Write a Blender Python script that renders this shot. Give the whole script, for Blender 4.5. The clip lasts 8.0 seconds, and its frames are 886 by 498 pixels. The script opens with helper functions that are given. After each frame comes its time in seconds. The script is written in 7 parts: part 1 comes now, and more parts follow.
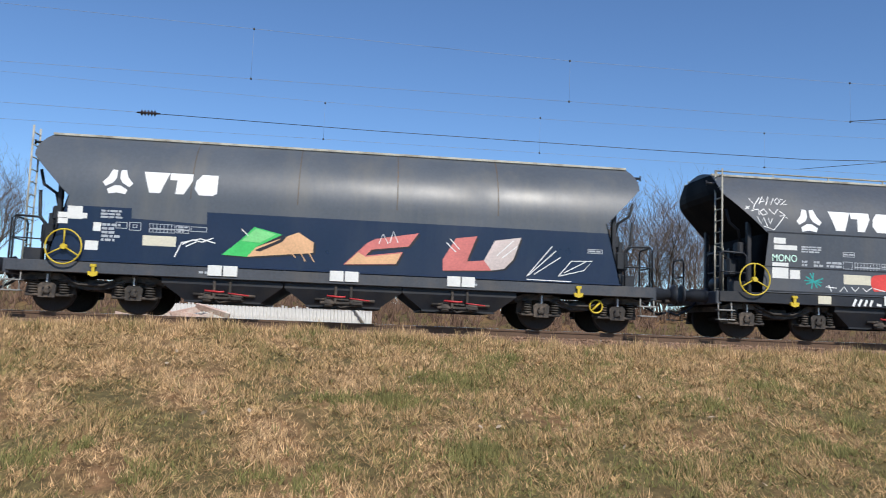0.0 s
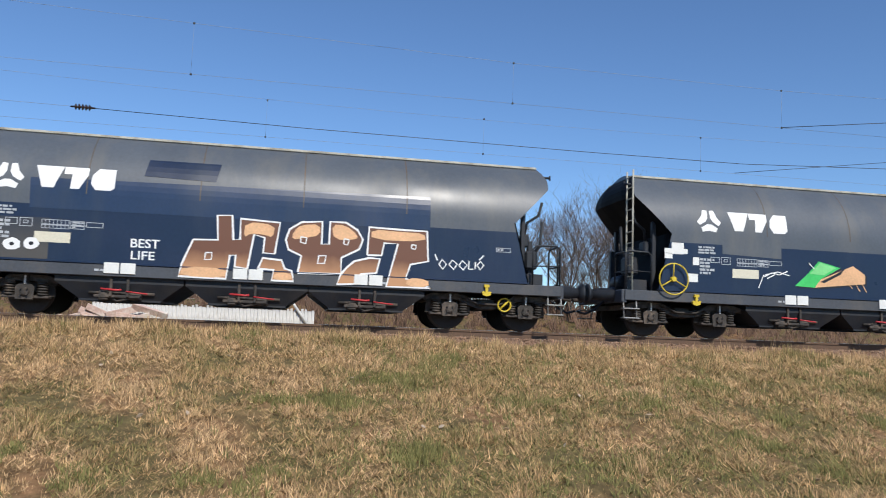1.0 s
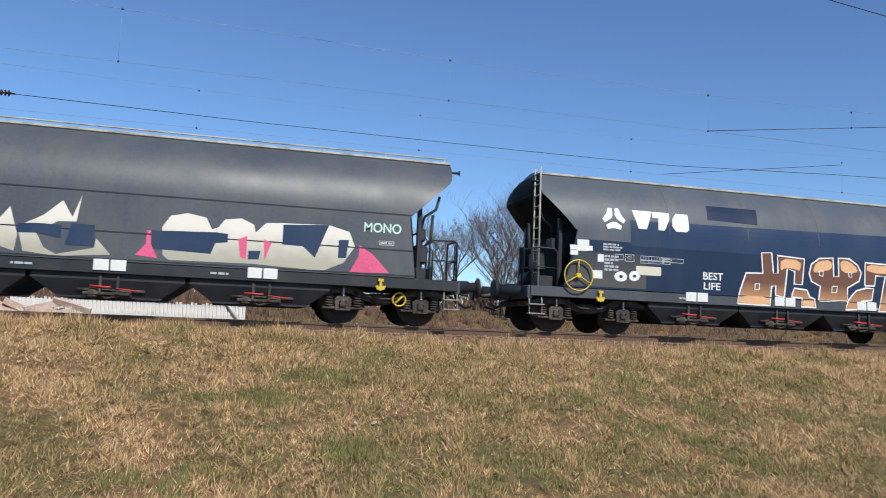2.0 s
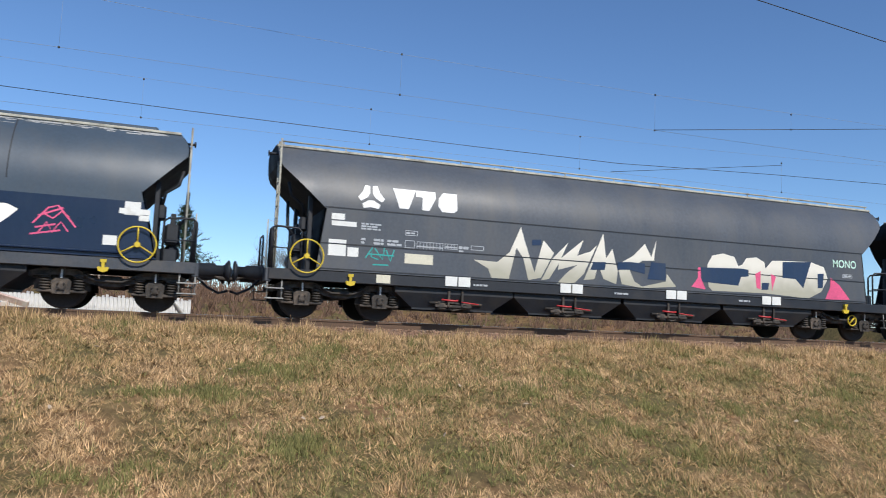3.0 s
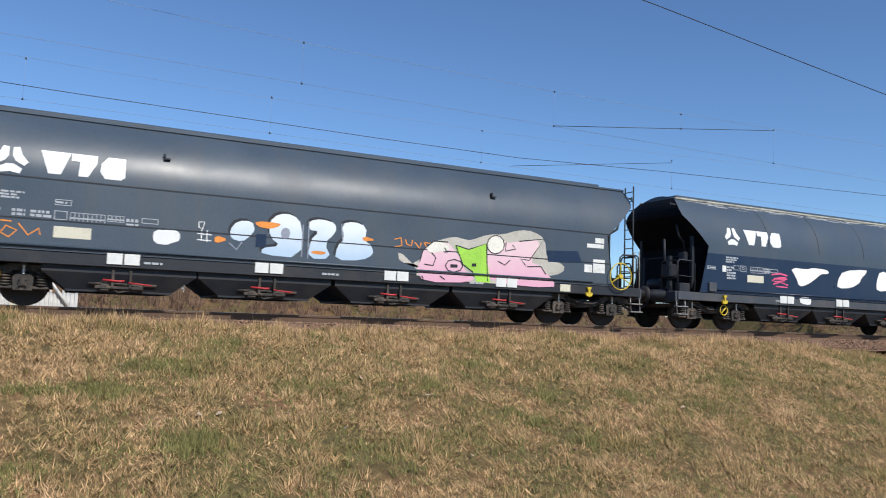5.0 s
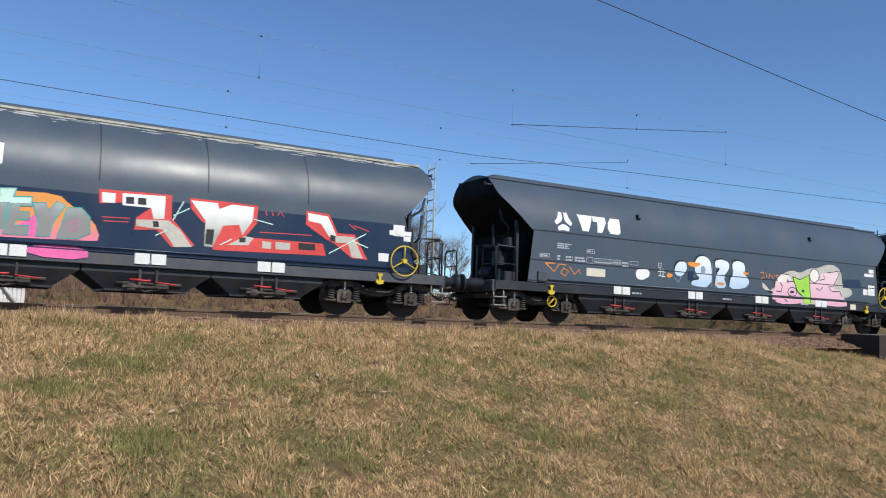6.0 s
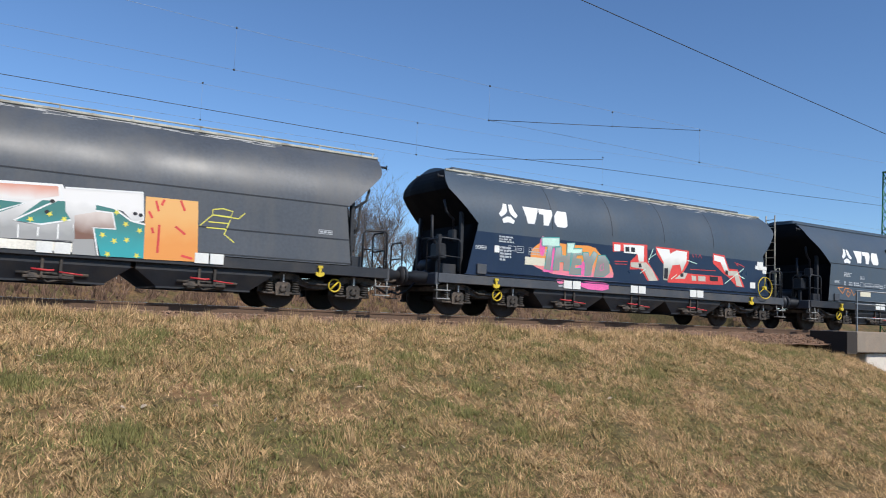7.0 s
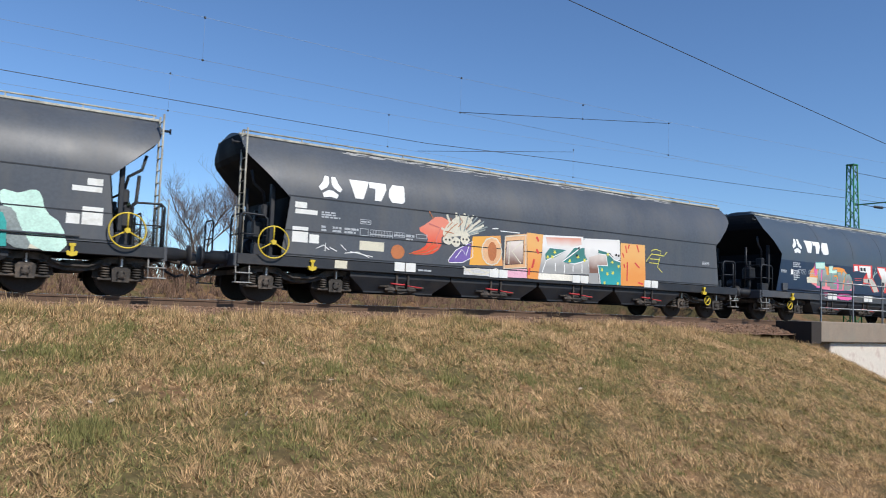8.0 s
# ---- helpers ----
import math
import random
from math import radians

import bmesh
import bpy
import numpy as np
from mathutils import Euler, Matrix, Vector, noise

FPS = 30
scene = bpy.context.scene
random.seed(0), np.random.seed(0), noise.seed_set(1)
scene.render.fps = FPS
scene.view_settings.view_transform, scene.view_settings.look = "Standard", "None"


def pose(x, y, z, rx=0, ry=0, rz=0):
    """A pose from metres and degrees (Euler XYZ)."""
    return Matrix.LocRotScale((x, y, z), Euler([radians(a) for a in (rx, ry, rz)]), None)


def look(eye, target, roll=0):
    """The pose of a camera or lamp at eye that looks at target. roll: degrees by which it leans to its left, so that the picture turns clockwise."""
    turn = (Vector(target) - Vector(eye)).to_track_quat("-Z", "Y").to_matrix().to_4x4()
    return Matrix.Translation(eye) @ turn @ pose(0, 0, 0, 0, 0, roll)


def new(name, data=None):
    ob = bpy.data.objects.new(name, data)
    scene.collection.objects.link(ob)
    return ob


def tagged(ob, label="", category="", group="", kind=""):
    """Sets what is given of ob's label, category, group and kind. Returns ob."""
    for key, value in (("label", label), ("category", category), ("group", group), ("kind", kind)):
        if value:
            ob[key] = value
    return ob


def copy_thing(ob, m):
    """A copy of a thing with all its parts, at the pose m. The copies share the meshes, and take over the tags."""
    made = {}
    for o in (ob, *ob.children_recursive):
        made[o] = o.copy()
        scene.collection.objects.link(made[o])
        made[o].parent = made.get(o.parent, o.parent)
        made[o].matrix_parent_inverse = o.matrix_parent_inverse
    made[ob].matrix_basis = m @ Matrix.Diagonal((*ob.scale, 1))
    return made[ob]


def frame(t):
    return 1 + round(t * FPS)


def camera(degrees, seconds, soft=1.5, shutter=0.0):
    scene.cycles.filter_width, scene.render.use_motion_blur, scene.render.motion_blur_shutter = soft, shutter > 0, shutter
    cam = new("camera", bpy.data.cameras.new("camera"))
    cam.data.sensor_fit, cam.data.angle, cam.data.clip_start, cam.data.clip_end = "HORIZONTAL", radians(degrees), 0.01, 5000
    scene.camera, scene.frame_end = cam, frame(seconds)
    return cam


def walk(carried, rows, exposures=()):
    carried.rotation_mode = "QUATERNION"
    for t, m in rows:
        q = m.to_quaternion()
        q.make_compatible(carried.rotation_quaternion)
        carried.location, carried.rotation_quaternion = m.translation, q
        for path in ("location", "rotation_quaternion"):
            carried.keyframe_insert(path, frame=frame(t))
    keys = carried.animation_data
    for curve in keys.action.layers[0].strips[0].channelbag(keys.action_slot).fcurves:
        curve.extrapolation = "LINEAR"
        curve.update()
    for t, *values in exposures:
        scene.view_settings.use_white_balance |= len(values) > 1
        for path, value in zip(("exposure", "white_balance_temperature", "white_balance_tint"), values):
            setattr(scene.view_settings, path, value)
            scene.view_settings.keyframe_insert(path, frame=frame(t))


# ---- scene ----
EYE = Vector((0.0, -18.77, 0.0))


def aim(yaw, pitch, roll):
    """The camera's pose at EYE; yaw to the left, pitch up, in degrees."""
    a, b = radians(yaw), radians(pitch)
    way = Vector((-math.sin(a) * math.cos(b), math.cos(a) * math.cos(b), math.sin(b)))
    return look(EYE, EYE + way, roll)


cam = camera(59.31, 8.0, soft=1.0, shutter=0.06)
walk(cam, [
    (0, aim(-6.20, 5.70, 2.24)),
    (0.5, aim(-8.53, 5.77, 2.14)),
    (1, aim(-10.37, 5.86, 2.10)),
    (1.5, aim(-12.87, 5.86, 2.14)),
    (3, aim(-18.92, 5.53, 2.37)),
    (3.5, aim(-20.59, 5.46, 2.25)),
    (4, aim(-22.37, 5.31, 2.11)),
    (5.5, aim(-27.85, 5.18, 2.07)),
    (6, aim(-29.26, 5.12, 2.16)),
    (6.5, aim(-30.34, 5.17, 2.25)),
    (7, aim(-31.06, 4.84, 2.38)),
    (7.5, aim(-32.25, 4.52, 2.33)),
    (8, aim(-33.17, 4.35, 2.10)),
])

# how far the train has come, in metres along the track, at each time
TRAIN = [(0, -0.09), (0.5, 7.69), (1, 14.87), (1.5, 22.51), (3, 44.80), (3.5, 52.54), (4, 59.67), (5.5, 82.17), (6, 89.31), (6.5, 97.00), (7, 104.09), (7.5, 111.83), (8, 118.99)]

# ---- world and sun ----
SUN = Vector((0.16, -0.74, 0.65)).normalized()
world = bpy.data.worlds.new("sky")
world.use_nodes = True
scene.world = world
wn = world.node_tree.nodes
sky = wn.new("ShaderNodeTexSky")
sky.sky_type, sky.sun_disc = "NISHITA", False
sky.sun_elevation = math.asin(SUN.z)
sky.sun_rotation = math.atan2(SUN.x, SUN.y)
sky.altitude = 600
sky.air_density, sky.dust_density, sky.ozone_density = 1.0, 0.0, 4.0
tint = wn.new("ShaderNodeVectorMath")
tint.operation = "MULTIPLY"
tint.inputs[1].default_value = (0.87, 1.03, 1.20)
world.node_tree.links.new(sky.outputs[0], tint.inputs[0])
world.node_tree.links.new(tint.outputs[0], wn["Background"].inputs[0])
wn["Background"].inputs[1].default_value = 0.11
sun = new("sun", bpy.data.lights.new("sun", "SUN"))
sun.data.energy, sun.data.angle, sun.data.color = 4.2, radians(0.5), (1.0, 0.95, 0.87)
sun.matrix_world = look(SUN * 50, (0, 0, 0))
scene.view_settings.exposure = 0.0


# ---- materials ----
def material(name, base, rough=0.6, metal=0.0, vary=0.25, scale=3.0, fine=40.0, bump=0.15, stain=None, stain_at=0.6,
             stain_scale=(1, 1, 1), spec=0.5, island=0.0, depth=0.01, wave=0.0):
    """A node material: base colour varied at two scales, optional stain colour in patches, fine relief."""
    m = bpy.data.materials.new(name)
    m.use_nodes = True
    nt = m.node_tree
    nd, ln = nt.nodes, nt.links
    b = nd["Principled BSDF"]
    b.inputs["Metallic"].default_value = metal
    b.inputs["Specular IOR Level"].default_value = spec
    tc = nd.new("ShaderNodeTexCoord")
    n1, n2 = nd.new("ShaderNodeTexNoise"), nd.new("ShaderNodeTexNoise")
    for n, s in ((n1, scale), (n2, fine)):
        n.inputs["Scale"].default_value, n.inputs["Detail"].default_value = s, 5.0
        ln.new(tc.outputs["Object"], n.inputs["Vector"])
    add = nd.new("ShaderNodeMath")
    add.operation = "ADD"
    ln.new(n1.outputs["Fac"], add.inputs[0])
    ln.new(n2.outputs["Fac"], add.inputs[1])
    ramp = nd.new("ShaderNodeMapRange")
    ramp.inputs["From Min"].default_value, ramp.inputs["From Max"].default_value = 0.6, 1.4
    ramp.inputs["To Min"].default_value, ramp.inputs["To Max"].default_value = 1 - vary, 1 + vary
    ln.new(add.outputs[0], ramp.inputs["Value"])
    value = ramp.outputs[0]
    if island:
        geo, mr, mul = nd.new("ShaderNodeNewGeometry"), nd.new("ShaderNodeMapRange"), nd.new("ShaderNodeMath")
        mr.inputs["To Min"].default_value, mr.inputs["To Max"].default_value = 1 - island, 1 + island
        ln.new(geo.outputs["Random Per Island"], mr.inputs["Value"])
        mul.operation = "MULTIPLY"
        ln.new(value, mul.inputs[0])
        ln.new(mr.outputs[0], mul.inputs[1])
        value = mul.outputs[0]
    scale_col = nd.new("ShaderNodeVectorMath")
    scale_col.operation = "SCALE"
    scale_col.inputs[0].default_value = base
    ln.new(value, scale_col.inputs["Scale"])
    colour = scale_col.outputs[0]
    if stain:
        mp, n3, cr, mix = nd.new("ShaderNodeMapping"), nd.new("ShaderNodeTexNoise"), nd.new("ShaderNodeMapRange"), nd.new("ShaderNodeMix")
        mp.inputs["Scale"].default_value = stain_scale
        ln.new(tc.outputs["Object"], mp.inputs["Vector"])
        ln.new(mp.outputs[0], n3.inputs["Vector"])
        n3.inputs["Scale"].default_value, n3.inputs["Detail"].default_value, n3.inputs["Roughness"].default_value = 1.0, 8.0, 0.65
        cr.inputs["From Min"].default_value, cr.inputs["From Max"].default_value = stain_at - 0.1, stain_at + 0.15
        ln.new(n3.outputs["Fac"], cr.inputs["Value"])
        mix.data_type = "RGBA"
        mix.inputs["B"].default_value = (*stain, 1)
        ln.new(cr.outputs[0], mix.inputs["Factor"])
        ln.new(colour, mix.inputs["A"])
        colour = mix.outputs["Result"]
    ln.new(colour, b.inputs["Base Color"])
    rr = nd.new("ShaderNodeMapRange")
    rr.inputs["From Min"].default_value, rr.inputs["From Max"].default_value = 0.3, 0.7
    rr.inputs["To Min"].default_value, rr.inputs["To Max"].default_value = max(0.03, rough - 0.08), min(1, rough + 0.08)
    ln.new(n1.outputs["Fac"], rr.inputs["Value"])
    ln.new(rr.outputs[0], b.inputs["Roughness"])
    if bump:
        bp = nd.new("ShaderNodeBump")
        bp.inputs["Strength"].default_value, bp.inputs["Distance"].default_value = bump, depth
        ln.new(n2.outputs["Fac"], bp.inputs["Height"])
        if wave:
            n4, bw = nd.new("ShaderNodeTexNoise"), nd.new("ShaderNodeBump")
            n4.inputs["Scale"].default_value, n4.inputs["Detail"].default_value = 1.3, 1.5
            ln.new(tc.outputs["Object"], n4.inputs["Vector"])
            bw.inputs["Strength"].default_value, bw.inputs["Distance"].default_value = wave, 0.06
            ln.new(n4.outputs["Fac"], bw.inputs["Height"])
            ln.new(bw.outputs[0], bp.inputs["Normal"])
        ln.new(bp.outputs[0], b.inputs["Normal"])
    return m


STREAK = (1.2, 1.0, 0.25)
GREY = material("weathered_grey_paint", (0.085, 0.098, 0.115), 0.43, 0.0, 0.14, 0.6, 14, 0.03, (0.13, 0.13, 0.125), 0.59, STREAK, wave=0.14)
SLATE = material("slate_paint", (0.071, 0.081, 0.097), 0.47, 0.0, 0.22, 0.6, 14, 0.03, (0.10, 0.10, 0.10), 0.58, STREAK, wave=0.14)
SLATE_BLUE = material("slate_blue_paint", (0.058, 0.080, 0.106), 0.43, 0.0, 0.14, 0.6, 14, 0.03, (0.075, 0.085, 0.095), 0.60, STREAK, wave=0.14)
NAVY = material("navy_paint", (0.008, 0.020, 0.052), 0.33, 0.0, 0.18, 0.7, 14, 0.03, (0.022, 0.034, 0.058), 0.60, STREAK, wave=0.14)
NAVY_LIGHT = material("faded_navy_paint", (0.016, 0.036, 0.085), 0.35, 0.0, 0.18, 0.7, 14, 0.03, (0.035, 0.05, 0.08), 0.59, STREAK, wave=0.14)
SILL = material("dusty_sill_paint", (0.055, 0.062, 0.074), 0.6, 0.0, 0.3, 1.5, 20, 0.08, (0.10, 0.09, 0.08), 0.6, (1.5, 1, 1))
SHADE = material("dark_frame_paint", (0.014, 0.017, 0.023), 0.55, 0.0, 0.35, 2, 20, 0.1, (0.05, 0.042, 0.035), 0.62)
# near-black copy of the wagon paint; holds the shade of the sloping ends
END_SHADE = material("end_paint_in_shade", (0.006, 0.007, 0.009), 0.7, 0.0, 0.3, 1.5, 20, 0.08, (0.014, 0.013, 0.012), 0.66, spec=0.12)
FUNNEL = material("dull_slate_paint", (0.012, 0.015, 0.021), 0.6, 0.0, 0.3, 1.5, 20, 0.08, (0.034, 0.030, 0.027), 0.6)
GRIME = material("grimy_cast_steel", (0.046, 0.040, 0.035), 0.8, 0.1, 0.45, 5, 40, 0.3, (0.17, 0.13, 0.10), 0.56, (3, 3, 3))
TREAD = material("worn_wheel_steel", (0.045, 0.035, 0.029), 0.85, 0.1, 0.3, 4, 30, 0.1)
PALE = material("pale_roof_edge_paint", (0.46, 0.44, 0.36), 0.6, 0.0, 0.3, 2.5, 30, 0.1, (0.16, 0.14, 0.11), 0.56, (2, 2, 2))
YELLOW = material("yellow_paint", (0.62, 0.45, 0.03), 0.45, 0.0, 0.15, 6, 40, 0.05)
DULL_YELLOW = material("faded_yellow_paint", (0.50, 0.42, 0.18), 0.55, 0.0, 0.25, 6, 40, 0.05)
RED = material("red_lever_paint", (0.5, 0.035, 0.04), 0.5, 0.0, 0.2, 6, 40, 0.05)
WHITE = material("white_lettering_paint", (0.80, 0.80, 0.78), 0.45, 0.0, 0.06, 2, 30, 0.02, (0.55, 0.55, 0.53), 0.68)
PLATE = material("white_plate_enamel", (0.76, 0.76, 0.72), 0.5, 0.0, 0.12, 3, 30, 0.03, (0.5, 0.48, 0.42), 0.62, (3, 3, 3))
CREAM = material("cream_plate_enamel", (0.66, 0.62, 0.48), 0.5, 0.0, 0.15, 3, 30, 0.03, (0.45, 0.42, 0.34), 0.62, (3, 3, 3))
WELD = material("rust_stained_weld", (0.085, 0.072, 0.058), 0.55, 0.0, 0.4, 3, 20, 0.05, (0.15, 0.09, 0.05), 0.55, (2, 2, 2))
STEP = material("pale_step_steel", (0.34, 0.34, 0.32), 0.6, 0.3, 0.25, 4, 30, 0.1, (0.16, 0.13, 0.11), 0.6, (3, 3, 3))
FAINT = material("stencilled_grey_white", (0.42, 0.44, 0.46), 0.5, 0.0, 0.2, 4, 40, 0.02)


# ---- mesh helpers ----
def part(name, bm, mat, parent, label=""):
    me = bpy.data.meshes.new(name)
    bm.to_mesh(me)
    bm.free()
    for m in (mat if isinstance(mat, (list, tuple)) else (mat,)):
        me.materials.append(m)
    ob = new(name, me)
    ob.parent = parent
    return tagged(ob, label)


def again(name, ob, m, parent, label=""):
    """The same mesh once more, as another part."""
    o = new(name, ob.data)
    o.parent = parent
    o.matrix_basis = m
    return tagged(o, label or ob.get("label", ""))


def box(bm, x0, x1, y0, y1, z0, z1, m=None):
    v = [bm.verts.new((x, y, z)) for x in (x0, x1) for y in (y0, y1) for z in (z0, z1)]
    for f in ((0, 1, 3, 2), (4, 6, 7, 5), (0, 4, 5, 1), (2, 3, 7, 6), (0, 2, 6, 4), (1, 5, 7, 3)):
        bm.faces.new([v[i] for i in f])
    if m:
        for q in v:
            q.co = m @ q.co
    return bm


def bevelled(bm, x0, x1, y0, y1, z0, z1, b=0.02):
    """A box with its edges cut off."""
    t = bmesh.new()
    box(t, x0, x1, y0, y1, z0, z1)
    bmesh.ops.bevel(t, geom=t.edges[:], offset=b, segments=1, affect="EDGES")
    join(bm, t)
    return bm


def join(bm, other, m=None):
    at = {v: bm.verts.new(m @ v.co if m else v.co) for v in other.verts}
    for f in other.faces:
        g = bm.faces.new([at[v] for v in f.verts])
        g.smooth, g.material_index = f.smooth, f.material_index
    other.free()


def tube(bm, points, r, seg=8, closed=False):
    """A round bar along points."""
    pts = [Vector(q) for q in points]
    rings = []
    n = len(pts)
    for i, q in enumerate(pts):
        a = pts[i - 1] if i or closed else q
        b = pts[(i + 1) % n] if i < n - 1 or closed else q
        d = (b - a).normalized()
        u = d.orthogonal().normalized() if abs(d.y) > 0.9 else d.cross(Vector((0, 1, 0))).normalized()
        w = d.cross(u)
        rings.append([bm.verts.new(q + (u * math.cos(2 * math.pi * k / seg) + w * math.sin(2 * math.pi * k / seg)) * r) for k in range(seg)])
    for i in range(n if closed else n - 1):
        a, b = rings[i], rings[(i + 1) % n]
        for k in range(seg):
            f = bm.faces.new((a[k], a[(k + 1) % seg], b[(k + 1) % seg], b[k]))
            f.smooth = True
    if not closed:
        bm.faces.new(rings[0][::-1])
        bm.faces.new(rings[-1])
    return bm


def lathe_y(bm, profile, seg=24, centre=(0, 0, 0)):
    """Turns (radius, y) pairs round the y axis."""
    c = Vector(centre)
    rings = [[bm.verts.new(c + Vector((r * math.cos(2 * math.pi * k / seg), y, r * math.sin(2 * math.pi * k / seg)))) for k in range(seg)]
             for r, y in profile]
    for a, b in zip(rings, rings[1:]):
        for k in range(seg):
            bm.faces.new((a[k], a[(k + 1) % seg], b[(k + 1) % seg], b[k])).smooth = True
    bm.faces.new(rings[0])
    bm.faces.new(rings[-1][::-1])
    return bm


def slab(bm, outline, y0, y1):
    """An outline of (x, z) pairs given thickness from y0 to y1."""
    a = [bm.verts.new((x, y0, z)) for x, z in outline]
    b = [bm.verts.new((x, y1, z)) for x, z in outline]
    n = len(outline)
    bm.faces.new(a)
    bm.faces.new(b[::-1])
    for i in range(n):
        bm.faces.new((a[i], b[i], b[(i + 1) % n], a[(i + 1) % n]))
    return bm


def finish(bm):
    bmesh.ops.recalc_face_normals(bm, faces=bm.faces[:])
    return bm


def lerp(table, z):
    for (a, u), (b, w) in zip(table, table[1:]):
        if z <= b:
            return u + (w - u) * max(0, (z - a) / (b - a))
    return table[-1][1]


# ---- ground ----
def dip(x):
    """How far the bank falls away towards the underpass."""
    d = lerp([(16, 0), (18, 0.04), (21, 0.2), (25.5, 0.62), (29.5, 1.75), (34, 3.1), (38, 3.1), (44, 0.5), (48, 0)], x)
    return d


# how far the bank has dropped, by the distance in front of its crest; it ends in a shallow ditch
BANK = [(0, 0), (0.8, 0.13), (2, 0.45), (6.6, 1.85), (9, 2.5), (10.5, 2.62), (13, 1.95), (15, 1.55), (40, 1.55)]


def ground_z(x, y):
    if y > -2.3:
        if 29.2 < x < 39.8:
            return -3.5
        if y < 10.4:
            return -0.42
        n = noise.noise((x * 0.22, y * 0.22, 2)) * 0.5 + noise.noise((x * 0.9, y * 0.9, 3)) * 0.15
        return -0.42 + min(1.0, (y - 10.4) / 2.6) * (1.15 + n) if y < 60 else 0.8
    base = -0.20 - lerp(BANK, max(0.0, -3.4 - y))
    if y > -3.4:
        base = -0.20 - (y + 3.4) * 0.2
    n = noise.noise((x * 0.35, y * 0.35, 0)) * 0.10 + noise.noise((x * 1.3, y * 1.3, 4)) * 0.035
    fall = dip(x + 0.6 * max(0.0, -3.4 - y)) + 0.12 * min(1.0, max(0.0, (x + 2) / 6)) * min(1.0, max(0.0, (y + 9) / 5))
    return max(-3.5, base - fall) + n * min(1, max(0, -2.6 - y))


def uneven(lo, hi, fine_lo, fine_hi, step, far):
    out, v = [], fine_lo
    while v < fine_hi:
        out.append(v)
        v += step
    out.append(fine_hi)
    left, d = [], step
    v = fine_lo
    while v > lo:
        d *= far
        v -= d
        left.append(max(v, lo))
    right, d, v = [], step, fine_hi
    while v < hi:
        d *= far
        v += d
        right.append(min(v, hi))
    return left[::-1] + out + right


def build_ground():
    xs = uneven(-1500, 1500, -16, 46, 0.4, 1.35)
    ys = uneven(-400, 2500, -20, 8, 0.4, 1.35)
    verts = [(x, y, ground_z(x, y)) for y in ys for x in xs]
    n = len(xs)
    faces = [(j * n + i, j * n + i + 1, (j + 1) * n + i + 1, (j + 1) * n + i) for j in range(len(ys) - 1) for i in range(n - 1)]
    me = bpy.data.meshes.new("ground")
    me.from_pydata(verts, [], faces)
    for p in me.polygons:
        p.use_smooth = True
    me.materials.append(SOIL)
    return tagged(new("ground", me), "dry straw-brown grass bank rising to the railway", "ground", kind="structure")


def grass_colour(m, straw, green, dark, blades=False):
    """Straw to green by wide patches, and blade by blade."""
    nt = m.node_tree
    nd, ln = nt.nodes, nt.links
    b = nd["Principled BSDF"]
    geo, tc = nd.new("ShaderNodeNewGeometry"), nd.new("ShaderNodeTexCoord")
    wide = nd.new("ShaderNodeTexNoise")
    wide.inputs["Scale"].default_value, wide.inputs["Detail"].default_value = 0.8, 8.0
    ln.new(tc.outputs["Object"], wide.inputs["Vector"])
    add = nd.new("ShaderNodeMath")
    add.operation = "MULTIPLY_ADD"
    ln.new(geo.outputs["Random Per Island"], add.inputs[0])
    add.inputs[1].default_value = 0.36
    ln.new(wide.outputs["Fac"], add.inputs[2])
    ramp = nd.new("ShaderNodeValToRGB")
    e = ramp.color_ramp.elements
    e[0].position, e[0].color = 0.47, (*green, 1)
    e[1].position, e[1].color = 0.68, (*straw, 1)
    k = e.new(0.9)
    k.color = (*dark, 1)
    ln.new(add.outputs[0], ramp.inputs[0])
    mul, mr = nd.new("ShaderNodeVectorMath"), nd.new("ShaderNodeMapRange")
    tiny = nd.new("ShaderNodeTexNoise")
    tiny.inputs["Scale"].default_value, tiny.inputs["Detail"].default_value = 7.0, 8.0
    tiny.inputs["Roughness"].default_value = 0.7
    ln.new(tc.outputs["Object"], tiny.inputs["Vector"])
    mr.inputs["From Min"].default_value, mr.inputs["From Max"].default_value = 0.32, 0.68
    mr.inputs["To Min"].default_value, mr.inputs["To Max"].default_value = 0.5, 1.45
    ln.new(tiny.outputs["Fac"], mr.inputs["Value"])
    each, both = nd.new("ShaderNodeMapRange"), nd.new("ShaderNodeMath")
    each.inputs["To Min"].default_value, each.inputs["To Max"].default_value = 0.45, 1.55
    wn1 = nd.new("ShaderNodeTexWhiteNoise")
    wn1.noise_dimensions = "1D"
    ln.new(geo.outputs["Random Per Island"], wn1.inputs["W"])
    ln.new(wn1.outputs["Value"], each.inputs["Value"])
    both.operation = "MULTIPLY"
    ln.new(mr.outputs[0], both.inputs[0])
    ln.new(each.outputs[0], both.inputs[1])
    mul.operation = "SCALE"
    ln.new(ramp.outputs[0], mul.inputs[0])
    ln.new(both.outputs[0] if blades else mr.outputs[0], mul.inputs["Scale"])
    ln.new(mul.outputs[0], b.inputs["Base Color"])
    b.inputs["Roughness"].default_value = 0.85
    b.inputs["Specular IOR Level"].default_value = 0.2
    return m


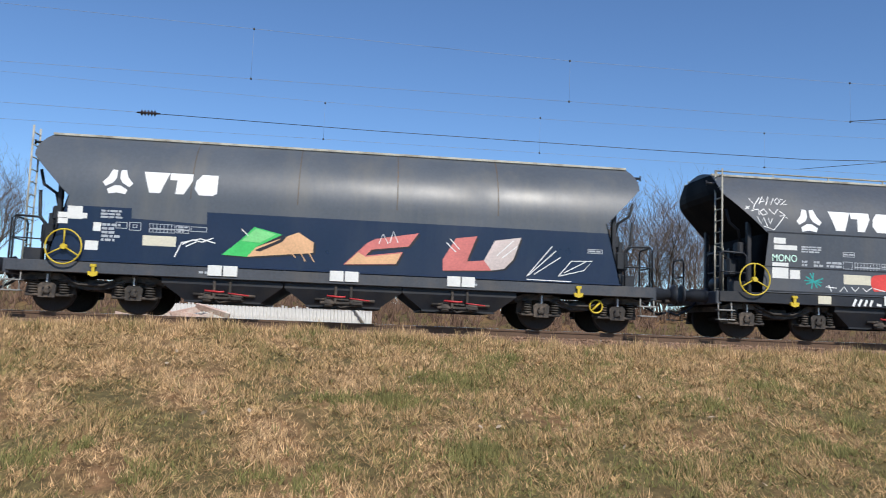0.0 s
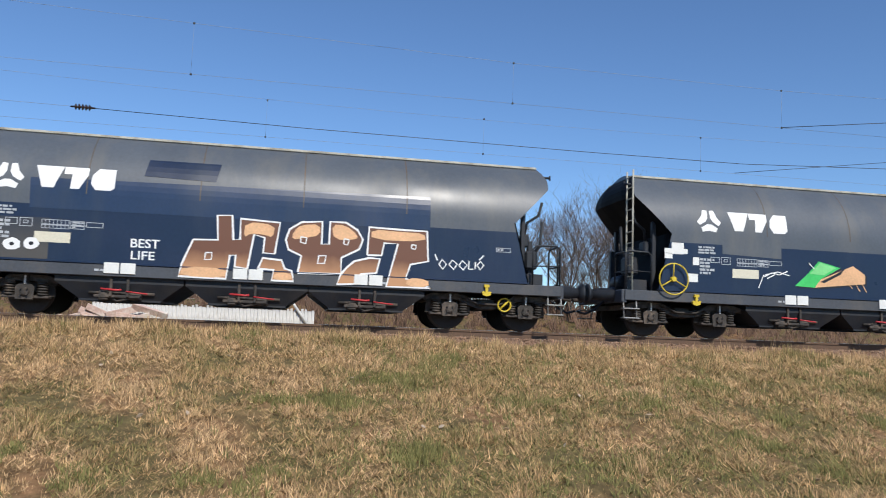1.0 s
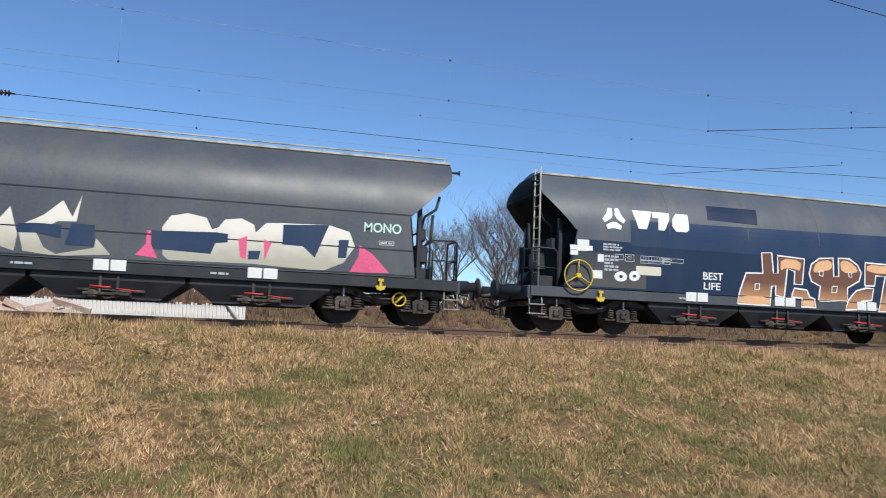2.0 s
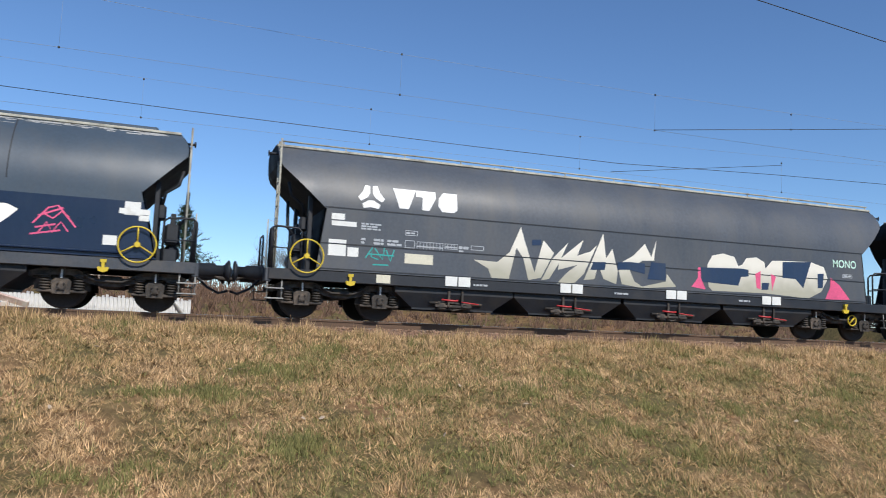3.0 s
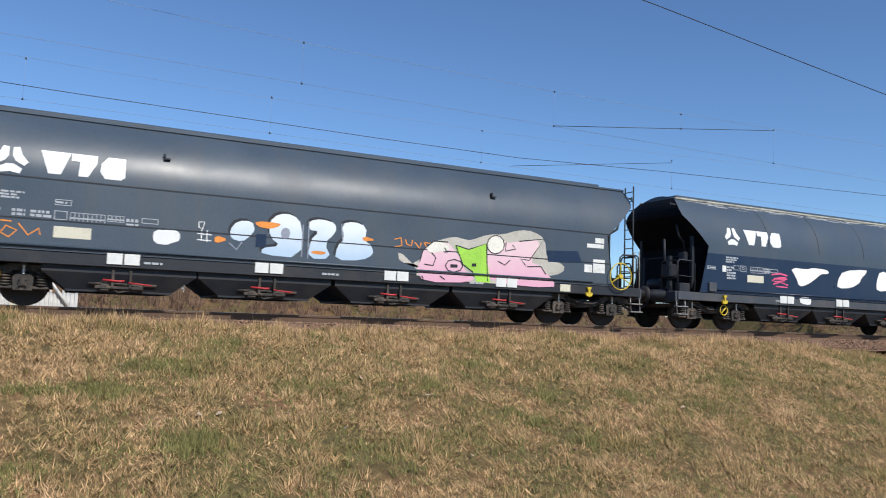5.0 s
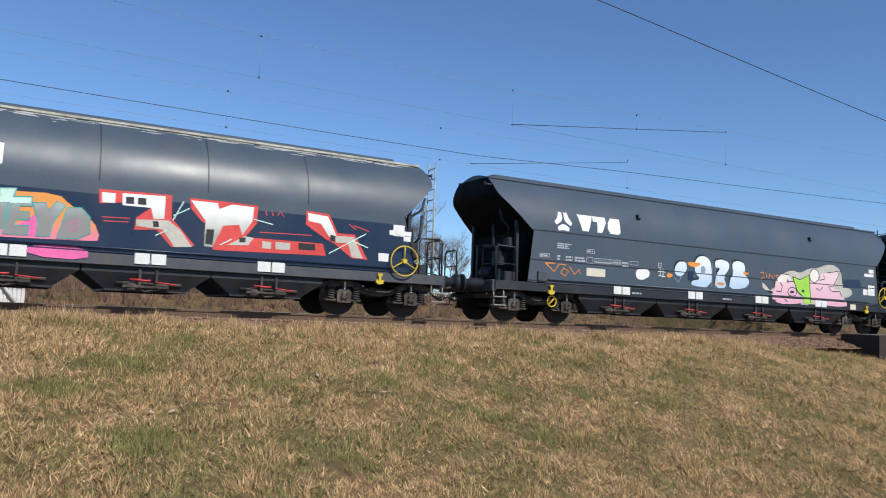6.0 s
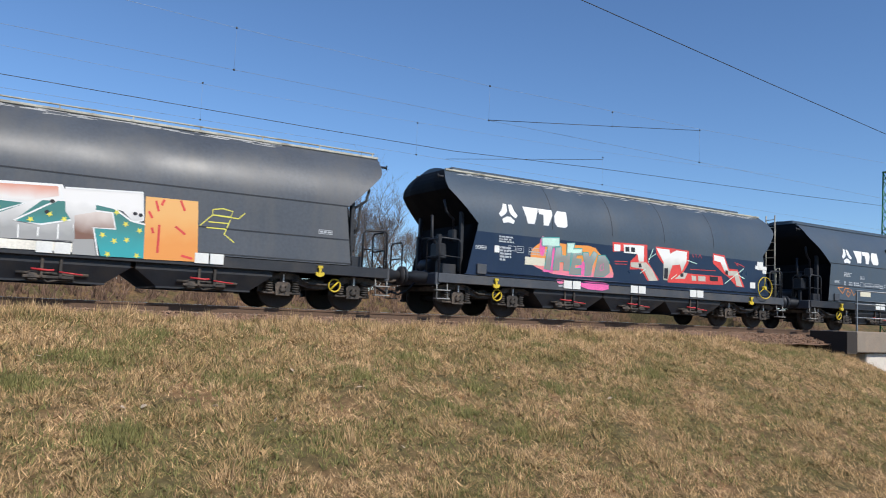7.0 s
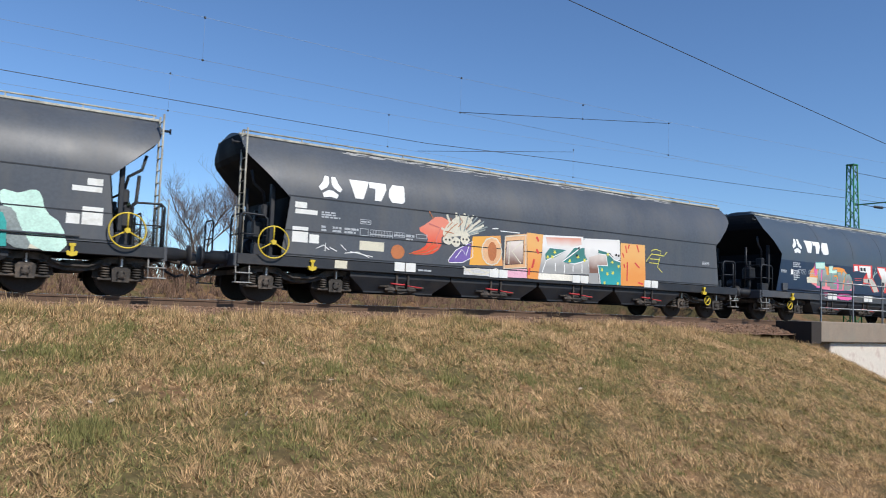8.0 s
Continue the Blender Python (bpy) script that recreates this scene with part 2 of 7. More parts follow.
SOIL = grass_colour(material("matted_dry_grass", (0.2, 0.15, 0.08), 0.9, bump=0.6, fine=25, depth=0.03),
                    (0.22, 0.125, 0.062), (0.125, 0.098, 0.042), (0.26, 0.15, 0.075))
BLADE = grass_colour(material("grass_blades", (0.2, 0.15, 0.08), 0.85, bump=0), (0.425, 0.268, 0.134), (0.215, 0.178, 0.070), (0.53, 0.36, 0.195), True)
build_ground()


class Heights:
    """The bank's height on a fine grid, for many places at once."""
    x0, y0, step = -22.0, -18.6, 0.12
    nx, ny = 580, 136
    grid = np.array([[ground_z(-22.0 + 0.12 * i, -18.6 + 0.12 * j) for i in range(580)] for j in range(136)])

    @classmethod
    def at(cls, x, y):
        u, v = np.clip((x - cls.x0) / cls.step, 0, cls.nx - 1.01), np.clip((y - cls.y0) / cls.step, 0, cls.ny - 1.01)
        i, j = u.astype(int), v.astype(int)
        u, v, g = u - i, v - j, cls.grid
        return (g[j, i] * (1 - u) + g[j, i + 1] * u) * (1 - v) + (g[j + 1, i] * (1 - u) + g[j + 1, i + 1] * u) * v


def wave(x, y, rng, n=18, lo=0.25, hi=1.4):
    """A smooth uneven field between about -1 and 1."""
    out = np.zeros_like(x)
    for k in range(n):
        a, f = rng.uniform(0, 2 * np.pi), rng.uniform(lo, hi)
        out += np.sin((x * np.cos(a) + y * np.sin(a)) * 2 * np.pi * f + rng.uniform(0, 2 * np.pi))
    return out / math.sqrt(n)


def build_grass(name, x, y, length, rise, w, mat, label, seed, fan=7):
    """Tufts of grass at x, y: each a fan of slim blades that lean out."""
    rng = np.random.default_rng(seed)
    x, y, length, rise = (np.repeat(a, fan) for a in (x, y, length, rise))
    n = len(x)
    x, y = x + rng.normal(0, 0.022, n), y + rng.normal(0, 0.022, n)
    turn = rng.uniform(0, 2 * np.pi, n)
    h = length * rng.uniform(0.55, 1.25, n)
    up = np.clip(rise * rng.uniform(0.4, 1.5, n), 0.05, 0.97)
    out = np.sqrt(1 - up ** 2)
    dx, dy = np.cos(turn) * out * h, np.sin(turn) * out * h
    z, zt = Heights.at(x, y), Heights.at(x + dx, y + dy)
    face = rng.uniform(-0.7, 0.7, n)
    hw = w * rng.uniform(0.55, 1.3, n)
    ux, uy = np.cos(face) * hw, np.sin(face) * hw
    uz = rng.uniform(-0.6, 0.6, n) * hw
    co = np.empty((n, 3, 3))
    co[:, 0] = np.stack((x - ux, y - uy, z - 0.015 - uz), 1)
    co[:, 1] = np.stack((x + ux, y + uy, z - 0.015 + uz), 1)
    co[:, 2] = np.stack((x + dx, y + dy, zt + up * h + 0.006), 1)
    me = bpy.data.meshes.new(name)
    me.vertices.add(n * 3)
    me.vertices.foreach_set("co", co.ravel())
    me.loops.add(n * 3)
    me.loops.foreach_set("vertex_index", np.arange(n * 3, dtype=np.int32))
    me.polygons.add(n)
    me.polygons.foreach_set("loop_start", np.arange(0, n * 3, 3).astype(np.int32))
    me.update(calc_edges=True)
    me.materials.append(mat)
    return tagged(new(name, me), label, "grass", kind="stuff")


GREEN_BLADE = material("green_grass_blades", (0.185, 0.172, 0.062), 0.8, 0, 0.3, 3, 20, 0, island=0.5, spec=0.2)
# places where fresh green grass comes through: x, y, radius
GREENS = [(0.09, -7.08, 0.15), (-0.3, -7.04, 0.34), (-0.76, -3.96, 0.7), (-3.74, -8.93, 0.46), (-3.22, -8.59, 0.18), (-1.02, -9.28, 0.28), (-0.24, -9.12, 0.3), (-2.36, -9.25, 0.36),
          (0.66, -7.0, 0.4), (7.05, -5.86, 0.5), (7.4, -6.0, 0.45), (5.73, -6.8, 0.4), (5.5, -6.6, 0.3), (6.66, -7.98, 0.24), (6.92, -8.25, 0.36), (7.7, -7.35, 0.25), (4.38, -4.2, 0.33),
          (5.04, -4.07, 0.3), (1.67, -8.54, 0.5), (0.62, -6.97, 0.5), (2.74, -4.87, 0.35), (-0.43, -9.55, 0.25), (3.7, -6.9, 0.4), (3.3, -7.0, 0.3), (4.5, -9.0, 0.5), (1.52, -8.7, 0.5), (7.4, -9.0, 0.3),
          (10.9, -8.0, 0.22), (2.2, -5.2, 0.5), (1.6, -5.8, 0.6), (12.5, -6.6, 0.5), (9.4, -7.4, 0.4), (14.2, -5.6, 0.4), (11.0, -5.0, 0.35), (19.5, -4.6, 0.6), (21.0, -4.4, 0.6), (22.4, -4.2, 0.5)]


def grow_bank():
    rng = np.random.default_rng(5)
    for name, n, x0, x1, y0, y1, l0, l1, r, w, fan in (
            ("grass", 76000, -6, 23, -12.8, -6.6, 0.06, 0.15, 0.38, 0.0088, 6),
            ("grass", 56000, -9, 29, -6.6, -4.2, 0.07, 0.16, 0.44, 0.0094, 5),
            ("grass", 30000, -13, 36, -4.2, -2.85, 0.08, 0.22, 0.72, 0.0090, 5)):
        x, y = rng.uniform(x0, x1, n), rng.uniform(y0, y1, n)
        thick = wave(x, y, rng, 14, 0.2, 1.0) + wave(x, y, rng, 16, 1.2, 3.0)
        keep = rng.random(n) < np.clip(0.76 + 0.26 * thick, 0.36, 1)
        x, y, thick = x[keep], y[keep], thick[keep]
        length = rng.uniform(l0, l1, len(x)) * np.clip(1 + 0.3 * thick, 0.5, 1.8)
        rise = np.clip(r + 0.22 * wave(x, y, rng, 14, 0.4, 2.0) + rng.normal(0, 0.12, len(x)), 0.08, 0.95)
        build_grass(name, x, y, length, rise, w, BLADE, "dry straw grass matted on the bank" if y0 < -5 else "tall dry grass along the crest of the bank", 40 + fan + int(-y0), fan)
    # green sprigs: thin over the middle of the bank, dense in the green places
    n = 34000
    x, y = rng.uniform(-6, 24, n), rng.uniform(-11, -3.2, n)
    field = wave(x, y, rng, 12, 0.12, 0.5)
    keep = rng.random(n) < np.clip(0.36 + 0.25 * field, 0.04, 0.9) * np.where(x > 0.5, 1.0, 0.15)
    build_grass("green_grass", x[keep], y[keep], rng.uniform(0.07, 0.16, keep.sum()), rng.uniform(0.4, 0.85, keep.sum()), 0.0085, GREEN_BLADE, "thin fresh green grass between the straw", 61, 6)
    for k, (cx, cy, r) in enumerate(GREENS):
        r *= 0.8
        m = int(620 * r * r) + 20
        x, y = cx + rng.normal(0, r * 0.62, m), cy + rng.normal(0, r * 0.5, m)
        build_grass("green_grass_tuft", x, y, rng.uniform(0.07, 0.15, m), rng.uniform(0.5, 0.9, m), 0.0085, GREEN_BLADE, "tuft of fresh green grass on the bank", 70 + k, 7)


grow_bank()


LEAF = material("dry_leaf", (0.46, 0.36, 0.26), 0.8, 0, 0.2, 20, 60, 0.1)
rng = random.Random(12)
first = None
for k, (x, y) in enumerate([(1.8, -7.9), (3.0, -7.9), (10.2, -8.0), (5.4, -7.4), (6.9, -9.3), (3.7, -8.4), (9.0, -8.9)] + [(rng.uniform(-4, 14), rng.uniform(-9.8, -5)) for _ in range(16)]):
    if first is None:
        bm = bmesh.new()
        ring = [(0.05, 0.0), (0.03, 0.024), (-0.01, 0.03), (-0.05, 0.005), (-0.02, -0.028), (0.02, -0.026)]
        top = [bm.verts.new((u, v, 0.004 + 0.3 * abs(v))) for u, v in ring]
        low = [bm.verts.new((u, v, 0.3 * abs(v))) for u, v in ring]
        bm.faces.new(top)
        bm.faces.new(low[::-1])
        for i in range(6):
            bm.faces.new((low[i], low[(i + 1) % 6], top[(i + 1) % 6], top[i]))
        first = leaf = part("dry_leaf", finish(bm), LEAF, None, "curled pale dry leaf lying in the grass")
        tagged(first, category="leaf", group="dry leaves")
    else:
        leaf = copy_thing(first, pose(0, 0, 0))
    leaf.matrix_basis = pose(x, y, ground_z(x, y) + 0.06, rng.uniform(-50, 50), rng.uniform(-30, 30), rng.uniform(0, 360))


# ---- track ----
BALLAST = material("rusty_ballast", (0.23, 0.135, 0.085), 0.95, 0, 0.4, 6, 18, 1.0, (0.13, 0.08, 0.05), 0.55, (2, 2, 2), depth=0.04)
SLEEPER = material("concrete_sleeper", (0.26, 0.21, 0.17), 0.9, 0, 0.25, 4, 30, 0.3, (0.14, 0.09, 0.06), 0.55, (3, 3, 3))
RUST = material("rusty_rail", (0.13, 0.078, 0.05), 0.8, 0.2, 0.3, 4, 40, 0.2)
SHINY = material("polished_rail_head", (0.5, 0.48, 0.46), 0.25, 1.0, 0.1, 4, 30, 0.02)


def build_bed():
    """Ballast with sloping shoulders under both tracks."""
    bm = bmesh.new()
    line = [(-2.75, -0.48), (-1.75, -0.19), (5.8, -0.19), (6.9, -0.5)]
    xs = [-400, -60] + [-30 + i * 0.5 for i in range(114)] + [27.0]
    rng = random.Random(4)
    rings = []
    for x in xs:
        ring = []
        for k, (y, z) in enumerate(line):
            ring.append(bm.verts.new((x, y + rng.uniform(-0.06, 0.06), z + rng.uniform(-0.02, 0.02))))
        rings.append(ring)
    for a, b in zip(rings, rings[1:]):
        for k in range(3):
            bm.faces.new((a[k], b[k], b[k + 1], a[k + 1]))
    bm2 = finish(bm)
    bed = part("ballast_bed", bm2, BALLAST, None, "rust-brown crushed stone ballast under the tracks")
    tagged(bed, category="ballast", kind="structure")
    bm = bmesh.new()
    box(bm, 41.2, 500, -2.4, 6.6, -0.5, -0.19)
    tagged(part("ballast_bed", finish(bm), BALLAST, None, "rust-brown crushed stone ballast beyond the underpass"), category="ballast", kind="structure")


build_bed()


def build_stones():
    """Loose ballast stones on the shoulder of the bed."""
    rng = np.random.default_rng(8)
    n = 9000
    x = np.where(rng.random(n) < 0.3, rng.uniform(13, 27, n), rng.uniform(-14, 13, n))
    y = rng.uniform(-2.7, -1.4, n)
    z = np.interp(y, [-2.75, -1.75], [-0.47, -0.19]) + 0.01
    base = np.array([(1, 0, 0), (-1, 0, 0), (0, 1, 0), (0, -1, 0), (0, 0, 1), (0, 0, -1)], float)
    tri = np.array([(0, 2, 4), (2, 1, 4), (1, 3, 4), (3, 0, 4), (2, 0, 5), (1, 2, 5), (3, 1, 5), (0, 3, 5)])
    size = rng.uniform(0.018, 0.04, (n, 1, 1))
    co = base[None] * size * rng.uniform(0.6, 1.3, (n, 6, 1)) + rng.normal(0, 0.006, (n, 6, 3)) + np.stack((x, y, z), 1)[:, None]
    faces = (tri[None] + np.arange(n)[:, None, None] * 6).reshape(-1, 3)
    me = bpy.data.meshes.new("ballast_stones")
    me.from_pydata(co.reshape(-1, 3).tolist(), [], faces.tolist())
    me.materials.append(STONE)
    return tagged(new("ballast_stones", me), "loose rust-brown ballast stones", "stones", kind="stuff")


STONE = material("ballast_stone", (0.25, 0.15, 0.095), 0.95, 0, 0.3, 6, 30, 0, island=0.5)
build_stones()


def rail_mesh(bm, y, x0, x1):
    for a, b, c, d in ((-0.07, 0.07, -0.172, -0.155), (-0.012, 0.012, -0.155, -0.045), (-0.036, 0.036, -0.045, 0.0)):
        box(bm, x0, x1, y + a, y + b, c, d)
    return bm


for centre in (0.0, 4.05):
    track = tagged(new("railway_track"), "rust-brown steel rails on concrete sleepers", "railway track", kind="structure")
    for y in (-0.755, 0.755):
        part("rail", rail_mesh(bmesh.new(), centre + y, -250, 300), RUST, track, "rusty steel rail")
        bm = bmesh.new()
        box(bm, -250, 300, centre + y - 0.03, centre + y + 0.03, 0.0, 0.004)
        part("running_surface", bm, SHINY, track, "polished top of the rail")
    first = None
    for i in range(150):
        x = -22 + i * 0.6
        if first is None:
            bm = bmesh.new()
            bevelled(bm, -0.13, 0.13, -1.3, 1.3, -0.22, 0.0, 0.02)
            first = part("sleeper", bm, SLEEPER, track)
            first.matrix_basis = pose(x, centre, -0.165)
        else:
            again("sleeper", first, pose(x, centre, -0.165), track)


# ---- hopper wagons ----
ZS = [1.1, 1.4, 1.71, 2.0, 2.28, 2.5, 2.55] + [2.55 + 0.117 * i for i in range(1, 13)]
SHAPES = {
    # half frame length, half length over buffers, bogie pivot, plate places, side outline as (height, half length)
    "short": dict(frame=7.15, buffers=7.86, pivot=5.42, plates=(-2.62, 0.0, 2.6), logo=-4.95, wheel=5.92, bulge=0.07,
                  ends=[(0.8, 6.36), (1.1, 6.3), (2.5, 5.95), (3.36, 6.78), (3.56, 6.81), (3.78, 6.74), (3.96, 6.62)]),
    "long": dict(frame=9.05, buffers=9.72, pivot=7.3, plates=(-4.6, -1.58, 1.5, 4.58), logo=-6.78, wheel=8.2, bulge=0.05,
                 ends=[(0.8, 8.04), (1.1, 8.0), (2.5, 7.83), (3.42, 8.82), (3.65, 8.88), (3.96, 8.9)]),
}
ROLL = 1.7


def half_width(z):
    if z < 2.55:
        return 1.5
    return 1.5 - ROLL * (1 - math.sqrt(max(0, 1 - ((z - 2.55) / ROLL) ** 2)))


def body_mesh(shape, edge):
    """The hopper: bulged sides, sloping ends, arched roof. Faces above edge take the second paint."""
    bm = bmesh.new()
    ends = shape["ends"]
    levels = sorted(set(ZS + [edge]))
    rings = []
    for z in levels:
        xe = lerp(ends, z)
        w = half_width(z)
        n = 26
        out = lerp([(2.5, 0.0), (3.3, shape["bulge"]), (3.8, shape["bulge"]), (3.96, shape["bulge"] * 0.7)], z) if z > 2.5 else 0.0
        ring = [(-xe + 2 * xe * i / n, -w) for i in range(n + 1)] + [(xe + out, -w * 0.55), (xe + out, w * 0.55)]
        ring += [(xe - 2 * xe * i / n, w) for i in range(n + 1)] + [(-xe - out, w * 0.55), (-xe - out, -w * 0.55)]
        rings.append([bm.verts.new((x, y, z)) for x, y in ring])
    for j, (a, b) in enumerate(zip(rings, rings[1:])):
        for k in range(len(a)):
            f = bm.faces.new((a[k], a[(k + 1) % len(a)], b[(k + 1) % len(a)], b[k]))
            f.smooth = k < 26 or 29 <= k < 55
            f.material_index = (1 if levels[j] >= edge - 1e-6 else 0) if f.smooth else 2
    bm.faces.new(rings[0][::-1])
    xe, w = lerp(ends, 3.96), half_width(3.96)
    top = rings[-1]
    crown = [[bm.verts.new((sx * (xe - 0.04), -w + 2 * w * i / 8, 3.96 + 0.14 * math.sin(math.pi * i / 8))) for i in range(9)] for sx in (-1, 1)]
    for i in range(8):
        f = bm.faces.new((crown[0][i], crown[1][i], crown[1][i + 1], crown[0][i + 1]))
        f.smooth, f.material_index = True, 1
    bm.faces.new(crown[0])
    bm.faces.new(crown[1][::-1])
    finish(bm)
    for e in bm.edges:
        if len(e.link_faces) == 2 and e.calc_face_angle(0) > 0.5:
            e.smooth = False
    return bm


def flange_mesh(shape, side, end):
    """The turned edge that runs down the end of a side sheet."""
    bm = bmesh.new()
    ends = shape["ends"]
    for z0, z1 in ((1.1, 2.5), (2.5, 3.4)):
        a, b = end * lerp(ends, z0), end * lerp(ends, z1)
        w0, w1 = half_width(z0) * side, half_width(z1) * side
        v = [bm.verts.new(q) for q in ((a, w0, z0), (b, w1, z1), (b, w1 - side * 0.34, z1), (a, w0 - side * 0.34, z0),
                                       (a - end * 0.03, w0, z0), (b - end * 0.03, w1, z1), (b - end * 0.03, w1 - side * 0.34, z1), (a - end * 0.03, w0 - side * 0.34, z0))]
        for f in ((0, 1, 2, 3), (4, 7, 6, 5), (0, 4, 5, 1), (1, 5, 6, 2), (2, 6, 7, 3), (3, 7, 4, 0)):
            bm.faces.new([v[i] for i in f])
    return finish(bm)


def bogie_mesh():
    """A two-axle freight bogie frame: sagging side bars, axle boxes, coil spring nests."""
    bm = bmesh.new()
    for s in (-1, 1):
        y = 1.06 * s
        top = [(-1.52, 0.74), (-1.3, 0.82), (-0.62, 0.82), (-0.40, 0.70), (-0.2, 0.65), (0.2, 0.65), (0.40, 0.70), (0.62, 0.82), (1.3, 0.82), (1.52, 0.74)]
        low = [(1.52, 0.64), (1.3, 0.69), (0.70, 0.69), (0.44, 0.56), (0.2, 0.50), (-0.2, 0.50), (-0.44, 0.56), (-0.70, 0.69), (-1.3, 0.69), (-1.52, 0.64)]
        slab(bm, top + low, y - 0.09, y + 0.09)
        slab(bm, top + [(x, z + 0.085) for x, z in low], y + s * 0.09, y + s * 0.13)
        for a in (-0.9, 0.9):
            slab(bm, [(a - 0.17, 0.30), (a + 0.17, 0.30), (a + 0.19, 0.56), (a + 0.11, 0.63), (a - 0.11, 0.63), (a - 0.19, 0.56)], y - 0.14, y + s * 0.16)
            lathe_y(bm, [(0.10, y + s * 0.15), (0.095, y + s * 0.185), (0.04, y + s * 0.19)], 14, (a, 0, 0.46))
            for k in range(4):
                t = math.pi / 4 + k * math.pi / 2
                lathe_y(bm, [(0.018, y + s * 0.2), (0.018, y + s * 0.235)], 6, (a + 0.085 * math.cos(t), 0, 0.46 + 0.085 * math.sin(t)))
            bevelled(bm, a - 0.46, a + 0.46, y - 0.12, y + 0.12, 0.325, 0.385, 0.015)
            slab(bm, [(a - 0.54, 0.38), (a + 0.54, 0.38), (a + 0.48, 0.80), (a - 0.48, 0.80)], y - s * 0.13, y - s * 0.09)
            for b in (-0.32, 0.32):
                for k in range(5):
                    z = 0.41 + k * 0.056
                    tube(bm, [(a + b + 0.098 * math.cos(t * math.pi / 4), y + s * 0.05 + 0.098 * math.sin(t * math.pi / 4), z) for t in range(8)], 0.021, 5, True)
                bevelled(bm, a + b - 0.11, a + b + 0.11, y - 0.08, y + s * 0.14, 0.655, 0.70, 0.012)
            bevelled(bm, a - 0.055, a + 0.055, y + s * 0.13 - 0.03, y + s * 0.13 + 0.04, 0.60, 0.88, 0.015)
        tube(bm, [(-0.5, y + s * 0.17, 0.72), (-0.25, y + s * 0.18, 0.60), (0.25, y + s * 0.18, 0.60), (0.5, y + s * 0.17, 0.72)], 0.025, 6)
    box(bm, -0.2, 0.2, -1.0, 1.0, 0.48, 0.72)
    for e in (-1.42, 1.42):
        box(bm, e - 0.05, e + 0.05, -1.0, 1.0, 0.62, 0.74)
    return finish(bm)


def axle_mark_mesh():
    """A white paint dash down an axle box."""
    return bevelled(bmesh.new(), -0.017, 0.017, -1.245, -1.225, 0.62, 0.80, 0.004)


def wheelset_mesh():
    bm = bmesh.new()
    for s in (-1, 1):
        c = 0.75 * s
        lathe_y(bm, [(0.10, c - 0.075), (0.36, c - 0.05), (0.40, c - 0.0675), (0.46, c - 0.065), (0.462, c + 0.0675), (0.40, c + 0.0675), (0.36, c + 0.03), (0.12, c + 0.09)], 32)
        for k in range(6):
            a = k * math.pi / 3
            lathe_y(bm, [(0.025, c + s * 0.02), (0.025, c + s * 0.085)], 6, (0.24 * math.cos(a), 0, 0.24 * math.sin(a)))
    lathe_y(bm, [(0.085, -0.95), (0.085, 0.95)], 12)
    return finish(bm)


def hand_wheel_mesh():
    bm = bmesh.new()
    tube(bm, [(0.37 * math.cos(2 * math.pi * k / 32), 0, 0.37 * math.sin(2 * math.pi * k / 32)) for k in range(32)], 0.017, 8, True)
    for k in range(3):
        a = math.pi / 2 + k * 2 * math.pi / 3
        tube(bm, [(0.04 * math.cos(a), 0.02, 0.04 * math.sin(a)), (0.37 * math.cos(a), 0, 0.37 * math.sin(a))], 0.016, 6)
    lathe_y(bm, [(0.06, -0.03), (0.06, 0.09), (0.03, 0.2)], 12)
    return finish(bm)


def hook_mesh():
    """A yellow lashing hook."""
    bm = bmesh.new()
    slab(bm, [(-0.03, 0.16), (0.03, 0.16), (0.03, 0.02), (0.075, 0.05), (0.11, 0.03), (0.09, -0.04), (0.0, -0.07), (-0.09, -0.04), (-0.11, 0.03), (-0.075, 0.05), (-0.03, 0.02)], -0.03, 0.03)
    slab(bm, [(-0.06, 0.20), (0.06, 0.20), (0.06, 0.14), (-0.06, 0.14)], -0.035, 0.035)
    return finish(bm)


def dial_mesh():
    bm = bmesh.new()
    tube(bm, [(0.15 * math.cos(2 * math.pi * k / 20), 0, 0.15 * math.sin(2 * math.pi * k / 20)) for k in range(20)], 0.02, 6, True)
    tube(bm, [(-0.10, 0, -0.10), (0.10, 0, 0.10)], 0.025, 6)
    return finish(bm)


def funnel_mesh(half):
    bm = bmesh.new()
    top = [(-half, -1.38), (half, -1.38), (half, 1.38), (-half, 1.38)]
    c = half - 0.46
    low = [(-c, -1.22), (c, -1.22), (c, 1.22), (-c, 1.22)]
    rings = [[bm.verts.new((x, y, z)) for x, y in r] for r, z in ((top, 1.12), (top, 0.71), (low, 0.37), (low, 0.33))]
    for a, b in zip(rings, rings[1:]):
        for k in range(4):
            bm.faces.new((a[k], a[(k + 1) % 4], b[(k + 1) % 4], b[k]))
    bm.faces.new(rings[0])
    bm.faces.new(rings[-1])
    return finish(bm)


def gear_mesh():
    """The discharge gear below a pair of plates: posts, shaft, cranks."""
    bm = bmesh.new()
    for x in (-0.17, 0.17):
        bevelled(bm, x - 0.028, x + 0.028, -1.42, -1.36, 0.42, 0.95, 0.008)
    bevelled(bm, -0.5, 0.42, -1.40, -1.34, 0.40, 0.46, 0.01)
    bevelled(bm, -0.42, -0.22, -1.38, -1.2, 0.34, 0.54, 0.03)
    bevelled(bm, 0.2, 0.44, -1.36, -1.2, 0.36, 0.50, 0.03)
    tube(bm, [(-0.62, -1.3, 0.5), (0.7, -1.3, 0.5)], 0.03, 8)
    tube(bm, [(-0.3, -1.34, 0.5), (-0.05, -1.34, 0.33), (0.25, -1.34, 0.4)], 0.022, 6)
    return finish(bm)


